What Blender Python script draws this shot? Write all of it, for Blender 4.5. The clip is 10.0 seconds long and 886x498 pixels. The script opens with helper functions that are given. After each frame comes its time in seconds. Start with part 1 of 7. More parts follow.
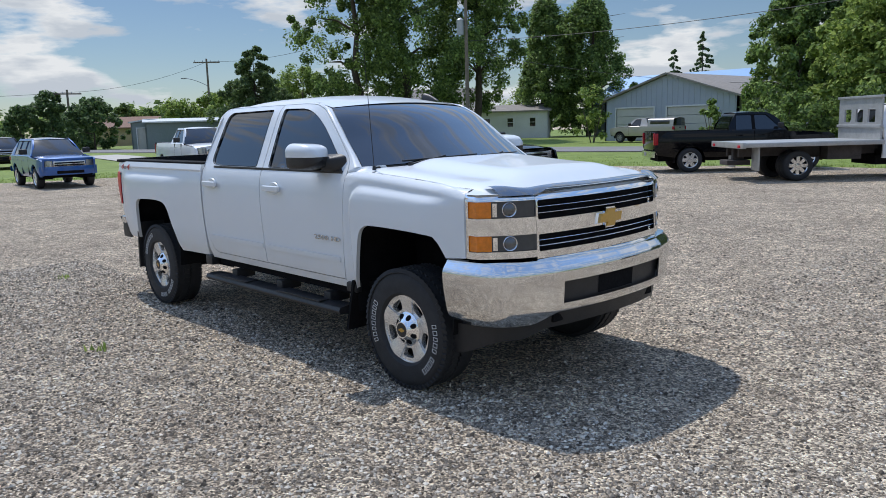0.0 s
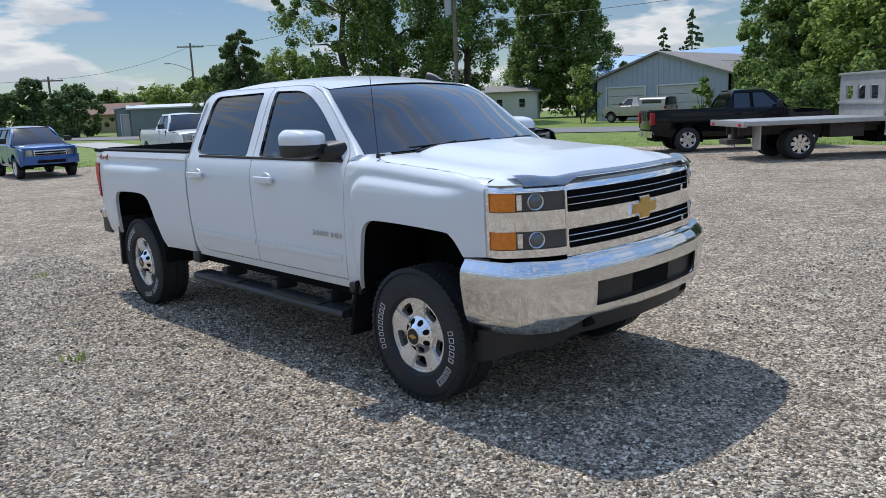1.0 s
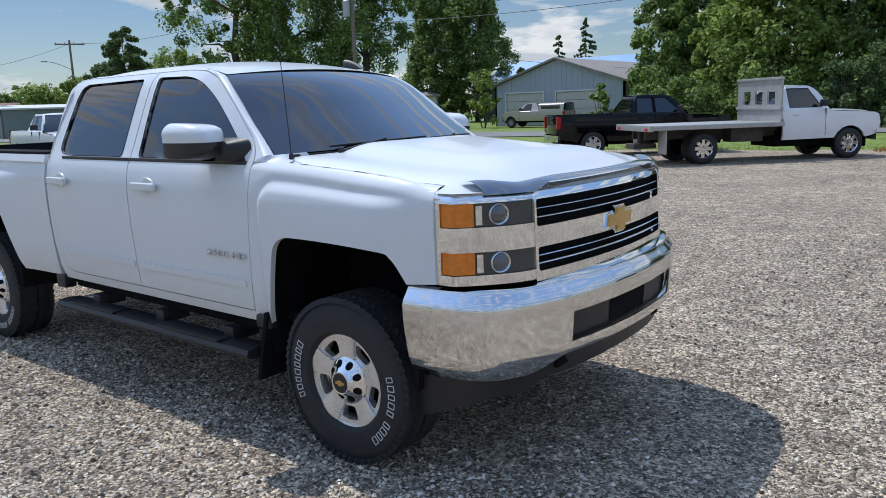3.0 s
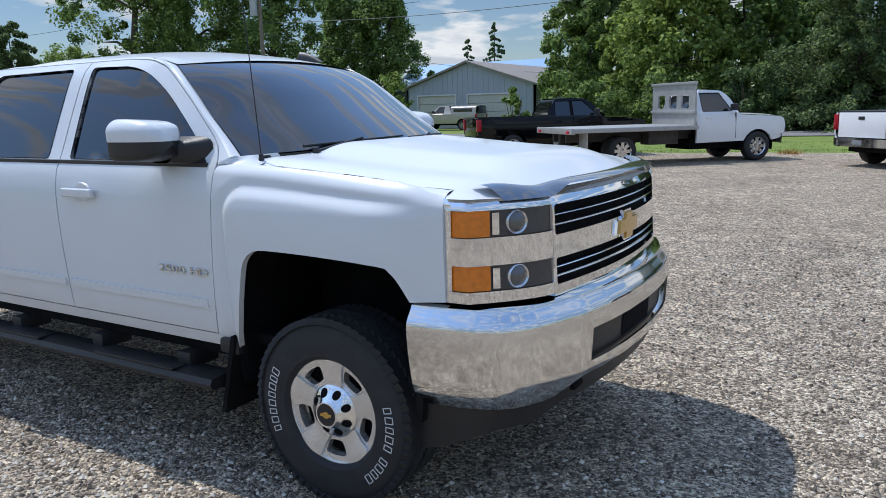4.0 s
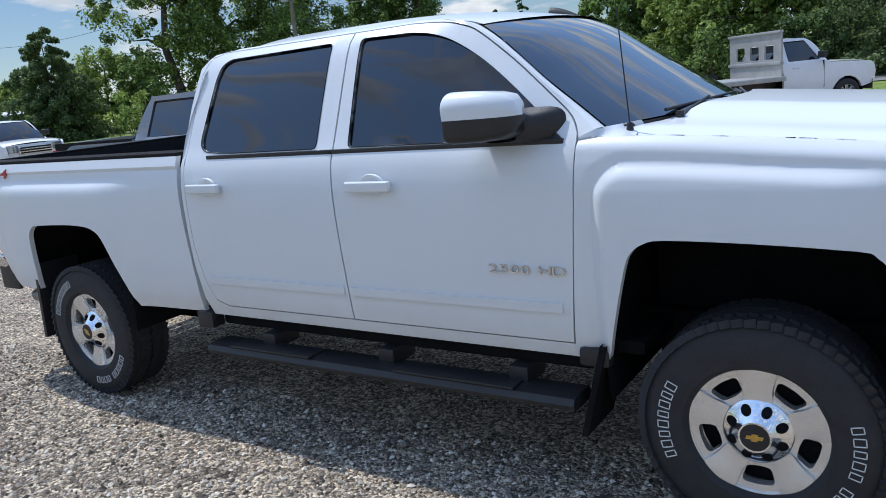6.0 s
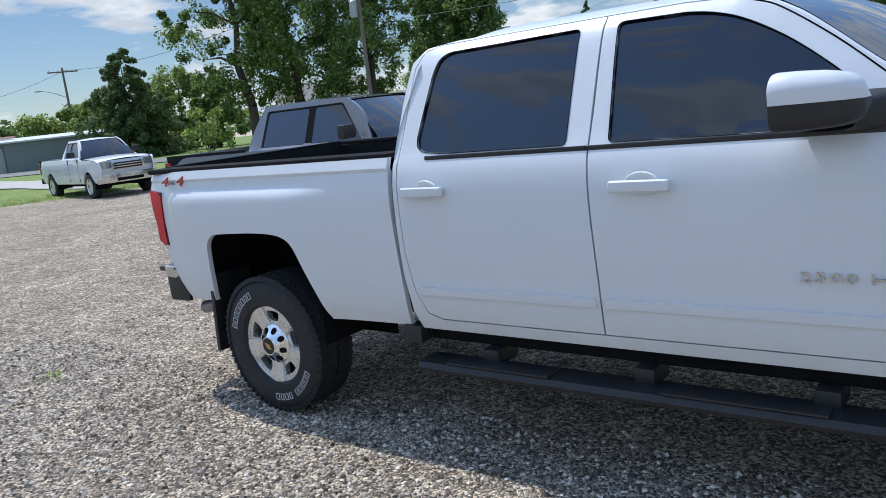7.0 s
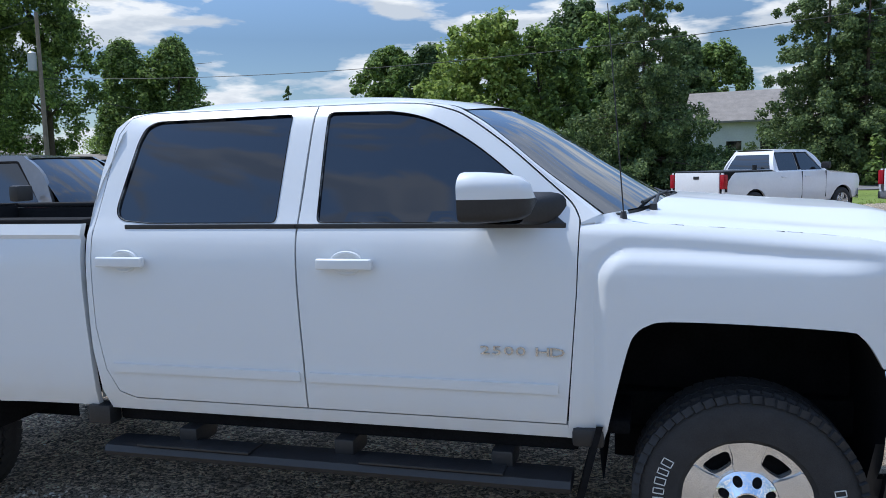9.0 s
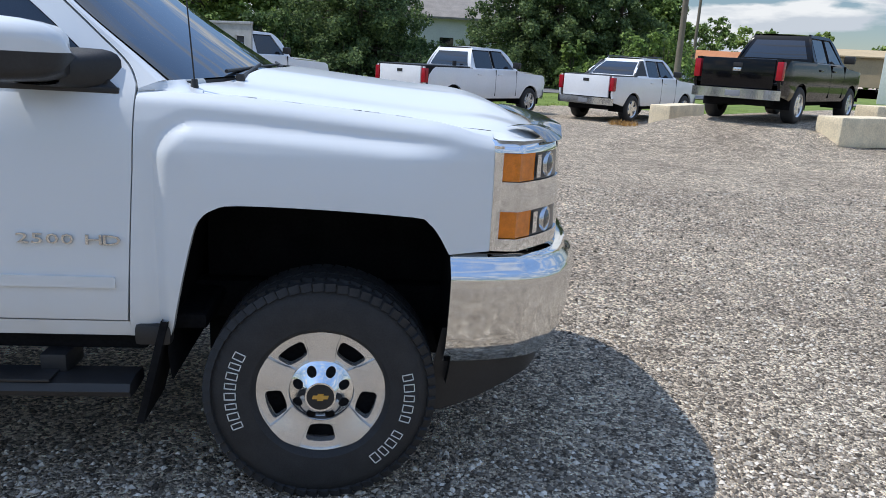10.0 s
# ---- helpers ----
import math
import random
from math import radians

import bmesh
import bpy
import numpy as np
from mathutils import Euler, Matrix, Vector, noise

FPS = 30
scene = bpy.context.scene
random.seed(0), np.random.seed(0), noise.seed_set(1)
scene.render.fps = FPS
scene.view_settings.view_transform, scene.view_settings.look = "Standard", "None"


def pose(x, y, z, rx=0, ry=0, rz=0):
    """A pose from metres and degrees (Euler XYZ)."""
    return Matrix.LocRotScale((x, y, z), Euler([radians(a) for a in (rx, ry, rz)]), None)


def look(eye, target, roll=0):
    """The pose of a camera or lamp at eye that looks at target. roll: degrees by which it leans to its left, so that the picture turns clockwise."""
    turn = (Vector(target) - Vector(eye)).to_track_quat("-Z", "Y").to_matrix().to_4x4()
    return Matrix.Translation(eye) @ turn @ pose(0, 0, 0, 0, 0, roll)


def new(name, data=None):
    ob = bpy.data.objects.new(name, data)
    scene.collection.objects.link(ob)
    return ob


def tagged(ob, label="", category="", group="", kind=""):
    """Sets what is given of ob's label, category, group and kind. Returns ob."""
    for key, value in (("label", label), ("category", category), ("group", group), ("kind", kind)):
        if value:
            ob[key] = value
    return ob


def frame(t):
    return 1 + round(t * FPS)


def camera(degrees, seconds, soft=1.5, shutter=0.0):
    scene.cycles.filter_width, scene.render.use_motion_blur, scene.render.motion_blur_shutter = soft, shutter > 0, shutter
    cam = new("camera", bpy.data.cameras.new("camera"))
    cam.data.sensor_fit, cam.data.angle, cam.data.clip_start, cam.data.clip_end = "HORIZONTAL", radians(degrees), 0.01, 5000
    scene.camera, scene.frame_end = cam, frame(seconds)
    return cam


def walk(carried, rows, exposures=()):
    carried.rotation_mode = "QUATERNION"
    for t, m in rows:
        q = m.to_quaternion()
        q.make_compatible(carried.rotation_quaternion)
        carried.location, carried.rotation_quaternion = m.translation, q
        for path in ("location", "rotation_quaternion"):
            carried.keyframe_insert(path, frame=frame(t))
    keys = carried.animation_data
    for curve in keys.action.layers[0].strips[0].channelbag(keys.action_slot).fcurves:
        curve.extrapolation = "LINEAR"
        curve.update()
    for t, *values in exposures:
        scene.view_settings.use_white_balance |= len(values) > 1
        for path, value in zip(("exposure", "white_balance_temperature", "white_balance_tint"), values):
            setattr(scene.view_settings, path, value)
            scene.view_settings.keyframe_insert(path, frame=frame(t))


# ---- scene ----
cam = camera(60.2, 10.0, soft=0.9)
PATH = [
    (0, (3.825, -4.196, 1.765), (2.384, -2.846, 1.443), -1.6),
    (0.5, (3.615, -4.046, 1.741), (2.18, -2.696, 1.398), -2.1),
    (1, (3.328, -3.933, 1.766), (1.911, -2.57, 1.399), -2.4),
    (1.5, (3.15, -3.814, 1.73), (1.742, -2.455, 1.319), -2.4),
    (2, (2.983, -3.624, 1.726), (1.578, -2.268, 1.295), -2.4),
    (2.5, (2.814, -3.521, 1.723), (1.479, -2.084, 1.331), -1.9),
    (3, (2.569, -3.423, 1.695), (1.346, -1.883, 1.331), -1.8),
    (3.2, (2.464, -3.396, 1.685), (1.288, -1.819, 1.324), -1.7),
    (4.5, (1.725, -3.33, 1.672), (0.75, -1.623, 1.303), -1.4),
    (5, (1.379, -3.446, 1.707), (0.426, -1.728, 1.336), -1.5),
    (5.5, (0.94, -3.482, 1.674), (-0.027, -1.768, 1.318), -1.2),
    (6, (0.509, -3.556, 1.688), (-0.581, -1.932, 1.27), -5.7),
    (6.2, (0.336, -3.616, 1.687), (-0.76, -1.992, 1.283), -6.5),
    (7.3, (-0.587, -3.816, 1.671), (-1.826, -2.287, 1.319), -6.5),
    (7.5, (-0.698, -3.882, 1.651), (-1.903, -2.317, 1.334), -5.8),
    (8, (-0.865, -3.987, 1.662), (-1.912, -2.302, 1.402), -4.5),
    (8.5, (-0.753, -3.95, 1.709), (-1.584, -2.144, 1.492), -2.9),
    (9, (-0.366, -3.88, 1.682), (-0.879, -1.959, 1.466), -1.4),
    (9.5, (-0.05, -3.778, 1.679), (-0.179, -1.8, 1.417), -0.0),
    (10, (0.14, -3.545, 1.612), (0.344, -1.616, 1.123), 3.3),
]
walk(cam, [(t, look(eye, target, roll)) for t, eye, target, roll in PATH], [(0, 0.13, 6500, 10), (3, 0.17, 6450, 10), (5, 0.26, 6350, 10), (7, 0.32, 6310, 10), (9, 0.32, 6260, 10), (10, 0.28, 6500, 10)])


# ---- light and air ----
SUN_TO = Vector((-0.558, 0.11, 1.0)).normalized()
world = bpy.data.worlds.new("sky")
scene.world = world
world.use_nodes = True


def link(nt, a, b):
    nt.links.new(a, b)


def make_sky():
    nt = world.node_tree
    nt.nodes.clear()
    out = nt.nodes.new("ShaderNodeOutputWorld")
    bg = nt.nodes.new("ShaderNodeBackground")
    sky = nt.nodes.new("ShaderNodeTexSky")
    sky.sky_type, sky.sun_disc = "NISHITA", False
    sky.sun_elevation = math.asin(SUN_TO.z)
    sky.sun_rotation = math.atan2(SUN_TO.x, SUN_TO.y)
    sky.air_density, sky.dust_density, sky.ozone_density = 1.0, 0.15, 3.0
    co = nt.nodes.new("ShaderNodeTexCoord")
    # heaped clouds: one field for their shape, the same field a little lower for their shaded undersides
    fields = []
    for drop in (0.0, -0.016):
        flat = nt.nodes.new("ShaderNodeMapping")
        flat.inputs["Scale"].default_value = (6.4, 6.4, 24.0)
        flat.inputs["Location"].default_value = (CLOUD_AT[0], CLOUD_AT[1], CLOUD_AT[2] + 24.0 * drop)
        link(nt, co.outputs["Generated"], flat.inputs["Vector"])
        n = nt.nodes.new("ShaderNodeTexNoise")
        n.inputs["Scale"].default_value, n.inputs["Detail"].default_value, n.inputs["Roughness"].default_value = 1.0, 8.0, 0.52
        link(nt, flat.outputs[0], n.inputs["Vector"])
        fields.append(n)
    ramp = nt.nodes.new("ShaderNodeValToRGB")
    ramp.color_ramp.elements[0].position, ramp.color_ramp.elements[1].position = 0.50, 0.575
    link(nt, fields[0].outputs["Fac"], ramp.inputs[0])
    diff = nt.nodes.new("ShaderNodeMath")
    diff.operation = "SUBTRACT"
    link(nt, fields[1].outputs["Fac"], diff.inputs[0])
    link(nt, fields[0].outputs["Fac"], diff.inputs[1])
    under = nt.nodes.new("ShaderNodeMapRange")
    under.inputs["From Min"].default_value, under.inputs["From Max"].default_value = -0.10, 0.03
    link(nt, diff.outputs[0], under.inputs["Value"])
    shade = nt.nodes.new("ShaderNodeMix")
    shade.data_type = "RGBA"
    shade.inputs["A"].default_value, shade.inputs["B"].default_value = (3.0, 3.3, 3.7, 1), (4.5, 4.65, 4.8, 1)
    link(nt, under.outputs[0], shade.inputs["Factor"])
    mix = nt.nodes.new("ShaderNodeMix")
    mix.data_type = "RGBA"
    # the clouds thin out overhead
    high, thin = nt.nodes.new("ShaderNodeSeparateXYZ"), nt.nodes.new("ShaderNodeMapRange")
    thin.inputs["From Min"].default_value, thin.inputs["From Max"].default_value = 0.35, 0.62
    thin.inputs["To Min"].default_value, thin.inputs["To Max"].default_value = 1.0, 0.62
    cover = nt.nodes.new("ShaderNodeMath")
    cover.operation = "MULTIPLY"
    link(nt, co.outputs["Generated"], high.inputs[0])
    link(nt, high.outputs["Z"], thin.inputs["Value"])
    link(nt, ramp.outputs["Color"], cover.inputs[0])
    link(nt, thin.outputs[0], cover.inputs[1])
    link(nt, cover.outputs[0], mix.inputs["Factor"])
    tint = nt.nodes.new("ShaderNodeMix")
    tint.data_type, tint.blend_type = "RGBA", "MULTIPLY"
    tint.inputs["Factor"].default_value = 1.0
    # dimmed towards the horizon, brightened high overhead to lift the shaded sides
    up, band, hue = nt.nodes.new("ShaderNodeSeparateXYZ"), nt.nodes.new("ShaderNodeMapRange"), nt.nodes.new("ShaderNodeMix")
    hue.data_type = "RGBA"
    hue.inputs["A"].default_value, hue.inputs["B"].default_value = (0.37, 0.395, 0.43, 1), (1.62, 1.64, 1.64, 1)
    band.inputs["From Min"].default_value, band.inputs["From Max"].default_value = 0.16, 0.60
    link(nt, co.outputs["Generated"], up.inputs[0])
    link(nt, up.outputs["Z"], band.inputs["Value"])
    link(nt, band.outputs[0], hue.inputs["Factor"])
    link(nt, hue.outputs["Result"], tint.inputs["B"])
    link(nt, sky.outputs[0], tint.inputs["A"])
    link(nt, tint.outputs["Result"], mix.inputs["A"])
    link(nt, shade.outputs["Result"], mix.inputs["B"])
    link(nt, mix.outputs["Result"], bg.inputs["Color"])
    bg.inputs["Strength"].default_value = SKY
    link(nt, bg.outputs[0], out.inputs["Surface"])


SKY, CLOUD_AT = 0.158, (3.1, 1.7, 0.4)
make_sky()
sun = new("sun", bpy.data.lights.new("sun", "SUN"))
sun.data.energy, sun.data.angle, sun.data.color = 3.0, radians(0.53), (1.0, 0.975, 0.94)
sun.matrix_basis = look(SUN_TO * 60, (0, 0, 0))


# ---- materials ----
def mat(name, base, rough=0.5, metal=0.0, coat=0.0, vary=0.0, scale=8.0, bump=0.0, bump_scale=200.0, spread=None, spec=0.5, alpha=1.0):
    """A principled material whose colour wanders by `vary` at two scales, with fine relief."""
    m = bpy.data.materials.new(name)
    m.use_nodes = True
    nt = m.node_tree
    p = nt.nodes["Principled BSDF"]
    p.inputs["Base Color"].default_value = (*base, 1)
    p.inputs["Roughness"].default_value, p.inputs["Metallic"].default_value = rough, metal
    p.inputs["Coat Weight"].default_value, p.inputs["Coat Roughness"].default_value = coat, 0.03
    p.inputs["Specular IOR Level"].default_value = spec
    if vary or bump:
        co = nt.nodes.new("ShaderNodeTexCoord")
    if vary:
        a, b = nt.nodes.new("ShaderNodeTexNoise"), nt.nodes.new("ShaderNodeTexNoise")
        a.inputs["Scale"].default_value, a.inputs["Detail"].default_value = scale, 6
        b.inputs["Scale"].default_value, b.inputs["Detail"].default_value = scale * 9, 4
        for q in (a, b):
            link(nt, co.outputs["Object"], q.inputs["Vector"])
        s = nt.nodes.new("ShaderNodeMath")
        s.operation = "ADD"
        link(nt, a.outputs["Fac"], s.inputs[0])
        link(nt, b.outputs["Fac"], s.inputs[1])
        r = nt.nodes.new("ShaderNodeMapRange")
        r.inputs["From Min"].default_value, r.inputs["From Max"].default_value = 0.7, 1.3
        link(nt, s.outputs[0], r.inputs["Value"])
        x = nt.nodes.new("ShaderNodeMix")
        x.data_type = "RGBA"
        other = spread or [c * (1 - vary) for c in base]
        x.inputs["A"].default_value = (*other, 1)
        x.inputs["B"].default_value = (*[min(1, c * (1 + vary * 0.6)) for c in base], 1)
        link(nt, r.outputs[0], x.inputs["Factor"])
        link(nt, x.outputs["Result"], p.inputs["Base Color"])
    if bump:
        n = nt.nodes.new("ShaderNodeTexNoise")
        n.inputs["Scale"].default_value, n.inputs["Detail"].default_value = bump_scale, 3
        link(nt, co.outputs["Object"], n.inputs["Vector"])
        k = nt.nodes.new("ShaderNodeBump")
        k.inputs["Strength"].default_value, k.inputs["Distance"].default_value = bump, 0.01
        link(nt, n.outputs["Fac"], k.inputs["Height"])
        link(nt, k.outputs["Normal"], p.inputs["Normal"])
    return m


def dusty(m, base, dirt, low, high):
    """Road dust on a car body: a film that thins out upwards, broken by noise."""
    nt = m.node_tree
    p = nt.nodes["Principled BSDF"]
    co, sep = nt.nodes.new("ShaderNodeTexCoord"), nt.nodes.new("ShaderNodeSeparateXYZ")
    link(nt, co.outputs["Object"], sep.inputs[0])
    r = nt.nodes.new("ShaderNodeMapRange")
    r.inputs["From Min"].default_value, r.inputs["From Max"].default_value = high, low
    link(nt, sep.outputs["Z"], r.inputs["Value"])
    n = nt.nodes.new("ShaderNodeTexNoise")
    n.inputs["Scale"].default_value, n.inputs["Detail"].default_value = 5, 8
    link(nt, co.outputs["Object"], n.inputs["Vector"])
    k = nt.nodes.new("ShaderNodeMath")
    k.operation = "MULTIPLY"
    link(nt, r.outputs[0], k.inputs[0])
    link(nt, n.outputs["Fac"], k.inputs[1])
    x = nt.nodes.new("ShaderNodeMix")
    x.data_type = "RGBA"
    x.inputs["A"].default_value, x.inputs["B"].default_value = (*base, 1), (*dirt, 1)
    link(nt, k.outputs[0], x.inputs["Factor"])
    link(nt, x.outputs["Result"], p.inputs["Base Color"])
    return m


WHITE = dusty(mat("white_paint", (0.69, 0.72, 0.735), 0.32, coat=0.5, spec=0.35), (0.69, 0.72, 0.735), (0.62, 0.56, 0.47), 0.55, 0.85)
WHITE_FAR = mat("white_paint_far", (0.78, 0.79, 0.80), 0.35, coat=0.8, vary=0.04, scale=2)
BLACK_PAINT = mat("black_paint", (0.0035, 0.0035, 0.0045), 0.08, coat=0.0, vary=0.3, scale=2, spec=0.30)
GREY_PAINT = mat("grey_paint", (0.15, 0.148, 0.145), 0.3, metal=0.5, coat=1.0, vary=0.1, scale=2)
BLUE_PAINT = mat("blue_paint", (0.012, 0.095, 0.34), 0.3, metal=0.25, coat=1.0, vary=0.1, scale=2)
TAN_PAINT = mat("tan_paint", (0.42, 0.38, 0.33), 0.35, metal=0.3, coat=0.7, vary=0.08, scale=2)
CHROME = mat("chrome", (0.82, 0.83, 0.84), 0.04, metal=1.0)
CHROME_BUMPER = mat("bumper_chrome", (0.76, 0.76, 0.755), 0.10, metal=1.0, vary=0.05, scale=5)
SMOKED = mat("smoked_acrylic", (0.21, 0.235, 0.265), 0.07, metal=0.75, coat=0.5)
CHROME_DULL = mat("dull_chrome", (0.62, 0.63, 0.64), 0.16, metal=1.0, vary=0.06, scale=6)
ALLOY = mat("polished_alloy", (0.80, 0.79, 0.765), 0.27, metal=0.75, vary=0.10, scale=14, bump=0.05, bump_scale=90)
ALLOY_DARK = mat("dirty_alloy", (0.30, 0.29, 0.28), 0.45, metal=0.6, vary=0.25, scale=20)
TRIM = mat("black_plastic", (0.018, 0.018, 0.019), 0.45, vary=0.25, scale=12, bump=0.15, bump_scale=500)
TRIM_GREY = mat("grey_plastic", (0.05, 0.051, 0.053), 0.5, vary=0.2, scale=10, bump=0.15, bump_scale=400)
LINER = mat("wheel_liner", (0.012, 0.012, 0.013), 0.95, vary=0.4, scale=9, spec=0.08)
RUBBER = mat("tyre_rubber", (0.022, 0.022, 0.023), 0.72, vary=0.35, scale=18, bump=0.2, bump_scale=300)
RUBBER_WORD = mat("tyre_lettering", (0.72, 0.72, 0.70), 0.6, vary=0.12, scale=40)
GLASS_DARK = mat("tinted_glass", (0.005, 0.007, 0.012), 0.03, coat=0.7, spec=0.45)
GLASS_SHIELD = mat("windscreen_glass", (0.010, 0.015, 0.023), 0.025, coat=0.7, spec=0.6)
for g_ in (GLASS_DARK, GLASS_SHIELD):
    g_.node_tree.nodes["Principled BSDF"].inputs["Coat IOR"].default_value = 1.55
GLASS_FAR = mat("vehicle_glass", (0.006, 0.007, 0.009), 0.05, coat=0.5, spec=0.8)
AMBER = mat("amber_lens", (0.74, 0.20, 0.007), 0.18, coat=0.6, vary=0.22, scale=40)
LAMP_DARK = mat("lamp_bezel", (0.045, 0.046, 0.048), 0.35, coat=0.35, vary=0.2, scale=30)
RED_LENS = mat("red_lens", (0.62, 0.0, 0.022), 0.3, coat=0.0, spec=0.25, vary=0.15, scale=30)
CLEAR_LENS = mat("clear_lens", (0.35, 0.36, 0.37), 0.06, metal=0.6, coat=1.0)
PROJECTOR = mat("projector_glass", (0.11, 0.115, 0.12), 0.05, metal=0.5, coat=1.0)
GOLD = mat("gold_badge", (0.62, 0.35, 0.05), 0.32, metal=0.35, coat=1.0, vary=0.15, scale=60)
RED_FAR = mat("dull_red_lens", (0.36, 0.006, 0.016), 0.25, coat=0.3, spec=0.3, vary=0.15, scale=12)
RED_MARK = mat("red_decal", (0.50, 0.03, 0.03), 0.4, vary=0.1, scale=30)
GREY_MARK = mat("grey_decal", (0.22, 0.23, 0.25), 0.4, vary=0.1, scale=30)
BED_LINER = mat("bed_liner", (0.018, 0.018, 0.019), 0.85, vary=0.3, scale=12, bump=0.5, bump_scale=250, spec=0.12)
STEEL = mat("bare_steel", (0.42, 0.42, 0.41), 0.45, metal=0.5, vary=0.2, scale=4, bump=0.1, bump_scale=60)
RUST = mat("rusty_frame", (0.06, 0.05, 0.045), 0.8, vary=0.4, scale=6)


# ---- building tools ----
def finish(name, bm, material, parent=None, smooth=35, flip=False):
    if flip:
        bmesh.ops.reverse_faces(bm, faces=bm.faces)
    me = bpy.data.meshes.new(name)
    bm.to_mesh(me)
    bm.free()
    me.materials.append(material)
    if smooth:
        me.shade_smooth()
        me.set_sharp_from_angle(angle=radians(smooth))
    ob = new(name, me)
    ob.parent = parent
    return ob


def part(name, bm, material, parent, label="", smooth=35):
    ob = finish(name, bm, material, parent, smooth)
    return tagged(ob, label) if label else ob


def empty(name, label, category, m=None, group="", kind=""):
    ob = new(name)
    ob.empty_display_size = 0.2
    if m is not None:
        ob.matrix_basis = m
    return tagged(ob, label, category, group, kind)


def box(bm, lo, hi, bevel=0.0, m=None, seg=2):
    """A box between two corners, with rounded edges."""
    c = [(a + b) / 2 for a, b in zip(lo, hi)]
    s = [abs(b - a) for a, b in zip(lo, hi)]
    made = bmesh.ops.create_cube(bm, size=1.0)["verts"]
    bmesh.ops.transform(bm, verts=made, matrix=Matrix.Translation(c) @ Matrix.Diagonal((*s, 1)))
    if bevel:
        edges = list({e for v in made for e in v.link_edges})
        made = bmesh.ops.bevel(bm, geom=made + edges, offset=bevel, segments=seg, profile=0.6, affect="EDGES")["verts"]
        made = list({v for v in made})
    if m is not None:
        bmesh.ops.transform(bm, verts=made, matrix=m)
    return made


def boxes(*specs):
    bm = bmesh.new()
    for s in specs:
        box(bm, *s)
    return bm


def tube(bm, a, b, r0, r1=None, n=10, caps=True):
    a, b = Vector(a), Vector(b)
    r1 = r0 if r1 is None else r1
    turn = (b - a).to_track_quat("Z", "Y").to_matrix().to_4x4()
    made = bmesh.ops.create_cone(bm, cap_ends=caps, segments=n, radius1=r0, radius2=r1, depth=(b - a).length)["verts"]
    bmesh.ops.transform(bm, verts=made, matrix=Matrix.Translation((a + b) / 2) @ turn)
    return made


def tubes(*specs):
    bm = bmesh.new()
    for s in specs:
        tube(bm, *s)
    return bm


def lathe(bm, profile, n=48, m=None):
    """Turn a list of (radius, height) about z."""
    rings = []
    for r, h in profile:
        rings.append([bm.verts.new((r * math.cos(2 * math.pi * i / n), r * math.sin(2 * math.pi * i / n), h)) for i in range(n)])
    for a, b in zip(rings, rings[1:]):
        for i in range(n):
            bm.faces.new((a[i], a[(i + 1) % n], b[(i + 1) % n], b[i]))
    vs = [v for r in rings for v in r]
    if m is not None:
        bmesh.ops.transform(bm, verts=vs, matrix=m)
    return rings


def sheet(bm, f, us, vs, flip=False):
    """A grid of quads over f(u, v)."""
    g = [[bm.verts.new(f(u, v)) for v in vs] for u in us]
    for i in range(len(us) - 1):
        for j in range(len(vs) - 1):
            q = (g[i][j], g[i + 1][j], g[i + 1][j + 1], g[i][j + 1])
            bm.faces.new(q[::-1] if flip else q)
    return g


def span(a, b, n):
    return [a + (b - a) * i / n for i in range(n + 1)]


def smooth01(a, b, x):
    t = min(1.0, max(0.0, (x - a) / (b - a)))
    return t * t * (3 - 2 * t)


def curve_at(table, x):
    """Straight steps between the pairs of a table."""
    if x <= table[0][0]:
        return table[0][1]
    for (a, u), (b, v) in zip(table, table[1:]):
        if x <= b:
            return u + (v - u) * (x - a) / (b - a)
    return table[-1][1]


def dense(pts, step):
    out = []
    for a, b in zip(pts, pts[1:] + pts[:1]):
        k = max(1, math.ceil(math.hypot(b[0] - a[0], b[1] - a[1]) / step))
        out += [(a[0] + (b[0] - a[0]) * i / k, a[1] + (b[1] - a[1]) * i / k) for i in range(k)]
    return out


def rounded(pts, radii, n=5):
    """A polygon with its corners rounded; radii: one for all, or one a corner."""
    out = []
    k = len(pts)
    if not isinstance(radii, (list, tuple)):
        radii = [radii] * k
    for i in range(k):
        p, a, b, r = Vector(pts[i]), Vector(pts[i - 1]), Vector(pts[(i + 1) % k]), radii[i]
        if r <= 0:
            out.append(tuple(p))
            continue
        da, db = (a - p), (b - p)
        r1 = min(r, da.length * 0.48, db.length * 0.48)
        s, e = p + da.normalized() * r1, p + db.normalized() * r1
        for j in range(n + 1):
            t = j / n
            out.append(tuple(s * (1 - t) ** 2 + p * 2 * t * (1 - t) + e * t * t))
    return out


def flow(pts, k=4):
    """A smooth line through the given points."""
    out = []
    for i in range(len(pts) - 1):
        p = [Vector(pts[max(0, min(len(pts) - 1, i + j))]) for j in (-1, 0, 1, 2)]
        for q in range(k):
            t = q / k
            out.append(tuple(0.5 * (2 * p[1] + (p[2] - p[0]) * t + (2 * p[0] - 5 * p[1] + 4 * p[2] - p[3]) * t * t + (3 * p[1] - p[0] - 3 * p[2] + p[3]) * t ** 3)))
    return out + [tuple(pts[-1])]


def inside(p, poly):
    x, y = p
    c = False
    j = len(poly) - 1
    for i in range(len(poly)):
        (xi, yi), (xj, yj) = poly[i], poly[j]
        if (yi > y) != (yj > y) and x < (xj - xi) * (y - yi) / (yj - yi) + xi:
            c = not c
        j = i
    return c


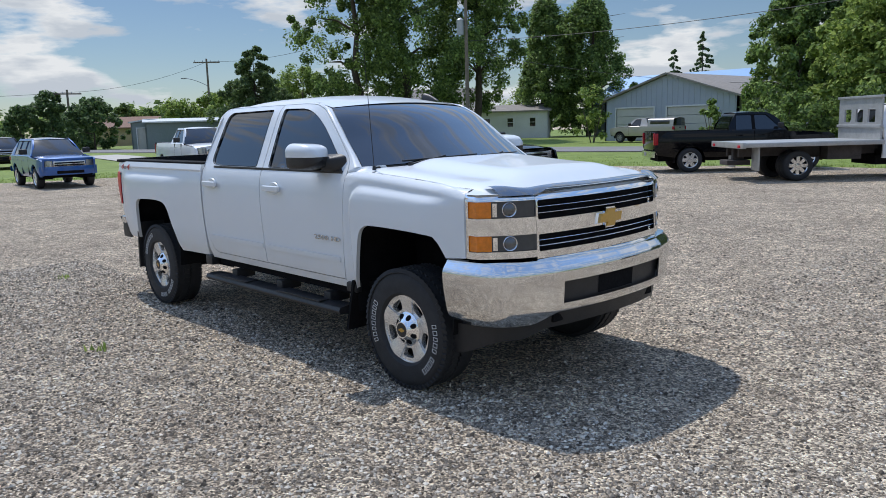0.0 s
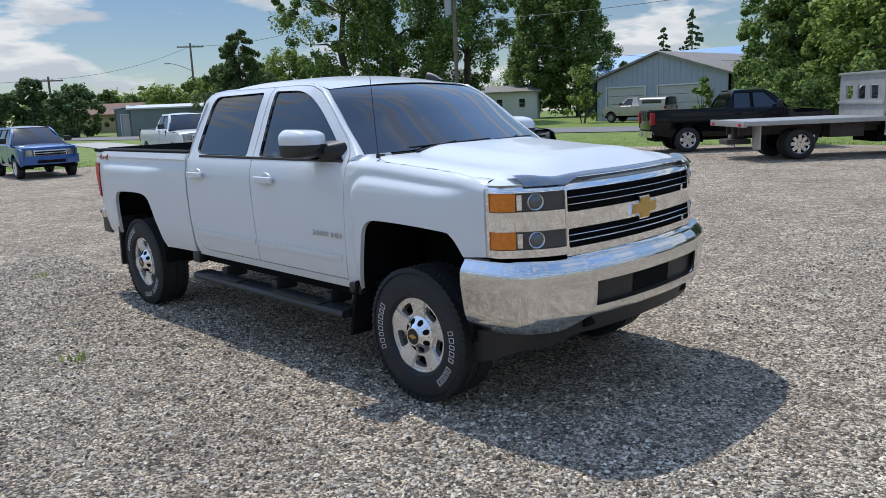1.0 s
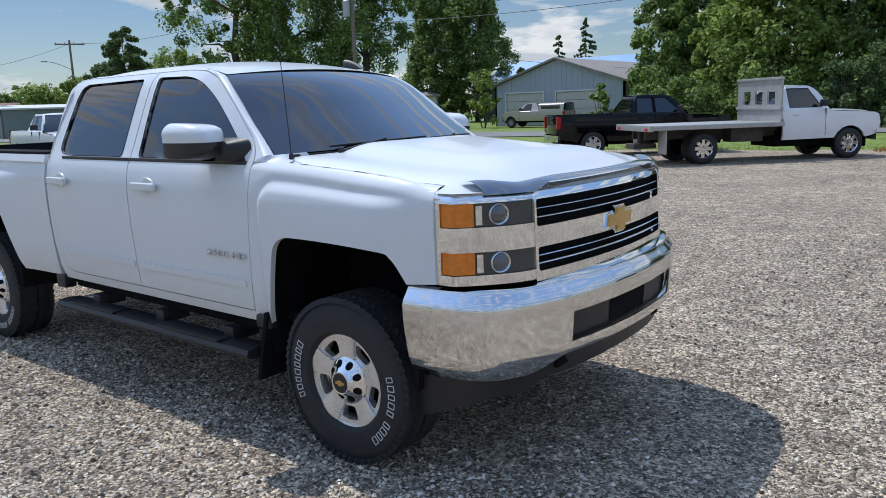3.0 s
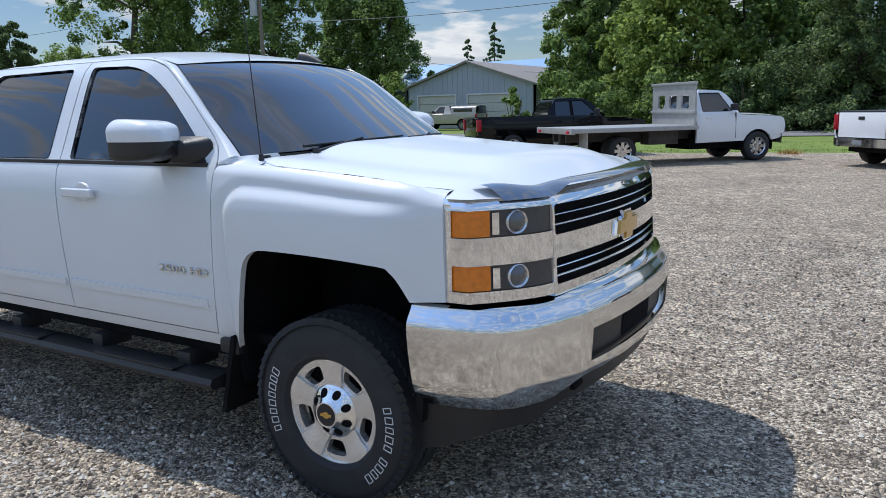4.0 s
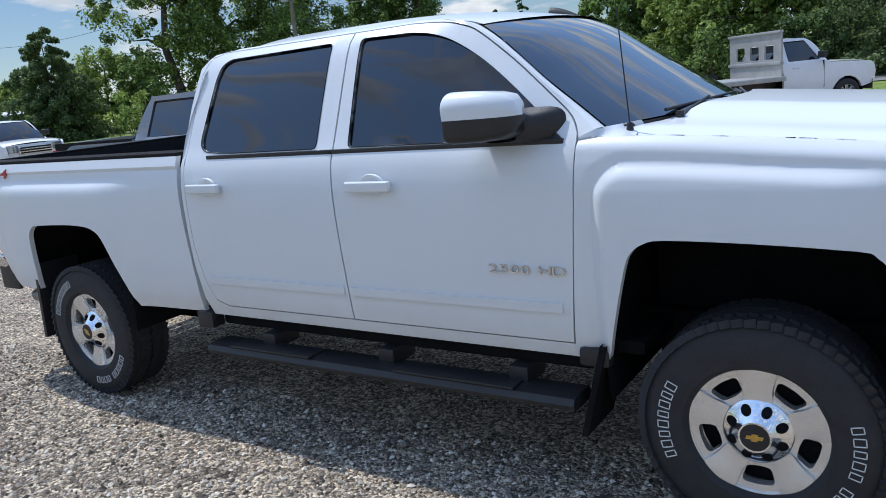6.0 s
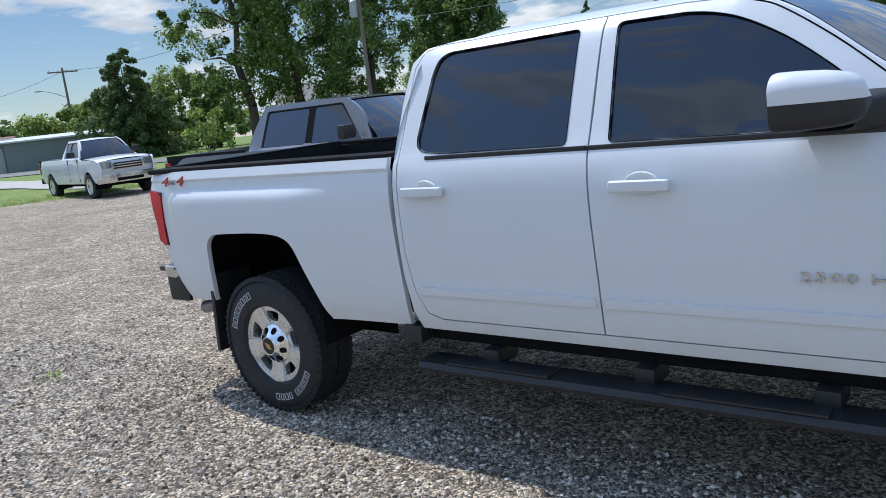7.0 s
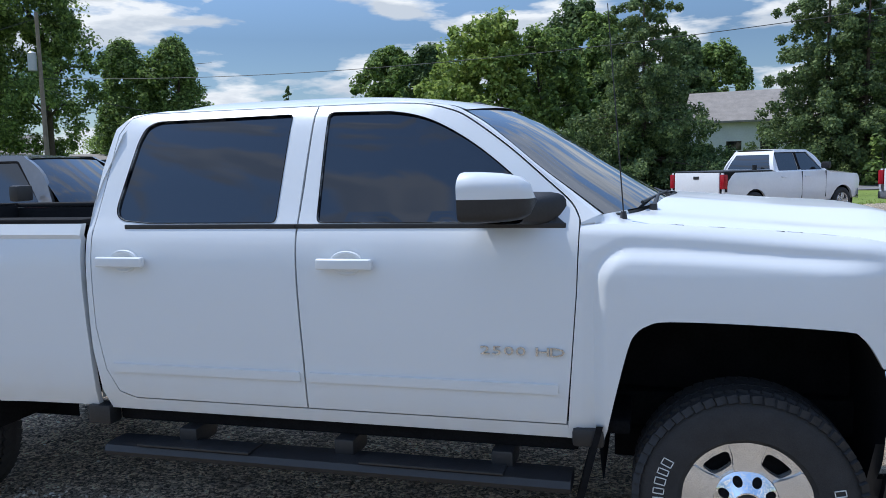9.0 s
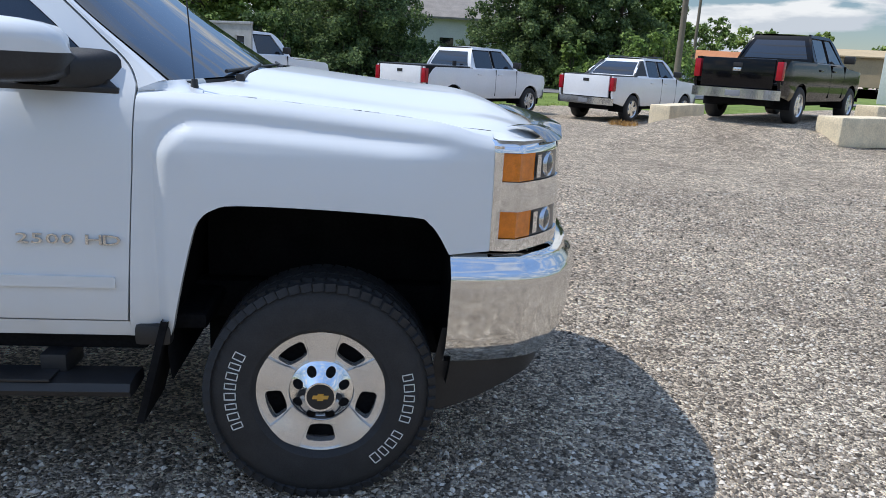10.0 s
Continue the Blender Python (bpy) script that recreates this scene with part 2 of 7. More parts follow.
from mathutils.geometry import delaunay_2d_cdt


def panel(bm, outline, place, step=0.05, holes=(), inward=None):
    """A skin over a flat outline with holes; place(u, v) sets it in space; inward: how far its rim folds back, as a vector."""
    loops = [dense(list(outline), step)] + [dense(list(h), step) for h in holes]
    verts, edges = [], []
    for l in loops:
        k = len(verts)
        verts += [Vector(p) for p in l]
        edges += [(k + i, k + (i + 1) % len(l)) for i in range(len(l))]
    rim = len(verts)
    us, vs = [p[0] for p in loops[0]], [p[1] for p in loops[0]]
    u = min(us) + step * 0.5
    near = np.array([tuple(v) for v in verts])
    while u < max(us):
        v = min(vs) + step * 0.5
        while v < max(vs):
            if inside((u, v), loops[0]) and not any(inside((u, v), h) for h in loops[1:]):
                if np.min((near[:, 0] - u) ** 2 + (near[:, 1] - v) ** 2) > (step * 0.45) ** 2:
                    verts.append(Vector((u, v)))
            v += step
        u += step
    co, ed, fa, ov, _, _ = delaunay_2d_cdt(verts, edges, [], 0, 1e-6)
    made = [bm.verts.new(place(c.x, c.y)) for c in co]
    for f in fa:
        c = sum((co[i] for i in f), Vector((0, 0))) / len(f)
        if inside(c, loops[0]) and not any(inside(c, h) for h in loops[1:]):
            bm.faces.new([made[i] for i in f])
    if inward is not None:
        rims = [e for e in bm.edges if len(e.link_faces) == 1 and all(v in set(made) for v in e.verts)] if len(made) < 1 else [e for e in bm.edges if len(e.link_faces) == 1]
        out = bmesh.ops.extrude_edge_only(bm, edges=rims)
        bmesh.ops.translate(bm, verts=[g for g in out["geom"] if isinstance(g, bmesh.types.BMVert)], vec=inward)
    loose = [v for v in made if v.is_valid and not v.link_faces]
    if loose:
        bmesh.ops.delete(bm, geom=loose, context="VERTS")
    bmesh.ops.recalc_face_normals(bm, faces=bm.faces)


def facing(bm, way):
    """Turn all faces so that the largest part looks the given way."""
    way = Vector(way)
    bm.normal_update()
    if sum((f.normal.dot(way) * f.calc_area() for f in bm.faces)) < 0:
        bmesh.ops.reverse_faces(bm, faces=bm.faces)
    return bm


def lettering(name, text, size, depth, m, material, parent, slant=0.0):
    """Raised letters in the built-in font."""
    c = bpy.data.curves.new(name, "FONT")
    c.body, c.size, c.extrude, c.shear, c.align_x, c.align_y = text, size, depth, slant, "CENTER", "CENTER"
    c.resolution_u = 2
    tmp = bpy.data.objects.new(name, c)
    scene.collection.objects.link(tmp)
    me = bpy.data.meshes.new_from_object(tmp.evaluated_get(bpy.context.evaluated_depsgraph_get()))
    bpy.data.objects.remove(tmp)
    bpy.data.curves.remove(c)
    me.name = name
    me.transform(m)
    me.materials.clear()
    me.materials.append(material)
    ob = new(name, me)
    ob.parent = parent
    return ob


# ---- ground ----
ROAD_AT, ROAD_WAY = Vector((-2.0, 37.5)), Vector((0.982, 0.19)).normalized()


def rise(x, y):
    """The lie of the land: level, with a gravel ramp behind the concrete blocks."""
    u, v = 0.731 * x + 0.682 * y, 0.682 * x - 0.731 * y
    ramp = 0.62 * smooth01(11.0, 15.0, u) * smooth01(-7.2, -4.6, v) * (1 - 0.62 * smooth01(-2.4, -1.3, v)) * (1 - 0.35 * smooth01(22, 40, u))
    return ramp + 0.004 * noise.noise((x * 0.6, y * 0.6, 0)) + 0.02 * noise.noise((x * 0.13, y * 0.13, 3))


def gravel_material():
    m = bpy.data.materials.new("gravel")
    m.use_nodes = True
    nt = m.node_tree
    p = nt.nodes["Principled BSDF"]
    p.inputs["Roughness"].default_value = 0.9
    p.inputs["Specular IOR Level"].default_value = 0.25
    co = nt.nodes.new("ShaderNodeTexCoord")
    cells = nt.nodes.new("ShaderNodeTexVoronoi")
    cells.inputs["Scale"].default_value = 72
    fine = nt.nodes.new("ShaderNodeTexVoronoi")
    fine.inputs["Scale"].default_value = 165
    warp = nt.nodes.new("ShaderNodeTexNoise")
    warp.inputs["Scale"].default_value, warp.inputs["Detail"].default_value = 30, 2
    blend = nt.nodes.new("ShaderNodeMix")
    blend.data_type, blend.blend_type = "VECTOR", "MIX"
    blend.inputs["Factor"].default_value = 0.02
    link(nt, co.outputs["Object"], warp.inputs["Vector"])
    link(nt, co.outputs["Object"], blend.inputs["A"])
    link(nt, warp.outputs["Color"], blend.inputs["B"])
    for c in (cells, fine):
        link(nt, blend.outputs["Result"], c.inputs["Vector"])
    sep = nt.nodes.new("ShaderNodeSeparateColor")
    link(nt, cells.outputs["Color"], sep.inputs[0])
    ramp = nt.nodes.new("ShaderNodeValToRGB")
    els = ramp.color_ramp.elements
    els[0].position, els[0].color = 0.0, (0.036, 0.030, 0.024, 1)
    els[1].position, els[1].color = 1.0, (0.98, 0.90, 0.77, 1)
    for at, col in ((0.30, (0.125, 0.105, 0.083, 1)), (0.58, (0.45, 0.39, 0.32, 1)), (0.80, (0.84, 0.75, 0.625, 1))):
        e = els.new(at)
        e.color = col
    link(nt, sep.outputs["Red"], ramp.inputs[0])
    sep2 = nt.nodes.new("ShaderNodeSeparateColor")
    link(nt, fine.outputs["Color"], sep2.inputs[0])
    ramp2 = nt.nodes.new("ShaderNodeValToRGB")
    ramp2.color_ramp.elements[0].color, ramp2.color_ramp.elements[1].color = (0.040, 0.034, 0.027, 1), (0.87, 0.775, 0.65, 1)
    link(nt, sep2.outputs["Green"], ramp2.inputs[0])
    mixc = nt.nodes.new("ShaderNodeMix")
    mixc.data_type = "RGBA"
    mixc.inputs["Factor"].default_value = 0.28
    link(nt, ramp.outputs["Color"], mixc.inputs["A"])
    link(nt, ramp2.outputs["Color"], mixc.inputs["B"])
    # worn tracks and damp, browner patches
    big = nt.nodes.new("ShaderNodeTexNoise")
    big.inputs["Scale"].default_value, big.inputs["Detail"].default_value, big.inputs["Roughness"].default_value = 0.6, 10, 0.68
    link(nt, co.outputs["Object"], big.inputs["Vector"])
    br = nt.nodes.new("ShaderNodeValToRGB")
    br.color_ramp.elements[0].position, br.color_ramp.elements[0].color = 0.32, (0.80, 0.74, 0.69, 1)
    br.color_ramp.elements[1].position, br.color_ramp.elements[1].color = 0.68, (1.25, 1.20, 1.13, 1)
    link(nt, big.outputs["Fac"], br.inputs[0])
    mul = nt.nodes.new("ShaderNodeMix")
    mul.data_type, mul.blend_type = "RGBA", "MULTIPLY"
    mul.inputs["Factor"].default_value = 1.0
    # larger stones scattered among the small ones
    coarse = nt.nodes.new("ShaderNodeTexVoronoi")
    coarse.inputs["Scale"].default_value = 24
    sep3, spots = nt.nodes.new("ShaderNodeSeparateColor"), nt.nodes.new("ShaderNodeValToRGB")
    link(nt, blend.outputs["Result"], coarse.inputs["Vector"])
    link(nt, coarse.outputs["Color"], sep3.inputs[0])
    link(nt, sep3.outputs["Blue"], spots.inputs[0])
    spots.color_ramp.elements[0].color, spots.color_ramp.elements[1].color = (0.80, 0.79, 0.78, 1), (1.34, 1.32, 1.28, 1)
    mul2 = nt.nodes.new("ShaderNodeMix")
    mul2.data_type, mul2.blend_type = "RGBA", "MULTIPLY"
    mul2.inputs["Factor"].default_value = 1.0
    link(nt, mixc.outputs["Result"], mul2.inputs["A"])
    link(nt, spots.outputs["Color"], mul2.inputs["B"])
    # raked furrows and scattered patches of darker fines
    mid, rake = nt.nodes.new("ShaderNodeTexNoise"), nt.nodes.new("ShaderNodeValToRGB")
    mid.inputs["Scale"].default_value, mid.inputs["Detail"].default_value, mid.inputs["Roughness"].default_value = 5.0, 6, 0.62
    rake.color_ramp.elements[0].position, rake.color_ramp.elements[0].color = 0.34, (0.86, 0.85, 0.84, 1)
    rake.color_ramp.elements[1].position, rake.color_ramp.elements[1].color = 0.60, (1.32, 1.32, 1.30, 1)
    link(nt, co.outputs["Object"], mid.inputs["Vector"])
    link(nt, mid.outputs["Fac"], rake.inputs[0])
    mul3 = nt.nodes.new("ShaderNodeMix")
    mul3.data_type, mul3.blend_type = "RGBA", "MULTIPLY"
    mul3.inputs["Factor"].default_value = 1.0
    link(nt, mul2.outputs["Result"], mul3.inputs["A"])
    link(nt, rake.outputs["Color"], mul3.inputs["B"])
    link(nt, mul3.outputs["Result"], mul.inputs["A"])
    link(nt, br.outputs["Color"], mul.inputs["B"])
    link(nt, mul.outputs["Result"], p.inputs["Base Color"])
    h = nt.nodes.new("ShaderNodeMath")
    h.operation = "ADD"
    link(nt, cells.outputs["Distance"], h.inputs[0])
    half = nt.nodes.new("ShaderNodeMath")
    half.operation, half.inputs[1].default_value = "MULTIPLY", 0.5
    link(nt, fine.outputs["Distance"], half.inputs[0])
    link(nt, half.outputs[0], h.inputs[1])
    bump = nt.nodes.new("ShaderNodeBump")
    bump.invert = True
    bump.inputs["Strength"].default_value, bump.inputs["Distance"].default_value = 1.0, 0.03
    link(nt, h.outputs[0], bump.inputs["Height"])
    link(nt, bump.outputs["Normal"], p.inputs["Normal"])
    return m


GRAVEL = gravel_material()
STONE = mat("gravel_stone", (0.36, 0.33, 0.31), 0.9, vary=0.2, scale=30, spec=0.15)
nt_ = STONE.node_tree
g_, r_ = nt_.nodes.new("ShaderNodeNewGeometry"), nt_.nodes.new("ShaderNodeValToRGB")
r_.color_ramp.elements[0].color, r_.color_ramp.elements[1].color = (0.060, 0.050, 0.040, 1), (0.86, 0.78, 0.66, 1)
e_ = r_.color_ramp.elements.new(0.6)
e_.color = (0.36, 0.31, 0.25, 1)
link(nt_, g_.outputs["Random Per Island"], r_.inputs[0])
link(nt_, r_.outputs["Color"], nt_.nodes["Principled BSDF"].inputs["Base Color"])
GRASS = mat("grass", (0.165, 0.215, 0.05), 0.8, vary=0.5, scale=0.8, spread=(0.11, 0.155, 0.032), bump=1.0, bump_scale=30, spec=0.2)
CONCRETE = mat("road_concrete", (0.42, 0.40, 0.36), 0.85, vary=0.15, scale=1.0, bump=0.2, bump_scale=60)
ASPHALT = mat("road_asphalt", (0.20, 0.195, 0.19), 0.9, vary=0.2, scale=0.8, bump=0.3, bump_scale=80)
BLOCK = mat("cast_concrete", (0.80, 0.68, 0.47), 0.85, vary=0.25, scale=3, bump=0.4, bump_scale=40)


def build_ground():
    bm = bmesh.new()
    ks = [0, 2, 4, 6, 8, 10, 12, 14, 16, 18, 20, 22, 24, 26, 28, 30, 34, 38, 44, 52, 64, 80, 110, 160, 300, 700, 2000]
    near = [i * 0.5 for i in range(-60, 81)]
    xs = [-k for k in ks[::-1] if k > 30] + near + [k for k in ks if k > 40]
    sheet(bm, lambda x, y: (x, y, rise(x, y) if abs(x) < 60 and abs(y) < 60 else 0.0), xs, xs)
    facing(bm, (0, 0, 1))
    tagged(finish("ground", bm, GRAVEL, None, 60), "grey-brown crushed gravel yard with worn patches", "ground", kind="structure")


build_ground()
EDGE = [(-34, -60), (-31, -6), (-29.2, 3.4), (-27.4, 7.4), (-25.4, 12.5), (-18, 18.8), (-10, 22.0), (-3, 23.2), (3.5, 24.2), (9, 26.5), (16, 24.5), (20, 21), (26, 20), (60, 22)]


def lawn_skin():
    """Grass beyond the gravel's edge, as strips that follow it outwards."""
    pts = []
    for a, b in zip(EDGE, EDGE[1:]):
        k = max(1, int(math.hypot(b[0] - a[0], b[1] - a[1]) / 0.5))
        pts += [(a[0] + (b[0] - a[0]) * i / k, a[1] + (b[1] - a[1]) * i / k) for i in range(k)]
    pts.append(EDGE[-1])
    bm = bmesh.new()
    rows = []
    for i, (x, y) in enumerate(pts):
        a, b = pts[max(0, i - 6)], pts[min(len(pts) - 1, i + 6)]
        t = Vector((b[0] - a[0], b[1] - a[1])).normalized()
        n = Vector((-t.y, t.x))
        j = 0.55 * noise.noise((x * 0.9, y * 0.9, 2)) + 0.25 * noise.noise((x * 3, y * 3, 2))
        row = []
        for d, z in ((j, -0.01), (j + 0.25, 0.025), (j + 1.0, 0.05), (4, 0.06), (9, 0.06), (18, 0.05), (40, 0.05), (130, 0.05)):
            q = Vector((x, y)) + n * d
            row.append(bm.verts.new((q.x, q.y, z + (rise(q.x, q.y) if d < 40 else 0))))
        rows.append(row)
    for a, b in zip(rows, rows[1:]):
        for j in range(len(a) - 1):
            bm.faces.new((a[j], b[j], b[j + 1], a[j + 1]))
    facing(bm, (0, 0, 1))
    tagged(finish("lawn", bm, GRASS, None, 60), "mown green lawn along the edge of the gravel", "lawn", kind="structure")
    return pts


LAWN = lawn_skin()


def strip(name, at, way, width, length, z, material, label):
    bm = bmesh.new()
    way = Vector(way).normalized()
    n = Vector((-way.y, way.x))
    us = span(-length / 2, length / 2, 60)
    sheet(bm, lambda u, v: (*(Vector(at) + way * u + n * (v + 0.25 * noise.noise((u * 0.2, v, 4)))), z), us, (-width / 2, -width / 4, 0, width / 4, width / 2))
    facing(bm, (0, 0, 1))
    tagged(finish(name, bm, material, None, 60), label, "road", kind="structure")


strip("road", ROAD_AT, ROAD_WAY, 7.0, 600, 0.10, ASPHALT, "pale worn asphalt street past the yard")
strip("driveway", (-44, 15.2), (1.0, -0.16), 3.0, 30, 0.105, CONCRETE, "pale concrete drive across the lawn")


def build_stones():
    """Loose crushed stone on the yard near the truck."""
    rnd = random.Random(4)
    verts, faces = [], []
    for _ in range(92000):
        k = rnd.random()
        x, y = (rnd.uniform(-7.5, 4.0), rnd.uniform(-3.4, -0.6)) if k < 0.45 else (rnd.uniform(0.4, 7.5), rnd.uniform(-3.2, 6.5)) if k < 0.8 else (rnd.uniform(-9, 9), rnd.uniform(-4, 9))
        s = rnd.choice((0.006, 0.008, 0.008, 0.010, 0.013, 0.017)) * rnd.uniform(0.8, 1.25)
        z = rise(x, y)
        a = rnd.uniform(0, 6.28)
        k = len(verts)
        ca, sa = math.cos(a), math.sin(a)
        for px, py, pz in ((1, 0.1, 0.2), (-0.1, 0.8, 0.3), (-1, 0, 0.15), (0.1, -0.8, 0.25), (0.15, 0.1, 0.9), (0, 0, -0.4)):
            px, py, pz = (px * rnd.uniform(0.7, 1.2), py * rnd.uniform(0.7, 1.2), pz * rnd.uniform(0.6, 1.1))
            verts.append((x + s * (px * ca - py * sa), y + s * (px * sa + py * ca), z + s * pz))
        faces += [(k, k + 1, k + 4), (k + 1, k + 2, k + 4), (k + 2, k + 3, k + 4), (k + 3, k, k + 4), (k + 1, k, k + 5), (k + 2, k + 1, k + 5), (k + 3, k + 2, k + 5), (k, k + 3, k + 5)]
    me = bpy.data.meshes.new("loose_stones")
    me.from_pydata(verts, [], faces)
    me.materials.append(STONE)
    tagged(new("loose_stones", me), "loose crushed grey and brown stones on the yard", "gravel", kind="stuff")


build_stones()


# ---- the white pickup ----
# x runs forwards from the front axle, y to its left; R is its right side
truck = empty("pickup_truck", "white crew-cab heavy-duty pickup with chrome grille, parked on gravel", "pickup truck")
SECTION = [(0.50, 0.935), (0.60, 0.958), (0.70, 0.978), (0.85, 0.992), (1.00, 1.000), (1.15, 1.003), (1.27, 1.000), (1.31, 0.996), (1.36, 0.988), (1.42, 0.972), (1.46, 0.955)]
CABIN = [(1.44, 0.958), (1.50, 0.932), (1.60, 0.893), (1.70, 0.853), (1.80, 0.812), (1.88, 0.776), (1.93, 0.745), (1.96, 0.705), (1.975, 0.66)]


def fender_top(x):
    """The height of the fender's upper edge, dipping to the headlamp."""
    return 1.452 - 0.075 * smooth01(-0.55, 0.62, x) - 0.028 * smooth01(0.36, 0.567, x)


def body_w(x, z):
    w = curve_at(SECTION, z)
    if -0.62 < x:
        w += bulge_front(x, z)
        top = fender_top(x)
        w -= 10.0 * max(0.0, z - (top - 0.045)) ** 2
        w -= 0.035 * smooth01(0.25, 0.62, x) ** 2
    elif x < -2.8:
        w += bulge_rear(x, z)
        w -= 0.05 * (smooth01(4.45, 5.0, -x)) ** 2
        w = w + (0.012 if z > 1.40 else 0)
    return w


def blister(x, z, x0, x1, top, r, fade):
    """A soft swelling with a round upper corner: its crest line at `top`, easing out below and towards the sides."""
    cx, hx = (x0 + x1) / 2, (x1 - x0) / 2
    qx, qz = abs(x - cx) - hx + r, z - top + r
    d = -(math.hypot(max(qx, 0.0), max(qz, 0.0)) + min(max(qx, qz), 0.0) - r)
    soft = 0.12 + fade * (1 - smooth01(1.08, 1.30, z))
    edge = smooth01(-0.060, -0.012, d) * (1 - smooth01(-0.012, 0.015, d))
    return 0.030 * (0.72 * smooth01(-0.012, 0.042, d) + 0.28 * smooth01(0.0, soft, d)) - 0.0065 * edge


def bulge_front(x, z):
    top = 1.352 - 0.045 * smooth01(-0.5, 0.6, x)
    return blister(x, z, -0.545, 0.75, top, 0.13, 0.10) * (1 - smooth01(0.22, 0.52, x))


def bulge_rear(x, z):
    return blister(x, z, -4.70, -3.10, 1.338, 0.13, 0.16) * smooth01(-4.80, -4.40, x) * (1 - smooth01(-3.65, -3.15, x))


def cab_w(x, z):
    if z < 1.44:
        return body_w(-1.5, z)
    k = curve_at(CABIN, z)
    return k - 0.03 * smooth01(-1.0, -0.45, x) * smooth01(1.44, 1.6, z)


def side_panel(name, outline, w, s, material, parent, holes=(), step=0.045, fold=0.03, label=""):
    bm = bmesh.new()
    panel(bm, outline, lambda u, v: (u, s * w(u, v), v), step, holes, Vector((0, -s * fold, 0)))
    facing(bm, (0, s, 0))
    return part(name, bm, material, parent, label, smooth=28)


FENDER = [(-0.606, 1.452), (-0.6155, 1.20), (-0.6375, 0.90), (-0.6585, 0.612), (-0.520, 0.612)]
ARCH_F = [(-0.505, 0.66), (-0.475, 0.80), (-0.430, 0.985), (-0.402, 1.048), (-0.355, 1.083), (-0.28, 1.098), (0.0, 1.095), (0.30, 1.080), (0.355, 1.058), (0.392, 1.015), (0.432, 0.945)]
FENDER_FRONT = [(0.575, 0.955), (0.572, 1.15), (0.570, 1.338), (0.567, 1.3515), (0.50, 1.364), (0.44, 1.382), (0.36, 1.397), (0.20, 1.412), (0.0, 1.427), (-0.3, 1.447)]
BED = [(-2.832, 1.462), (-2.826, 1.20), (-2.815, 0.90), (-2.812, 0.622), (-3.36, 0.612)]
ARCH_R = [(-3.395, 0.66), (-3.50, 0.905), (-3.545, 1.01), (-3.60, 1.062), (-3.70, 1.086), (-3.9, 1.092), (-4.19, 1.082), (-4.245, 1.070), (-4.290, 1.035), (-4.312, 0.97), (-4.330, 0.78), (-4.345, 0.66)]
BED_REAR = [(-4.62, 0.655), (-4.72, 0.75), (-4.80, 0.90), (-4.835, 0.985), (-4.775, 0.990), (-4.765, 1.335), (-4.93, 1.352), (-4.90, 1.462)]
PILLAR = [(-0.545, 1.480), (-0.634, 1.553), (-0.788, 1.676), (-0.914, 1.780), (-1.035, 1.868), (-1.175, 1.938)]
SEAM_LINE = flow([(-1.45, 1.955), (-1.28, 1.943), (-1.167, 1.917), (-1.075, 1.876), (-0.901, 1.752), (-0.738, 1.612), (-0.645, 1.528), (-0.612, 1.47)])
FRONT_DOOR = [(-0.611, 1.45), (-0.62, 1.20), (-0.642, 0.90), (-0.662, 0.672), (-1.750, 0.672), (-1.752, 0.9), (-1.764, 1.2), (-1.772, 1.45), (-1.765, 1.60), (-1.758, 1.955)] + SEAM_LINE
GLASS_F = [(-1.690, 1.462), (-1.698, 1.924)] + flow([(-1.42, 1.918), (-1.32, 1.902), (-1.205, 1.864), (-1.06, 1.784), (-0.922, 1.682), (-0.765, 1.545), (-0.675, 1.458)])
REAR_DOOR = [(-1.780, 1.45), (-1.772, 1.2), (-1.760, 0.9), (-1.758, 0.672), (-2.60, 0.672), (-2.68, 0.70), (-2.735, 0.80), (-2.765, 1.00), (-2.772, 1.45), (-2.755, 1.62), (-2.738, 1.86), (-2.70, 1.935), (-2.62, 1.955), (-1.766, 1.955)]
GLASS_R = [(-1.880, 1.462), (-1.868, 1.922), (-2.55, 1.916), (-2.60, 1.892), (-2.625, 1.83), (-2.672, 1.54), (-2.668, 1.50), (-2.63, 1.474), (-2.50, 1.462)]
# cab frame: windscreen pillar, roof rail, rear pillar, sill, and back along the door openings
FRAME = flow(PILLAR + [(-1.40, 1.970)]) + [(-2.55, 1.970), (-2.70, 1.952), (-2.765, 1.89), (-2.790, 1.70), (-2.802, 1.45), (-2.798, 0.90), (-2.775, 0.70), (-2.74, 0.612), (-0.655, 0.612), (-0.657, 0.666),
         (-2.60, 0.666), (-2.685, 0.694), (-2.741, 0.798), (-2.771, 1.00), (-2.778, 1.45), (-2.761, 1.62), (-2.744, 1.862), (-2.705, 1.940), (-2.62, 1.960)] + [(x + 0.004, z + 0.005) for x, z in SEAM_LINE] + [(-0.604, 1.456)]

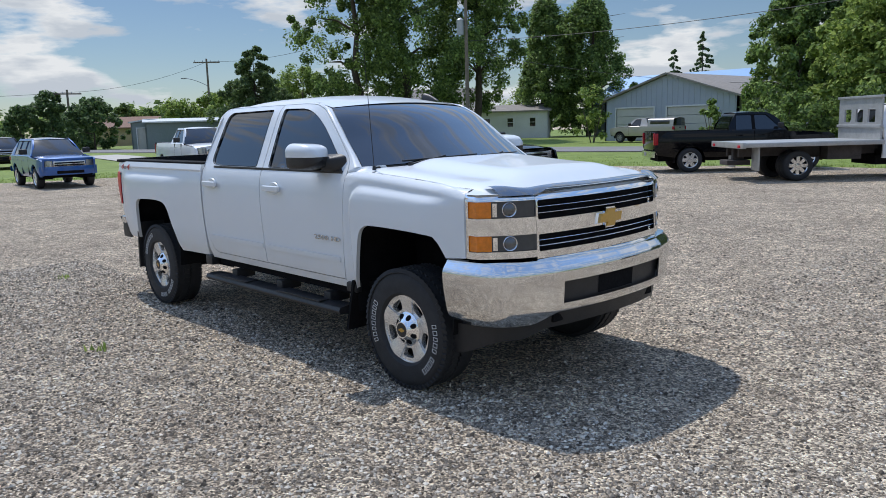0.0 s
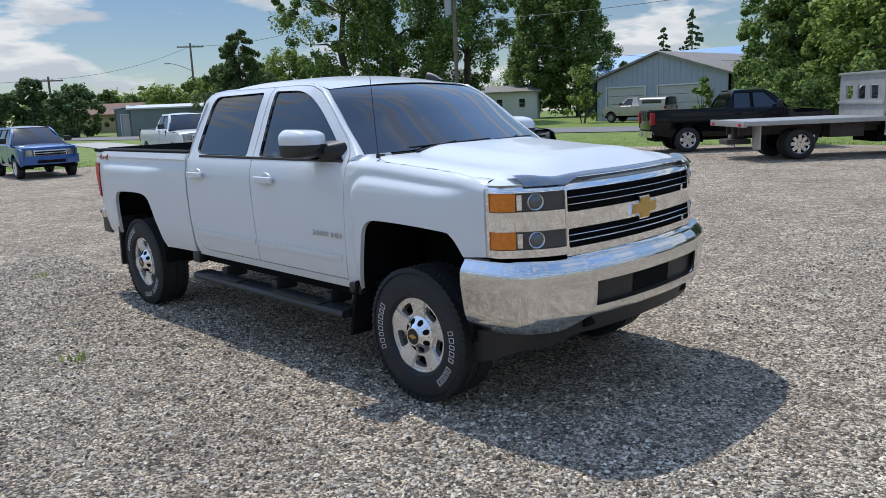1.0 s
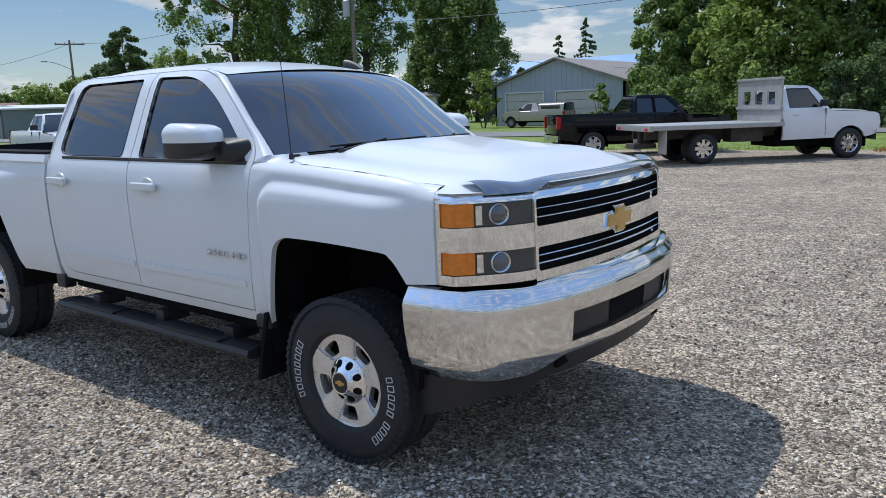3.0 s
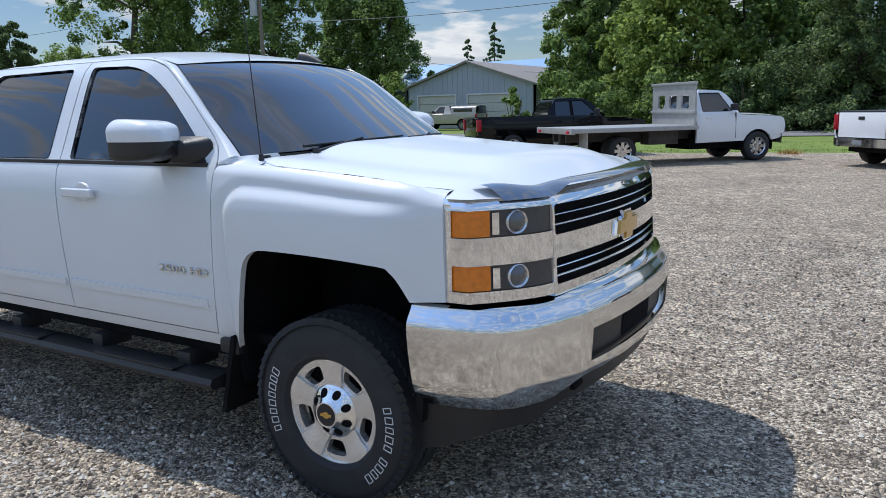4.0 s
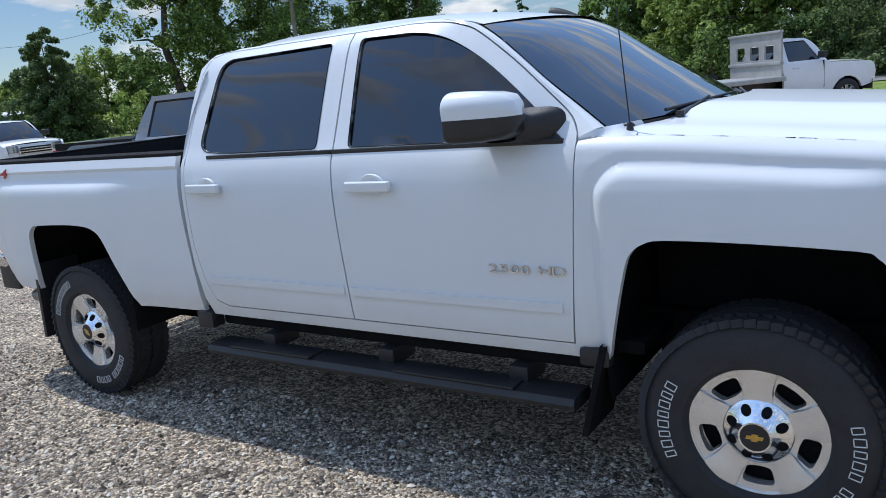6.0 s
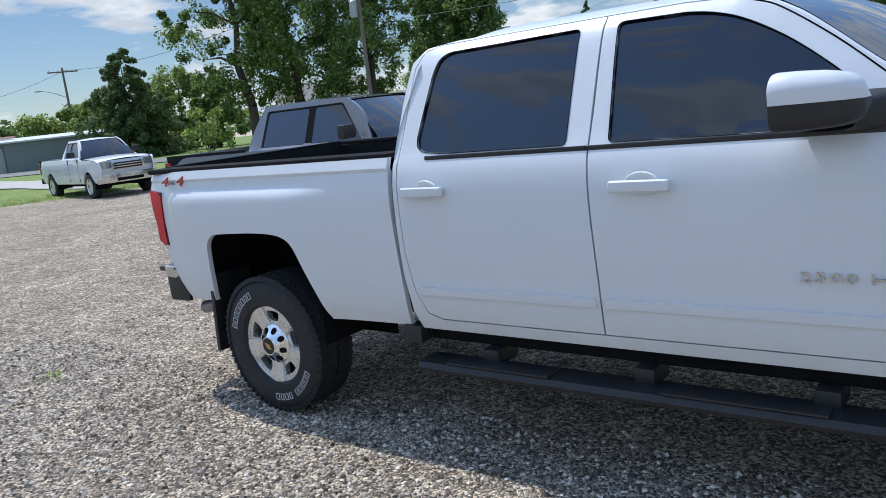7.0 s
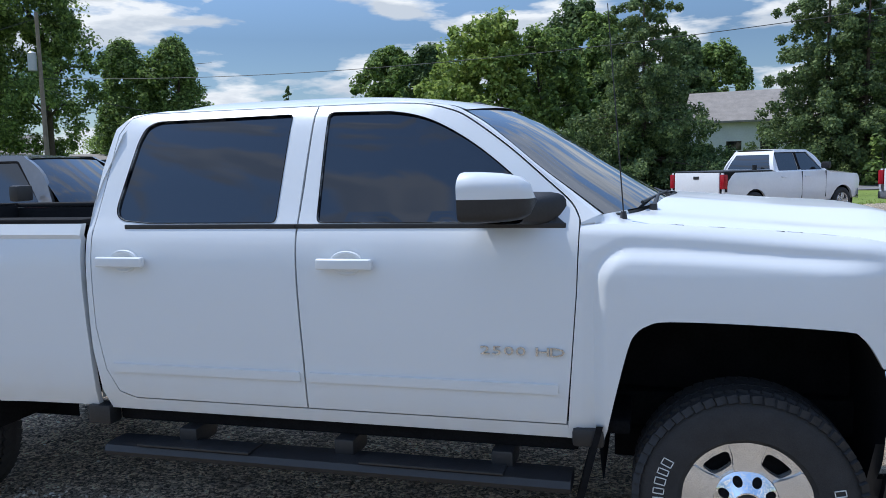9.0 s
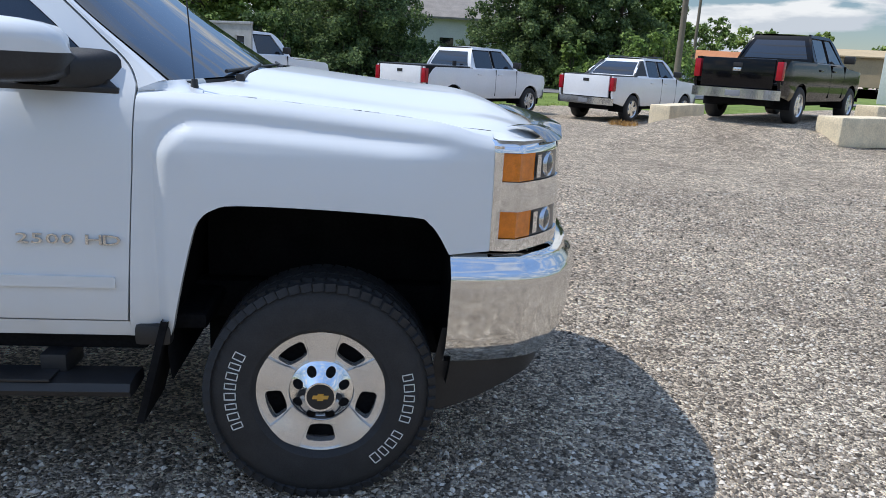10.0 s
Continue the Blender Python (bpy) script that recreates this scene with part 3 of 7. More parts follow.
for s in (-1, 1):
    side_panel("front_fender", FENDER + flow(ARCH_F, 3) + FENDER_FRONT, body_w, s, WHITE, truck, step=0.011)
    bed_side = side_panel("bed_side", BED + flow(ARCH_R, 3) + BED_REAR, body_w, s, WHITE, truck, step=0.018)
    side_panel("cab_frame", FRAME, lambda x, z: cab_w(x, z) - 0.002, s, WHITE, truck, step=0.04, fold=0.05)
    for nm, outline, glass, hx in (("front_door", FRONT_DOOR, GLASS_F, -1.545), ("rear_door", REAR_DOOR, GLASS_R, -2.60)):
        door = side_panel(nm, outline, cab_w, s, WHITE, truck, [rounded(glass, 0.025, 3)], step=0.045, label="white door with dark tinted window")
        bm = bmesh.new()
        panel(bm, [(x, z) for x, z in rounded(glass, 0.025, 3)], lambda u, v: (u, s * (cab_w(u, v) - 0.012), v), 0.09)
        facing(bm, (0, s, 0))
        part("window_pane", bm, GLASS_DARK, door, "dark tinted side glass")
        # black seal round the glass and the bright strip under it
        bm = bmesh.new()
        grown = [((x - sum(p[0] for p in glass) / len(glass)) * 1.004 + sum(p[0] for p in glass) / len(glass), (z - 1.69) * 1.010 + 1.69) for x, z in rounded(glass, 0.025, 3)]
        panel(bm, grown, lambda u, v: (u, s * (cab_w(u, v) + 0.003), v), 0.06, [rounded(glass, 0.025, 3)], Vector((0, -s * 0.018, 0)))
        facing(bm, (0, s, 0))
        part("window_seal", bm, LINER, door)
        x0, x1 = (glass[-1][0], glass[0][0]) if nm == "front_door" else (-1.875, -2.52)
        if nm == "front_door":
            x0 = -0.66
        bm = bmesh.new()
        box(bm, (min(x0, x1) - (0.09 if nm == "rear_door" else 0.1), s * 0.948 - 0.016, 1.436), (max(x0, x1) + (0.1 if nm == "rear_door" else 0.0), s * 0.948 + 0.016, 1.456), 0.004)
        part("belt_strip", bm, TRIM, door, "black belt strip under the window")
        # handle: a cupped recess and a bar
        bm = bmesh.new()
        box(bm, (hx - 0.122, s * 1.028 - 0.013, 1.273), (hx + 0.122, s * 1.028 + 0.013, 1.320), 0.013, seg=3)
        box(bm, (hx - 0.10, s * 0.995 - 0.02, 1.283), (hx - 0.075, s * 1.015, 1.311), 0.004)
        box(bm, (hx + 0.08, s * 0.995 - 0.02, 1.283), (hx + 0.105, s * 1.015, 1.311), 0.004)
        part("handle", bm, WHITE, door, "white pull handle")
        bm = bmesh.new()
        lathe(bm, [(0.0005, -0.006), (0.03, -0.003), (0.046, 0.001), (0.056, 0.006), (0.062, 0.0055), (0.066, -0.004)], 28, Matrix.Translation((hx, s * 0.9985, 1.297)) @ Matrix.Rotation(-s * math.pi / 2, 4, "X") @ Matrix.Diagonal((1.15, 0.78, 1, 1)))
        part("handle_cup", bm, WHITE, door)
        # side moulding low on the door
        d0, d1 = (-1.735, -0.69) if nm == "front_door" else (-2.70, -1.775)
        bm = bmesh.new()
        panel(bm, rounded([(d0, 0.792), (d1, 0.792), (d1, 0.832), (d0, 0.832)], 0.006, 2), lambda u, v: (u, s * (cab_w(u, v) + 0.009), v), 0.05, (), Vector((0, -s * 0.016, 0)))
        facing(bm, (0, s, 0))
        part("side_moulding", bm, WHITE, door)
    # model figures on the front door
    turn = Matrix.Translation((-0.845, s * 1.004, 0.960)) @ Matrix.Rotation(math.pi / 2, 4, "X")
    if s > 0:
        turn = Matrix.Translation((-0.845, s * 1.004, 0.960)) @ Matrix.Rotation(math.pi, 4, "Z") @ Matrix.Rotation(math.pi / 2, 4, "X")
    for sign_, at in (("2", -0.1285), ("5", -0.0815), ("0", -0.0345), ("0", 0.0125), ("H", 0.0965), ("D", 0.1530)):
        tagged(lettering("model_badge", sign_, 0.074, 0.004, turn @ Matrix.Translation((at, 0, 0)) @ Matrix.Diagonal((1.20, 0.66, 1, 1)), CHROME_DULL, truck), "raised chrome model badge")
    # four-by-four decal on the bed side
    turn = Matrix.Translation((-4.62, s * 0.9885, 1.402)) @ (Matrix.Rotation(math.pi, 4, "Z") if s > 0 else Matrix.Identity(4)) @ Matrix.Rotation(math.pi / 2 - 0.0, 4, "X")
    for sign_, at, size, paint_ in (("4", -0.078, 0.115, RED_MARK), ("x", 0.0, 0.085, GREY_MARK), ("4", 0.078, 0.115, RED_MARK)):
        tagged(lettering("drive_decal", sign_, size, 0.002, turn @ Matrix.Translation((at, 0, 0)) @ Matrix.Diagonal((1.35, 0.75, 1, 1)), paint_, truck, 0.35), "red and grey four-by-four decal")
    # tail lamp
    lamp_poly = rounded([(-4.838, 0.992), (-4.778, 0.996), (-4.768, 1.330), (-4.925, 1.348), (-4.90, 1.20)], 0.02, 3)
    bm = bmesh.new()
    panel(bm, lamp_poly, lambda u, v: (u, s * (body_w(u, v) + 0.010), v), 0.03, (), Vector((0, -s * 0.08, 0)))
    facing(bm, (0, s, 0))
    lamp = part("tail_light", bm, RED_LENS, truck, "red tail light")
    bm = bmesh.new()
    box(bm, (-4.955, s * 0.80, 1.0), (-4.83, s * 0.935, 1.345), 0.02)
    part("rear_lens", bm, RED_LENS, lamp)
    bm = bmesh.new()
    box(bm, (-4.792, s * 0.93, 0.994), (-4.764, s * 0.984, 1.338), 0.006)
    part("lamp_edge", bm, TRIM, lamp)
    # wheel-well liners
    for ax, arch in ((0.0, 0.0), (-3.9, 0.0)):
        bm = bmesh.new()
        sheet(bm, lambda a, y: (ax - 0.035 + 0.50 * math.copysign(abs(math.cos(a)) ** 0.5, math.cos(a)), s * y, 0.62 + (0.482 * math.sin(a) ** 0.5 if math.sin(a) > 0 else 0.5 * math.sin(a))), span(-0.35, math.pi + 0.35, 36), (0.30, 0.60, 0.968))
        sheet(bm, lambda x, z: (ax + x, s * 0.42, z), (-0.5, 0.0, 0.5), (0.35, 0.8, 1.12))
        part("wheel_liner", bm, LINER, truck, smooth=60)
    # running board with three brackets
    bm = bmesh.new()
    sheet(bm, lambda x, k: (x, s * (0.885 + [0.0, 0.015, 0.10, 0.165, 0.178, 0.165, 0.10, 0.0][k]), [0.435, 0.470, 0.478, 0.470, 0.445, 0.422, 0.415, 0.422][k]), span(-2.72, -0.64, 12), range(8))
    for x in (-2.72, -0.64):
        vs = [bm.verts.new((x, s * (0.885 + a), z)) for a, z in zip([0.0, 0.015, 0.10, 0.165, 0.178, 0.165, 0.10, 0.0], [0.435, 0.470, 0.478, 0.470, 0.445, 0.422, 0.415, 0.422])]
        bm.faces.new(vs)
    board = part("running_board", bm, TRIM, truck, "black running board under the doors")
    for x0, x1 in ((-2.55, -2.0), (-1.5, -0.9)):
        bm = bmesh.new()
        box(bm, (x0, s * 0.935, 0.476), (x1, s * 1.06, 0.486), 0.004)
        part("tread_pad", bm, TRIM, board)
    for x in (-2.35, -1.60, -0.92):
        bm = boxes(((x - 0.045, s * 0.80, 0.46), (x + 0.045, s * 0.97, 0.54), 0.012), ((x - 0.035, s * 0.78, 0.46), (x + 0.035, s * 0.86, 0.63), 0.01))
        part("bracket", bm, TRIM, board)
    # inner sill behind the board
    bm = boxes(((-2.75, s * 0.80, 0.535), (-0.62, s * 0.90, 0.625), 0.02))
    part("sill", bm, LINER, truck)
    # flaps behind the wheels, and the corner trim ahead of the rear arch
    bm = bmesh.new()
    sheet(bm, lambda z, y: (-0.505 - 0.10 * (0.66 - z) / 0.4 - 0.02, s * y, z), span(0.68, 0.30, 6), (0.72, 0.86, 1.005))
    sheet(bm, lambda z, y: (-0.530 - 0.10 * (0.66 - z) / 0.4 - 0.02, s * y, z), span(0.68, 0.30, 6), (0.72, 0.86, 1.005))
    sheet(bm, lambda z, y: (y - 0.10 * (0.66 - z) / 0.4 - 0.02, s * 1.005, z), span(0.68, 0.30, 6), (-0.530, -0.505))
    part("mud_flap", bm, LINER, truck, "black moulded mud flap", smooth=60)
    bm = boxes(((-0.640, s * 0.93, 0.585), (-0.515, s * 0.992, 0.66), 0.02))
    part("arch_corner_trim", bm, TRIM, truck)
    bm = bmesh.new()
    for off in (0.0, -0.028):
        sheet(bm, lambda z, y: (-4.345 - 0.03 * (0.75 - z) / 0.4 + off, s * y, z), span(0.82, 0.33, 6), (0.72, 0.86, 1.01))
    sheet(bm, lambda z, y: (y - 0.03 * (0.75 - z) / 0.4, s * 1.01, z), span(0.82, 0.33, 6), (-4.373, -4.345))
    part("mud_flap", bm, TRIM, truck, "black moulded mud flap", smooth=60)
    bm = boxes(((-2.86, s * 0.90, 0.535), (-2.74, s * 0.985, 0.625), 0.012))
    part("cab_mount", bm, TRIM, truck)
    # door mirror
    arm = bmesh.new()
    sheet(arm, lambda k, a: (-0.795 + [0.135, 0.120, 0.100, 0.085, 0.075][k] * math.copysign(abs(math.cos(a)) ** 0.5, math.cos(a)) - [0.0, 0.008, 0.03, 0.06, 0.09][k], s * [0.915, 0.935, 0.962, 0.990, 1.03][k], 1.502 + [0.072, 0.066, 0.056, 0.050, 0.046][k] * math.copysign(abs(math.sin(a)) ** 0.5, math.sin(a))), range(5), span(0, 2 * math.pi, 20))
    bmesh.ops.remove_doubles(arm, verts=arm.verts, dist=0.0005)
    bmesh.ops.recalc_face_normals(arm, faces=arm.faces)
    mirror = part("door_mirror", arm, TRIM, truck, "white-capped door mirror on a black arm")

    def shell(u, v):
        """Mirror housing: u from its lower lip over the outside, v from the glass side forwards."""
        k = [1.0, 1.03, 1.02, 0.97, 0.86, 0.62, 0.0][v]
        x = [-1.028, -1.015, -0.96, -0.89, -0.835, -0.80, -0.787][v]
        y, z = RING[u]
        x -= [0.2, 0.2, 0.18, 0.1, 0.0, -0.1, -0.1][v] * (y - 1.14)
        return (x, s * (1.120 + (y - 1.120) * k), 1.545 + (z - 1.545) * k)

    RING = rounded([(1.025, 1.460), (1.255, 1.474), (1.262, 1.618), (1.225, 1.656), (1.025, 1.645)], [0.03, 0.035, 0.035, 0.04, 0.05], 5)
    split = 1.558
    for nm, keep_up, material, lab in (("cap", True, WHITE, "white painted mirror cap"), ("housing", False, TRIM, "black mirror housing")):
        bm = bmesh.new()
        g = sheet(bm, shell, [*range(len(RING)), 0], range(7))
        bmesh.ops.remove_doubles(bm, verts=bm.verts, dist=0.0005)
        bmesh.ops.bisect_plane(bm, geom=[*bm.verts, *bm.edges, *bm.faces], plane_co=(0, 0, split), plane_no=(0, 0, 1), clear_inner=keep_up, clear_outer=not keep_up)
        bmesh.ops.recalc_face_normals(bm, faces=bm.faces)
        part(nm, bm, material, mirror, lab, smooth=50).location = (0.02, -s * 0.07, 0)
    bm = bmesh.new()
    panel(bm, rounded([(1.035, 1.472), (1.246, 1.484), (1.250, 1.622), (1.035, 1.634)], 0.03, 4), lambda u, v: (-1.022 - 0.22 * (u - 1.14), s * u, v), 0.06)
    facing(bm, (-1, 0, 0))
    part("mirror_glass", bm, CHROME, mirror).location = (0.02, -s * 0.07, 0)
    bm = bmesh.new()
    panel(bm, [(-0.66, 1.452), (-0.82, 1.452), (-0.84, 1.575), (-0.80, 1.565)], lambda u, v: (u, s * (cab_w(u, v) + 0.006), v), 0.04)
    facing(bm, (0, s, 0))
    part("sail_panel", bm, TRIM, mirror)


# ---- roof, glass, bonnet ----
def roof_z(y):
    k = min(1.0, abs(y) / 0.705)
    return 1.9555 + 0.084 * (1 - k ** 2.2) ** 0.85


bm = bmesh.new()


def roof_place(u, v):
    y = 0.705 * math.sin(v * math.pi / 2)
    q = y / 0.705
    front, back = -1.094 + 0.106 * (1 - q * q), -2.70
    x = back + (front - back) * u
    drop = (0.055 + 0.035 * (1 - q ** 2)) * (1 - smooth01(-2.80, -2.30, x)) ** 2
    low = roof_z(y) - (1.916 + 0.034 * (1 - q * q))
    drop += low * max(0.0, (x + 1.95) / (front + 1.95)) ** 2.4
    return (x, y, roof_z(y) - drop)


sheet(bm, roof_place, span(0, 1, 26), span(-1, 1, 30))
facing(bm, (0, 0, 1))
part("roof", bm, WHITE, truck, smooth=60)
for s in (-1, 1):
    bm = bmesh.new()
    rail = [(-2.70, 1.952, -2.70), (-2.55, 1.9695, -2.55), (-1.40, 1.9695, -1.40), (-1.28, 1.957, -1.22), (-1.175, 1.938, -1.094)]

    def rail_place(k, t):
        a = Vector((rail[k][0], s * (cab_w(rail[k][0], rail[k][1]) - 0.002), rail[k][1]))
        b = Vector(roof_place((rail[k][2] + 2.7) / 1.606, s * 1.0))
        return a.lerp(b, t) + Vector((0, s * 0.010, 0.004)) * math.sin(math.pi * t)

    sheet(bm, rail_place, range(5), span(0, 1, 4))
    facing(bm, (0, s, 1))
    part("roof_rail", bm, WHITE, truck, smooth=60)

SHIELD_EDGE = [(-0.519, 1.484, 0.884), (-0.621, 1.560, 0.852), (-0.776, 1.674, 0.811), (-0.900, 1.776, 0.776), (-1.000, 1.855, 0.748), (-1.090, 1.910, 0.712)]
SHIELD_EDGE = flow(SHIELD_EDGE)


def shield(u, v):
    """Windscreen: u up the glass, v across."""
    k = u * (len(SHIELD_EDGE) - 1)
    i = min(int(k), len(SHIELD_EDGE) - 2)
    f = k - i
    a, b = SHIELD_EDGE[i], SHIELD_EDGE[i + 1]
    x, z, w = (a[j] + (b[j] - a[j]) * f for j in range(3))
    bow = 0.27 - 0.17 * u
    return (x + bow * (1 - v * v), w * v, z + (0.022 + 0.010 * u) * (1 - v * v))


bm = bmesh.new()
sheet(bm, shield, span(0, 1, 20), span(-1, 1, 24))
facing(bm, (1, 0, 1))
part("windscreen", bm, GLASS_SHIELD, truck, "dark-tinted curved windscreen", smooth=80)
for s in (-1, 1):
    bm = bmesh.new()
    outer = flow(PILLAR)

    def pillar(k, t):
        a = Vector((outer[k][0], s * (cab_w(*outer[k]) - 0.002), outer[k][1]))
        b = Vector(shield(k / 20, s * 1.0)) + Vector((-0.004, 0, -0.004))
        n = Vector((0.5, s * 0.5, 0.5)) * 0.008 * math.sin(math.pi * t)
        return a * (1 - t) + b * t + n

    sheet(bm, pillar, range(21), span(0, 1, 6))
    facing(bm, (1, s, 1))
    part("windscreen_pillar", bm, WHITE, truck, smooth=60)
# rear wall of the cab with its window
bm = bmesh.new()
panel(bm, [(-0.95, 0.65), (0.95, 0.65), (0.955, 1.45), (0.80, 1.86), (0.70, 1.94), (-0.70, 1.94), (-0.80, 1.86), (-0.955, 1.45)], lambda y, z: (-2.80 + 0.10 * smooth01(1.5, 1.95, z), y, z), 0.12, [rounded([(-0.72, 1.50), (0.72, 1.50), (0.62, 1.86), (-0.62, 1.86)], 0.05, 3)])
part("cab_back", bm, WHITE, truck)
bm = bmesh.new()
sheet(bm, lambda y, z: (-2.79 + 0.10 * smooth01(1.5, 1.95, z), y, z), (-0.74, 0, 0.74), (1.48, 1.7, 1.88))
part("rear_window", bm, GLASS_DARK, truck)


def nose_x(y, z):
    """The front's plan: bowed, raked and rounded at the corners."""
    a = abs(y)
    x = 0.935 - 0.15 * a * a - 1.5 * max(0.0, a - 0.66) ** 2
    return x - 0.05 * (z - 1.14) * (1 - smooth01(0.68, 0.95, a))


def hood_z(x, y):
    a = abs(y)
    edge = 1.468 - 0.072 * smooth01(-0.6, 0.62, x) - 0.02 * smooth01(0.5, 0.8, x)
    crown = 0.035 * (1 - (a / 0.87) ** 2)
    dome = 0.042 * (1 - smooth01(0.40, 0.66, a)) * (1 - 0.75 * smooth01(0.45, 0.85, x)) * smooth01(-0.52, -0.25, x)
    nose = 0.075 * smooth01(0.52, 0.93, x) ** 1.6
    roll = 0.024 * max(0.0, (a - 0.76) / 0.11) ** 2
    return edge + crown + dome - nose - roll


def hood_place(u, v):
    y = 0.872 * v
    back = -0.52 + 0.30 * (1 - v * v)
    front = nose_x(min(abs(y), 0.85), 1.365) - 0.018
    x = back + (front - back) * u
    return (x, y, hood_z(x, y))


bm = bmesh.new()
sheet(bm, hood_place, span(0, 1, 40), span(-1, 1, 48))
facing(bm, (0, 0, 1))
hood = part("hood", bm, WHITE, truck, "white hood with a raised centre", smooth=60)
bm = bmesh.new()


def lip(v, t):
    a = Vector(hood_place(1.0, v))
    y = a.y * (1.0 + 0.085 * smooth01(0.7, 1.0, abs(v)))
    b = Vector((nose_x(y, 1.336) - 0.006, y, 1.334))
    return a * (1 - t) + b * t


sheet(bm, lip, span(-1, 1, 48), span(0, 1, 3))
part("hood_lip", facing(bm, (1, 0, 0)), WHITE, hood, smooth=60)
# fender tops that close the gap to the hood
for s in (-1, 1):
    bm = bmesh.new()

    def shoulder(x, t):
        top = fender_top(x) - 0.002
        a = Vector((x, s * (body_w(x, top) - 0.001), top))
        b = Vector((x, s * 0.868, hood_z(x, 0.87) - 0.003))
        return a * (1 - t) + b * t + Vector((0, s * 0.004, 0.008)) * math.sin(math.pi * t)

    sheet(bm, shoulder, span(-0.598, 0.567, 24), span(0, 1, 5))
    facing(bm, (0, s, 1))
    part("fender_top", bm, WHITE, truck, smooth=60)
# cowl with its grille of slats
bm = bmesh.new()
sheet(bm, lambda u, v: Vector(shield(0.0, v)) * (1 - u) + Vector(hood_place(0.0, v)) * u + Vector((0, 0, -0.014 * math.sin(math.pi * u) - 0.006)), span(0, 1, 6), span(-0.99, 0.99, 30))
facing(bm, (0, 0, 1))
part("cowl", bm, TRIM, truck)
for s in (-1, 1):
    bm = bmesh.new()
    sheet(bm, lambda u, v: Vector(shield(0.0, s * v)) * (1 - u) + Vector(hood_place(0.0, s * v)) * u + Vector((0, 0, 0.003 * math.sin(math.pi * u))), span(0, 1, 4), span(0.84, 1.0, 5))
    facing(bm, (0, 0, 1))
    part("cowl_corner", bm, WHITE, truck, smooth=60)
    foot = [Vector((-0.604, s * (cab_w(-0.604, 1.456) - 0.002), 1.456)), Vector((-0.545, s * (cab_w(-0.545, 1.480) - 0.002), 1.480)), Vector(shield(0.0, s)), Vector(shield(0.0, s * 0.965)), Vector(shield(0.0, s * 0.93)), Vector(hood_place(0.0, s * 0.93)) + Vector((0, 0, 0.012)), Vector(hood_place(0.06, s * 0.96)) + Vector((0, 0, 0.002))]
    bm = bmesh.new()

    def fillet(k, t):
        x = (-0.604, -0.555, -0.51, -0.48, -0.455, -0.43, -0.40)[k]
        top = fender_top(x) - 0.002
        return foot[k].lerp(Vector((x, s * (body_w(x, top) - 0.001), top)), t) + Vector((0, s * 0.004, -0.006)) * math.sin(math.pi * t)

    sheet(bm, fillet, range(7), span(0, 1, 5))
    facing(bm, (0, s, 1))
    part("pillar_foot", bm, WHITE, truck, smooth=60)
# hood deflector
bm = bmesh.new()


def defl(u, v):
    """u from its rear edge on the hood to its front lip."""
    y = 0.868 * v
    a = abs(y)
    end = smooth01(0.64, 0.868, a)
    front = nose_x(a, 1.35)
    fx, bx = front + 0.018, front - 0.10 - 0.03 * end
    yb = y * (1 - 0.025 * end)
    bz = hood_z(bx, yb) + 0.010
    fz = 1.374 - 0.038 * smooth01(0.54, 0.66, a)
    lift = 0.012 * math.sin(math.pi * u)
    return (bx + (fx - bx) * u, yb + (y - yb) * u, bz + (fz - bz) * u ** 2.2 + lift)


sheet(bm, defl, span(0, 1, 8), span(-1, 1, 48))
facing(bm, (0, 0, 1))
part("hood_deflector", bm, SMOKED, hood, "smoked chrome stone deflector along the hood's front", smooth=60)

# ---- front end ----
def front_skin(outline, out=0.0, back=0.03, step=0.04, holes=()):
    """A skin on the nose; its brow leans back over the upper opening."""
    bm = bmesh.new()
    panel(bm, outline, lambda y, z: (nose_x(y, z) + out - 0.7 * max(0.0, z - 1.305), y, z), step, holes, Vector((-back, 0, 0)))
    return facing(bm, (1, 0, 0))


grille = part("grille", front_skin([(-0.64, 0.95), (0.64, 0.95), (0.64, 1.34), (-0.64, 1.34)], -0.035, 0.01), LINER, truck, "black grille with chrome bars")
UP0, UP1, LO0, LO1, SEAM = 1.182, 1.300, 0.988, 1.092, 0.652
frame_bar = front_skin([(-0.66, 0.945), (0.66, 0.945), (SEAM, 1.352), (0.6, 1.358), (-0.6, 1.358), (-SEAM, 1.352)], 0.008, 0.05, 0.035,
                       [rounded([(-SEAM + 0.01, LO0), (SEAM - 0.01, LO0), (SEAM - 0.01, LO1), (-SEAM + 0.01, LO1)], 0.012, 3), rounded([(-SEAM + 0.01, UP0), (SEAM - 0.01, UP0), (SEAM - 0.01, UP1), (-SEAM + 0.01, UP1)], 0.012, 3)])
part("grille_frame", frame_bar, CHROME, grille, "chrome grille surround", smooth=40)
for z in (1.020, 1.056, 1.220, 1.260):
    bm = bmesh.new()
    sheet(bm, lambda y, k: (nose_x(y, z) + [-0.022, 0.002, 0.008, 0.002, -0.022][k], y, z + [-0.006, -0.006, 0.0, 0.005, 0.005][k]), span(-0.645, 0.645, 24), range(5))
    facing(bm, (1, 0, 0))
    part("chrome_bar", bm, CHROME, grille, smooth=60)
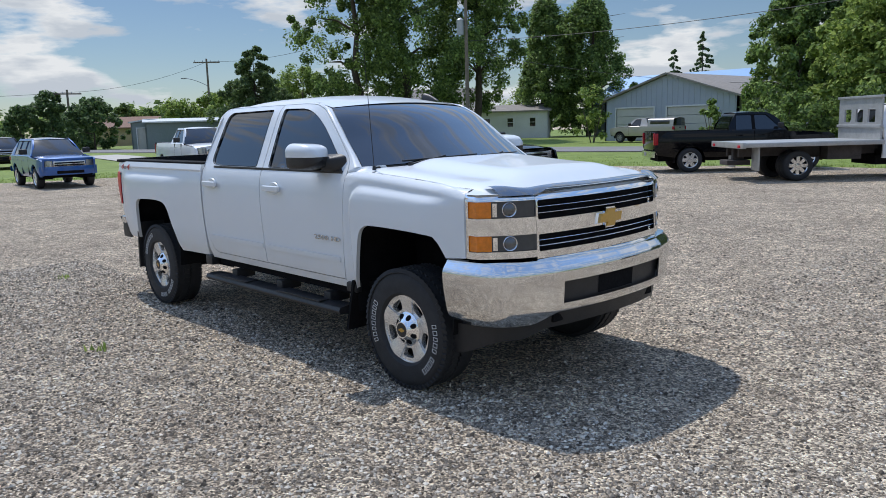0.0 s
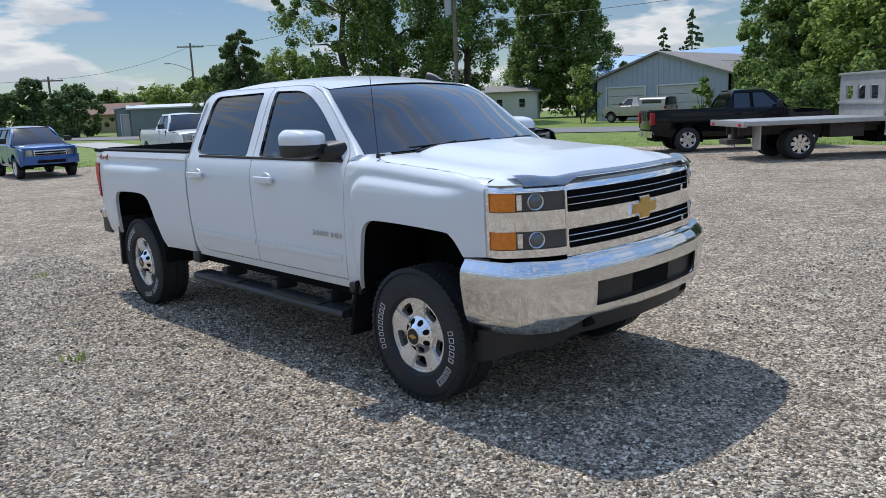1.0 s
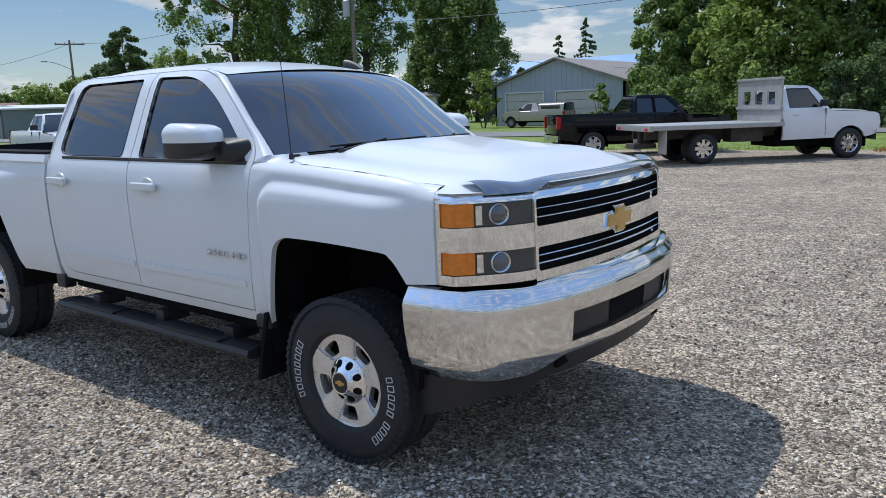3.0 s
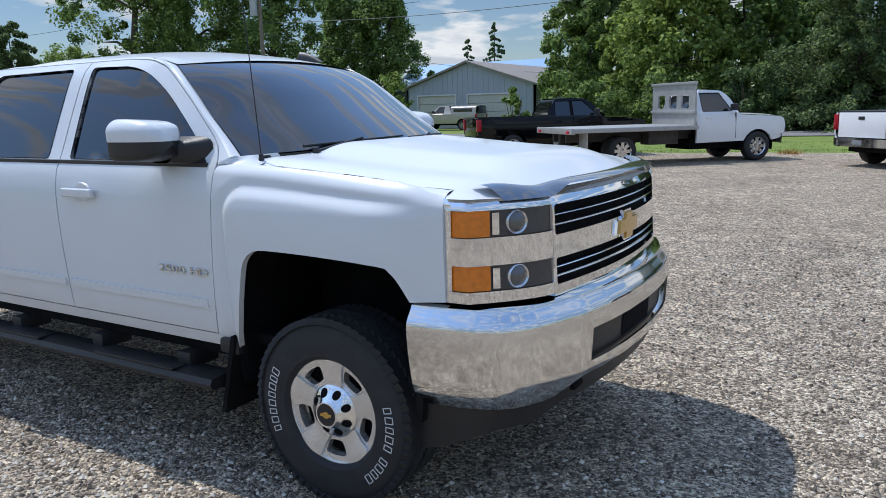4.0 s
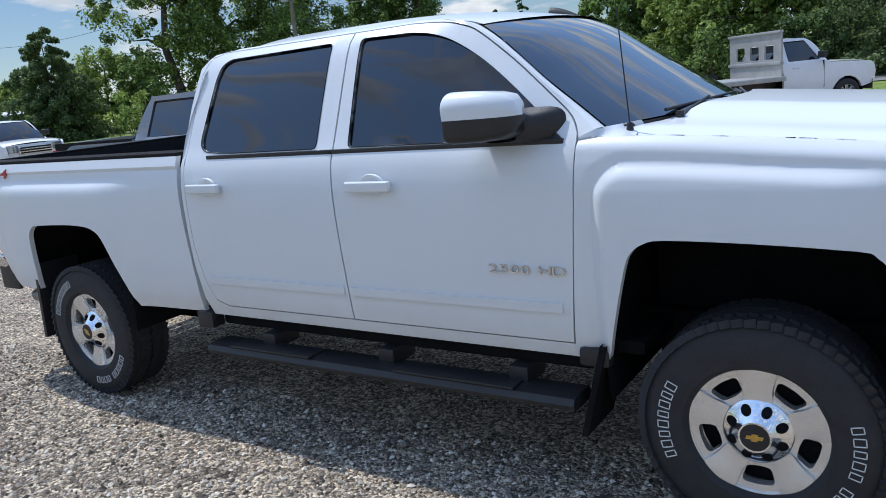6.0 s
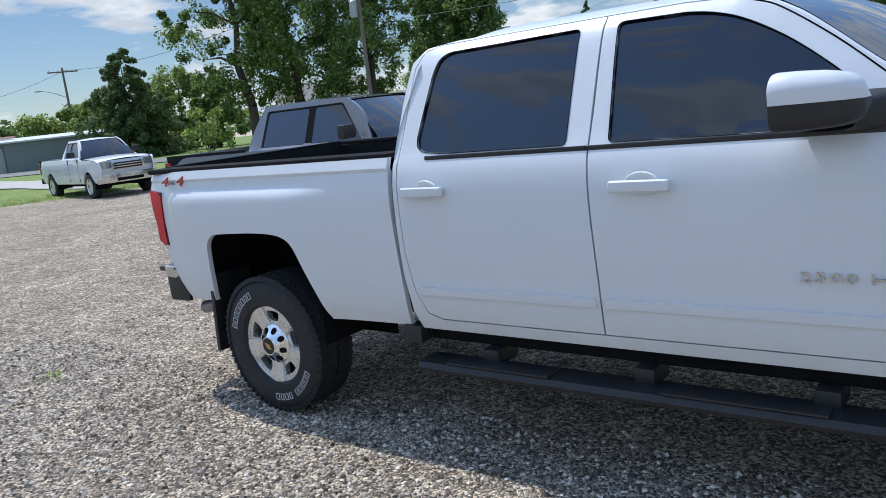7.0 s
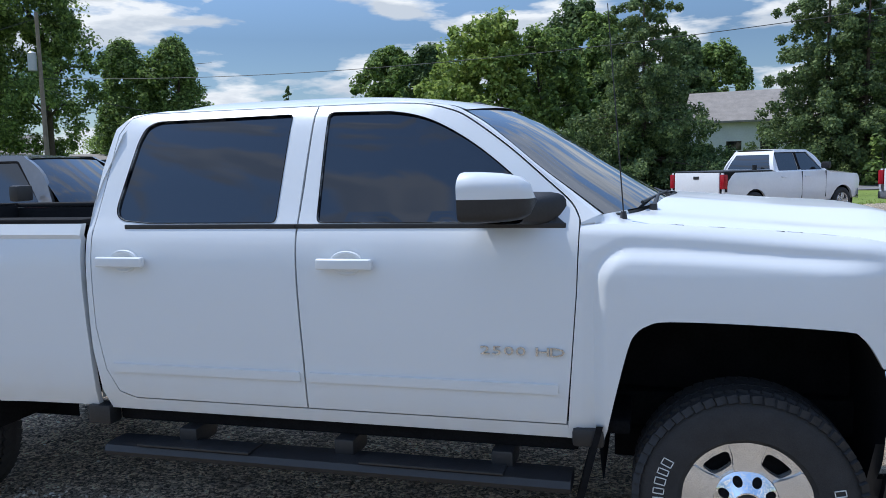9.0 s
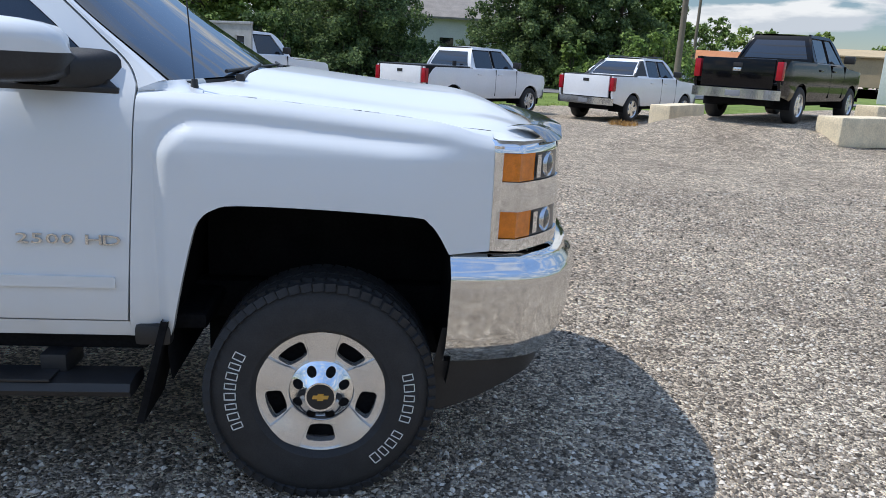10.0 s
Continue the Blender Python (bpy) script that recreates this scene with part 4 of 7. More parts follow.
# emblem: a plain gold cross-like shape with a chrome edge
CROSS = [(-0.125, -0.028), (-0.042, -0.028), (-0.052, -0.056), (0.036, -0.056), (0.046, -0.028), (0.108, -0.028), (0.125, 0.028), (0.042, 0.028), (0.052, 0.056), (-0.036, 0.056), (-0.046, 0.028), (-0.108, 0.028)]
bm = bmesh.new()
panel(bm, [(y * 1.12, z * 1.18) for y, z in CROSS], lambda y, z: (nose_x(y, 1.140 + z) + 0.020, y, 1.140 + z), 0.03, (), Vector((-0.02, 0, 0)))
emblem = part("emblem", facing(bm, (1, 0, 0)), CHROME, grille, "gold emblem with a chrome edge")
bm = bmesh.new()
panel(bm, CROSS, lambda y, z: (nose_x(y, 1.140 + z) + 0.030, y, 1.140 + z), 0.03, (), Vector((-0.01, 0, 0)))
part("badge_face", facing(bm, (1, 0, 0)), GOLD, emblem)

for s in (-1, 1):
    def wrap(t, z):
        """Headlamp skin: t from the grille seam out and round the corner to the fender."""
        y = SEAM + 0.006 + (0.958 - SEAM) * min(1.0, t / 0.72)
        x = nose_x(min(y, 0.955), z)
        if t > 0.72:
            f = (t - 0.72) / 0.28
            x0 = nose_x(0.955, z)
            x = x0 + (0.582 - x0) * f
            y = 0.958 + 0.004 * f
        return (x, s * y, z)

    def lamp_skin(t0, t1, z0, z1, out, fold=0.03, n=12, lean=0.0):
        bm = bmesh.new()
        sheet(bm, lambda t, z: tuple(Vector(wrap(t, z)) + Vector((out, s * out * smooth01(0.4, 0.8, t), 0)) - Vector((1, s * smooth01(0.4, 0.8, t), 0)) * lean * ((z - z0) / (z1 - z0)) ** 2), span(t0, t1, n), span(z0, z1, 4))
        rims = [e for e in bm.edges if len(e.link_faces) == 1]
        got = bmesh.ops.extrude_edge_only(bm, edges=rims)
        bmesh.ops.translate(bm, verts=[q for q in got["geom"] if isinstance(q, bmesh.types.BMVert)], vec=(-fold, -s * fold * 0.6, 0))
        return facing(bm, (1, s * 0.6, 0))

    bm = bmesh.new()

    def corner(u, t):
        x = 0.567 + 0.175 * u
        a = Vector((x, s * 0.866, hood_z(x, 0.866) - 0.002))
        b = Vector(wrap(1 - 0.72 * u, 1.345)) + Vector((0.003, 0, 0))
        a0, b0 = Vector((0.567, s * 0.866, hood_z(0.567, 0.866) - 0.002)), Vector(wrap(1, 1.345))
        brow = Vector((0.567, s * (body_w(0.567, 1.3495) - 0.001), 1.3495)) - (a0 + b0) / 2
        mid = (a + b) / 2 + brow * (1 - u) ** 1.5 + Vector((0.006, s * 0.006, 0.006)) * u
        return a.lerp(mid, t * 2) if t <= 0.5 else mid.lerp(b, t * 2 - 1)

    sheet(bm, corner, span(0, 1, 10), span(0, 1, 6))
    part("fender_corner", facing(bm, (1, s, 1)), WHITE, truck, smooth=60)
    lamp = part("headlamp", lamp_skin(0, 1, 0.957, 1.344, -0.030, 0.06), LAMP_DARK, truck, "pair of stacked headlamps in a chrome surround")
    for z0, z1 in ((0.957, 1.000), (1.098, 1.202), (1.303, 1.345)):
        part("chrome_band", lamp_skin(0, 1, z0, z1, 0.006, 0.05, 18, 0.022 if z0 > 1.25 else 0.0), CHROME, lamp, smooth=40)
    part("chrome_edge", lamp_skin(0.940, 1.0, 0.957, 1.325, 0.004, 0.05, 3), CHROME, lamp, smooth=40)
    for z0, z1, zc in ((1.002, 1.096, 1.049), (1.204, 1.301, 1.2525)):
        part("amber_lens", lamp_skin(0.56, 0.938, z0, z1, -0.002, 0.03, 10), AMBER, lamp, "amber marker lens", smooth=40)
        bezel = part("lamp_cover", lamp_skin(0.0, 0.56, z0, z1, -0.004, 0.03, 10), LAMP_DARK, lamp, "smoky clear headlamp cover", smooth=40)
        c = Vector(wrap(0.36, zc)) + Vector((0.0, 0, 0))
        out_way = Vector((1, s * 0.55, 0)).normalized()
        m = Matrix.Translation(c - out_way * 0.002) @ out_way.to_track_quat("Z", "Y").to_matrix().to_4x4()
        bm = bmesh.new()
        lathe(bm, [(0.047, -0.02), (0.047, 0.004), (0.043, 0.007), (0.038, 0.003), (0.034, 0.000)], 28, m)
        ring = part("projector_ring", bm, CHROME_DULL, lamp, "chrome ring round the projector", smooth=60)
        bm = bmesh.new()
        lathe(bm, [(0.037, 0.002), (0.030, 0.008), (0.016, 0.014), (0.0005, 0.016)], 28, m)
        part("projector_lens", bm, PROJECTOR, ring, "round projector lens", smooth=60)
        bm = bmesh.new()
        sheet(bm, lambda t, z: tuple(Vector(wrap(t, z)) + out_way * 0.006), (0.505, 0.552), (z0 + 0.008, zc, z1 - 0.008))
        part("reflector", facing(bm, (1, s, 0)), CHROME, lamp)

# bumper
BUMP = [(0.0, 1.045), (0.2, 1.040), (0.4, 1.022), (0.56, 0.996), (0.60, 0.986), (0.66, 0.964), (0.75, 0.936), (0.84, 0.900), (0.91, 0.858), (0.965, 0.795), (1.0, 0.715), (1.022, 0.61), (1.032, 0.53), (1.036, 0.45)]


def bump_line(t):
    """t from -1 to 1 along the bumper, by length."""
    lens = [0.0]
    for a, b in zip(BUMP, BUMP[1:]):
        lens.append(lens[-1] + math.hypot(b[0] - a[0], b[1] - a[1]))
    d = abs(t) * lens[-1]
    y, x = curve_at(list(zip(lens, [p[0] for p in BUMP])), d), curve_at(list(zip(lens, [p[1] for p in BUMP])), d)
    return Vector((x, math.copysign(y, t), 0))


BUMP_LEN = sum(math.hypot(b[0] - a[0], b[1] - a[1]) for a, b in zip(BUMP, BUMP[1:]))


def bump_z(t, z):
    """The section: a rolled top, a face that leans in towards the bottom."""
    d = 0.045 * smooth01(0.855, 0.94, z) ** 1.5
    d += 0.045 * (1 - smooth01(0.50, 0.84, z)) * (0.4 + 0.6 * smooth01(0.3, 0.9, abs(t)))
    d += 0.035 * (max(0.0, 0.645 - z) / 0.1) ** 2
    return d


def bump_place(t, z):
    c = bump_line(t)
    e = bump_line(max(-1, min(1, t + 0.01))) - bump_line(max(-1, min(1, t - 0.01)))
    n = Vector((e.y, -e.x, 0)).normalized()
    if n.dot(Vector((0.6, c.y, 0))) < 0:
        n = -n
    p = c - n * bump_z(t, z)
    p.z = z
    return p


T5 = 0.54 / BUMP_LEN


def bump_low(t):
    """The chrome's lower edge: raised in the middle for the tow hooks."""
    a = abs(t) * BUMP_LEN
    return 0.612 - 0.072 * smooth01(0.56, 0.76, a) - 0.008 * smooth01(1.0, 1.3, a)


bm = bmesh.new()
cols = sorted({*span(-1, 1, 96), -T5, T5})
cols = [t for i, t in enumerate(cols) if i == 0 or t - cols[i - 1] > 0.006 or abs(abs(t) - T5) < 1e-9]
sheet(bm, lambda t, k: bump_place(t, [0.800, 0.822, 0.845, 0.865, 0.882, 0.898, 0.912, 0.924, 0.932, 0.938][k]), cols, range(10))
sheet(bm, lambda t, k: bump_place(t, 0.662 + (bump_low(t) - 0.662) * k / 7), cols, range(8))
for side in (-1, 1):
    ends = [t for t in cols if side * t >= T5 - 1e-9]
    sheet(bm, lambda t, k: bump_place(t, 0.662 + (0.800 - 0.662) * k / 5), ends, range(6))
bmesh.ops.remove_doubles(bm, verts=bm.verts, dist=0.0004)
bmesh.ops.recalc_face_normals(bm, faces=bm.faces)
rims = [e for e in bm.edges if len(e.link_faces) == 1]
got = bmesh.ops.extrude_edge_only(bm, edges=rims)
bmesh.ops.translate(bm, verts=[q for q in got["geom"] if isinstance(q, bmesh.types.BMVert)], vec=(-0.010, 0, 0))
bmesh.ops.recalc_face_normals(bm, faces=bm.faces)
bumper = part("front_bumper", facing(bm, (1, 0, 0.2)), CHROME_BUMPER, truck, "chrome front bumper with a black centre opening", smooth=50)
bm = bmesh.new()
sheet(bm, lambda t, k: bump_place(t, 0.938) + Vector((-0.09 * k / 2 * (1 - 0.6 * abs(t) ** 3), -math.copysign(0.05 * k / 2 * smooth01(0.6, 1, abs(t)), t), [0, 0.006, 0.004][k])), span(-1, 1, 60), range(3))
facing(bm, (0, 0, 1))
part("step_top", bm, CHROME, bumper, smooth=60)
bm = bmesh.new()
sheet(bm, lambda t, z: bump_place(t, z) + Vector((-0.035, 0, 0)), span(-T5 - 0.03, T5 + 0.03, 16), (0.655, 0.73, 0.805))
part("opening_panel", facing(bm, (1, 0, 0)), TRIM, bumper, "black textured bumper insert")
bm = bmesh.new()
sheet(bm, lambda t, z: bump_place(t, z) + Vector((-0.033, 0, 0)), span(-0.14, 0.14, 10), (0.672, 0.73, 0.79))
part("air_intake", facing(bm, (1, 0, 0)), LINER, bumper)
# lower valance and air dam
bm = bmesh.new()


def dam(t, k):
    """The air dam under the bumper: shallow across the front, deep at its ends."""
    low = 0.50 - 0.06 * smooth01(0.42, 0.60, abs(t)) - 0.125 * smooth01(0.66, 0.98, abs(t))
    z = 0.66 + (low - 0.66) * k
    return bump_place(t, 0.60) + Vector((-0.05 - 0.16 * (0.60 - z), -math.copysign(0.05 + 0.1 * (0.6 - z), t) * smooth01(0.3, 0.8, abs(t)) if t else 0, z - 0.60))


sheet(bm, dam, span(-0.985, 0.985, 50), span(0, 1, 6))
part("air_dam", facing(bm, (1, 0, 0)), TRIM, bumper, "black plastic air dam", smooth=60)
for s in (-1, 1):
    bm = bmesh.new()
    box(bm, (0.84, s * 0.44, 0.53), (0.93, s * 0.56, 0.59), 0.012)
    part("tow_hook", bm, LINER, bumper)

# wipers, aerial, roof fin
for y0, y1 in ((-0.62, 0.02), (0.05, 0.62)):
    a, b = Vector(shield(0.015, y0 / 0.87)) + Vector((0.012, 0, 0.016)), Vector(shield(0.055, y1 / 0.87)) + Vector((0.010, 0, 0.014))
    piv = Vector(shield(0.0, y0 / 0.87 + 0.04)) + Vector((0.035, 0, -0.01))
    bm = tubes((a, b, 0.007, 0.005, 8), (piv, a * 0.45 + b * 0.55 + Vector((0.01, 0, 0.012)), 0.011, 0.006, 8), (piv + Vector((0, 0, -0.04)), piv + Vector((0, 0, 0.02)), 0.02, 0.016, 10))
    part("wiper", bm, TRIM, truck, "black windscreen wiper")
aerial = part("aerial", tubes(((-0.45, -0.835, 1.452), (-0.45, -0.835, 1.490), 0.016, 0.010, 12)), TRIM, truck, "thin black whip aerial at the cowl")
part("whip", tubes(((-0.45, -0.835, 1.485), (-0.51, -0.835, 2.28), 0.0028, 0.0018, 8)), TRIM, aerial)
bm = bmesh.new()
sheet(bm, lambda u, v: (-1.32 + 0.18 * u, 0.45 + 0.035 * math.sin(v) * (1 - 0.6 * u), 1.972 + 0.070 * max(0.0, math.cos(v)) * (1 - u ** 1.6)), span(0, 1, 8), span(-1.57, 1.57, 10))
bmesh.ops.recalc_face_normals(bm, faces=bm.faces)
part("roof_fin", bm, TRIM, truck, "small black roof aerial fin")

# bed: floor, inner walls, rail caps, tailgate, rear bumper
bm = boxes(((-4.86, -0.42, 0.92), (-2.84, 0.42, 0.95)))
for s in (-1, 1):
    box(bm, (-4.88, s * 0.80, 1.125), (-2.84, s * 0.83, 1.45))
    for x0, x1 in ((-4.88, -4.42), (-3.38, -2.84)):
        box(bm, (x0, s * 0.42, 0.92), (x1, s * 0.80, 0.95))
        box(bm, (x0, s * 0.80, 0.92), (x1, s * 0.83, 1.125))
    box(bm, (-4.42, s * 0.39, 0.95), (-3.38, s * 0.41, 1.14))
    box(bm, (-4.42, s * 0.41, 1.125), (-3.38, s * 0.80, 1.14))
box(bm, (-2.86, -0.90, 0.93), (-2.835, 0.90, 1.47))
part("bed_lining", bm, BED_LINER, truck, "black lined cargo bed")
for s in (-1, 1):
    bm = boxes(((-4.90, s * 0.80, 1.452), (-2.835, s * 0.965, 1.482), 0.010))
    part("bed_rail", bm, BED_LINER, truck, "black bed rail cap")
bm = boxes(((-4.945, -0.80, 0.87), (-4.885, 0.80, 1.475), 0.015))
gate = part("tailgate", bm, WHITE, truck)
part("gate_lining", boxes(((-4.888, -0.80, 0.95), (-4.872, 0.80, 1.472), 0.004), ((-4.95, -0.80, 1.473), (-4.872, 0.80, 1.486), 0.005)), BED_LINER, gate, "black tailgate lining and cap")
part("gate_handle", boxes(((-4.955, -0.12, 1.28), (-4.94, 0.12, 1.36), 0.006)), TRIM, gate)
bm = bmesh.new()
rb = [(0.0, -5.07), (0.55, -5.06), (0.80, -5.04), (0.90, -4.99), (0.935, -4.90), (0.94, -4.70)]
sheet(bm, lambda k, z: (curve_at(rb, abs(k)) + 0.03 * (z < 0.65), math.copysign(min(abs(k), 0.945), k), z), [-0.945, -0.938, -0.93, -0.9, -0.85, -0.8, -0.55, -0.2, 0.2, 0.55, 0.8, 0.85, 0.9, 0.93, 0.938, 0.945], (0.60, 0.64, 0.70, 0.78, 0.815))
facing(bm, (-1, 0, 0))
rear_bumper = part("rear_bumper", bm, CHROME, truck, "chrome rear step bumper with black corners", smooth=60)
for s in (-1, 1):
    bm = boxes(((-5.0, s * 0.78, 0.806), (-4.74, s * 0.945, 0.84), 0.012), ((-4.90, s * 0.935, 0.62), (-4.68, s * 0.962, 0.84), 0.02))
    part("corner_step", bm, TRIM, rear_bumper)
    bm = bmesh.new()
    panel(bm, rounded([(-5.00, 0.845), (-4.80, 0.845), (-4.73, 0.80), (-4.78, 0.775), (-4.98, 0.79)], 0.015, 3), lambda u, v: (u, s * (0.972 - 0.5 * max(0.0, -4.88 - u)), v), 0.05, (), Vector((0, -s * 0.03, 0)))
    part("corner_cap", facing(bm, (0, s, 0)), CHROME_DULL, rear_bumper, "bright bumper corner cap")
bm = boxes(((-5.05, -0.75, 0.808), (-4.92, 0.75, 0.822), 0.004))
part("step_pad", bm, TRIM, rear_bumper)
part("exhaust_tip", tubes(((-4.42, -0.80, 0.60), (-4.68, -0.86, 0.555), 0.040, 0.042, 18)), ALLOY_DARK, truck, "dull grey exhaust tail pipe")
# chassis and underside
for nm, lo, hi in (("frame_rail", (-4.85, -0.50, 0.52), (0.7, -0.40, 0.68)), ("frame_rail", (-4.85, 0.40, 0.52), (0.7, 0.50, 0.68)), ("cab_floor", (-2.8, -0.86, 0.60), (-0.42, 0.86, 0.66)), ("engine", (-0.40, -0.38, 0.45), (0.66, 0.38, 1.28)), ("bed_floor", (-4.8, -0.40, 0.80), (-2.85, 0.40, 0.92)), ("cabin_interior", (-2.75, -0.9, 0.67), (-0.62, 0.9, 1.40))):
    part(nm, boxes((lo, hi, 0.02)), LINER, truck, smooth=0)
part("front_axle", tubes(((0, -0.75, 0.41), (0, 0.75, 0.41), 0.06)), LINER, truck)
part("rear_axle", tubes(((-3.9, -0.75, 0.41), (-3.9, 0.75, 0.41), 0.07)), LINER, truck)
part("differential", tubes(((-4.05, 0.0, 0.41), (-3.7, 0.0, 0.43), 0.17, 0.1, 14)), LINER, truck)


# ---- wheels ----
def tyre_mesh(R, r, w):
    """A tyre about z, its outer side at +w/2."""
    bm = bmesh.new()
    h = w / 2
    lathe(bm, [(r, -h * 0.72), (r + 0.012, -h * 0.90), (r + 0.06, -h), (R - 0.07, -h), (R - 0.03, -h * 0.90), (R - 0.010, -h * 0.74), (R - 0.012, 0), (R - 0.010, h * 0.74), (R - 0.03, h * 0.90), (R - 0.065, h * 0.99), (r + 0.055, h), (r + 0.022, h * 0.985), (r + 0.010, h * 0.90), (r, h * 0.74)], 56)
    return bm


def tread_mesh(R, w):
    """Four staggered rows of tread blocks."""
    bm = bmesh.new()
    h = w / 2
    n = 60
    for i in range(n):
        a = 2 * math.pi * i / n
        for j, (z0, z1, off) in enumerate(((-0.98, -0.56, 0.0), (-0.50, -0.06, 0.5), (0.0, 0.46, 0.1), (0.54, 0.98, 0.55))):
            b = a + off * 2 * math.pi / n
            top = R if abs(z0 + z1) < 1.2 else R - 0.009
            m = Matrix.Rotation(b, 4, "Z") @ Matrix.Translation((top - 0.014, 0, h * (z0 + z1) / 2)) @ Matrix.Rotation((-0.35, 0.4, -0.4, 0.35)[j], 4, "X")
            made = bmesh.ops.create_cube(bm, size=1.0)["verts"]
            slope = Matrix.Rotation((0.30 if j == 3 else -0.30 if j == 0 else 0.0), 4, "Y")
            bmesh.ops.transform(bm, verts=made, matrix=m @ slope @ Matrix.Diagonal((0.028, R * 2 * math.pi / n * 0.88, h * (z1 - z0) * 0.95, 1)))
    return bm


def arc_word(bm, count, r, a0, a1, h, z, thin):
    """White outlined blocks along an arc, one for each letter of a word."""
    for i in range(count):
        a = a0 + (a1 - a0) * (i + 0.5) / count
        wid = abs(a1 - a0) / count * r * (0.62 + 0.12 * (i % 2))
        m = Matrix.Rotation(a, 4, "Z") @ Matrix.Translation((r, 0, z))
        for lo, hi in (((-h / 2, -wid / 2), (-h / 2 + thin, wid / 2)), ((h / 2 - thin, -wid / 2), (h / 2, wid / 2)), ((-h / 2, -wid / 2), (h / 2, -wid / 2 + thin)), ((-h / 2, wid / 2 - thin), (h / 2, wid / 2))):
            box(bm, (*lo, -0.0012), (*hi, 0.0012), 0, m)


def truck_wheel(m, front=True, turn=0.0):
    tyre = part("wheel", tyre_mesh(0.416, 0.228, 0.275), RUBBER, truck, "all-terrain tyre on a five-spoke alloy wheel", smooth=30)
    tyre.matrix_basis = m
    tagged(part("tread", tread_mesh(0.416, 0.275), RUBBER, tyre, smooth=0), kind="stuff")
    bm = bmesh.new()
    arc_word(bm, 8, 0.318, radians(206 + turn), radians(150 + turn), 0.042, 0.1385, 0.0036)
    arc_word(bm, 5, 0.318, radians(17 + turn), radians(-20 + turn), 0.040, 0.1385, 0.0034)
    arc_word(bm, 4, 0.318, radians(-25 + turn), radians(-54 + turn), 0.040, 0.1385, 0.0034)
    part("sidewall_lettering", bm, RUBBER_WORD, tyre, "white outlined sidewall lettering", smooth=0)["kind"] = "stuff"
    bm = bmesh.new()
    lathe(bm, [(0.243, 0.128), (0.247, 0.122), (0.243, 0.112), (0.228, 0.108), (0.222, 0.06), (0.214, -0.10), (0.21, -0.12)], 56)
    rim = part("rim", bm, ALLOY, tyre, "bright alloy rim", smooth=40)
    windows = []
    for i in range(5):
        a = 2 * math.pi * i / 5 + radians(54 + turn)
        poly = [(0.140, -0.040), (0.186, -0.055), (0.198, -0.046), (0.203, 0.0), (0.198, 0.046), (0.186, 0.055), (0.140, 0.040), (0.136, 0.0)]
        windows.append([(x * math.cos(a) - y * math.sin(a), x * math.sin(a) + y * math.cos(a)) for x, y in rounded(poly, 0.012, 3)])
    disc = [(0.236 * math.cos(2 * math.pi * i / 56), 0.236 * math.sin(2 * math.pi * i / 56)) for i in range(56)]
    bm = bmesh.new()
    panel(bm, disc, lambda x, y: (x, y, 0.084 + 0.016 * smooth01(0.12, 0.235, math.hypot(x, y))), 0.03, windows, Vector((0, 0, -0.035)))
    part("wheel_face", facing(bm, (0, 0, 1)), ALLOY, rim, "recessed alloy face with five openings", smooth=45)
    for i in range(5):
        a = 2 * math.pi * i / 5 + radians(90 + turn)
        plate = rounded([(0.112, -0.046), (0.165, -0.049), (0.222, -0.066), (0.236, 0.0), (0.222, 0.066), (0.165, 0.049), (0.112, 0.046)], [0.006, 0.02, 0.008, 0.05, 0.008, 0.02, 0.006], 3)
        bm = bmesh.new()
        panel(bm, plate, lambda x, y: (x, y, 0.100 + 0.017 * smooth01(0.12, 0.235, x) - 0.003 * (y / 0.05) ** 2), 0.03)
        facing(bm, (0, 0, 1))
        rims = [e for e in bm.edges if len(e.link_faces) == 1]
        for grow, drop in ((1.05, -0.004), (1.06, -0.022)):
            got = bmesh.ops.extrude_edge_only(bm, edges=rims)["geom"]
            for v in got:
                if isinstance(v, bmesh.types.BMVert):
                    v.co.y *= grow
                    v.co.z += drop
            rims = [e for e in got if isinstance(e, bmesh.types.BMEdge) and len(e.link_faces) == 1]
        bmesh.ops.recalc_face_normals(bm, faces=bm.faces)
        facing(bm, (0, 0, 1))
        bmesh.ops.transform(bm, verts=bm.verts, matrix=Matrix.Rotation(a, 4, "Z"))
        part("spoke", bm, ALLOY, rim, "broad polished spoke", smooth=30)
    bm = bmesh.new()
    lathe(bm, [(0.212, 0.03), (0.10, 0.02), (0.0005, 0.02)], 32)
    part("brake_disc", bm, LINER, rim)
    bm = bmesh.new()
    lathe(bm, [(0.118, 0.078), (0.118, 0.098), (0.112, 0.104), (0.100, 0.108), (0.076, 0.126), (0.060, 0.146), (0.055, 0.152), (0.050, 0.151), (0.0005, 0.151)], 48)
    cap = part("hub_cap", bm, CHROME, rim, "chrome hub cap with eight black discs for shaded lug holes", smooth=35)
    # black discs, slightly proud of the cap: the lug holes' shade put into colour
    for i in range(8):
        a = 2 * math.pi * (i + 0.5) / 8 + radians(turn)
        lug_disc = bmesh.new()
        lathe(lug_disc, [(0.0185, -0.012), (0.0185, 0.0035), (0.0160, 0.0045), (0.0150, 0.0015), (0.0005, 0.001)], 16, Matrix.Rotation(a, 4, "Z") @ Matrix.Translation((0.088, 0, 0.1165)) @ Matrix.Rotation(0.62, 4, "Y") @ Matrix.Diagonal((1.2, 0.92, 1, 1)))
        part("lug_shade_disc", lug_disc, LINER, rim)
    bm = bmesh.new()
    lathe(bm, [(0.049, 0.1515), (0.0005, 0.1525)], 28)
    part("cap_centre", bm, TRIM, cap)
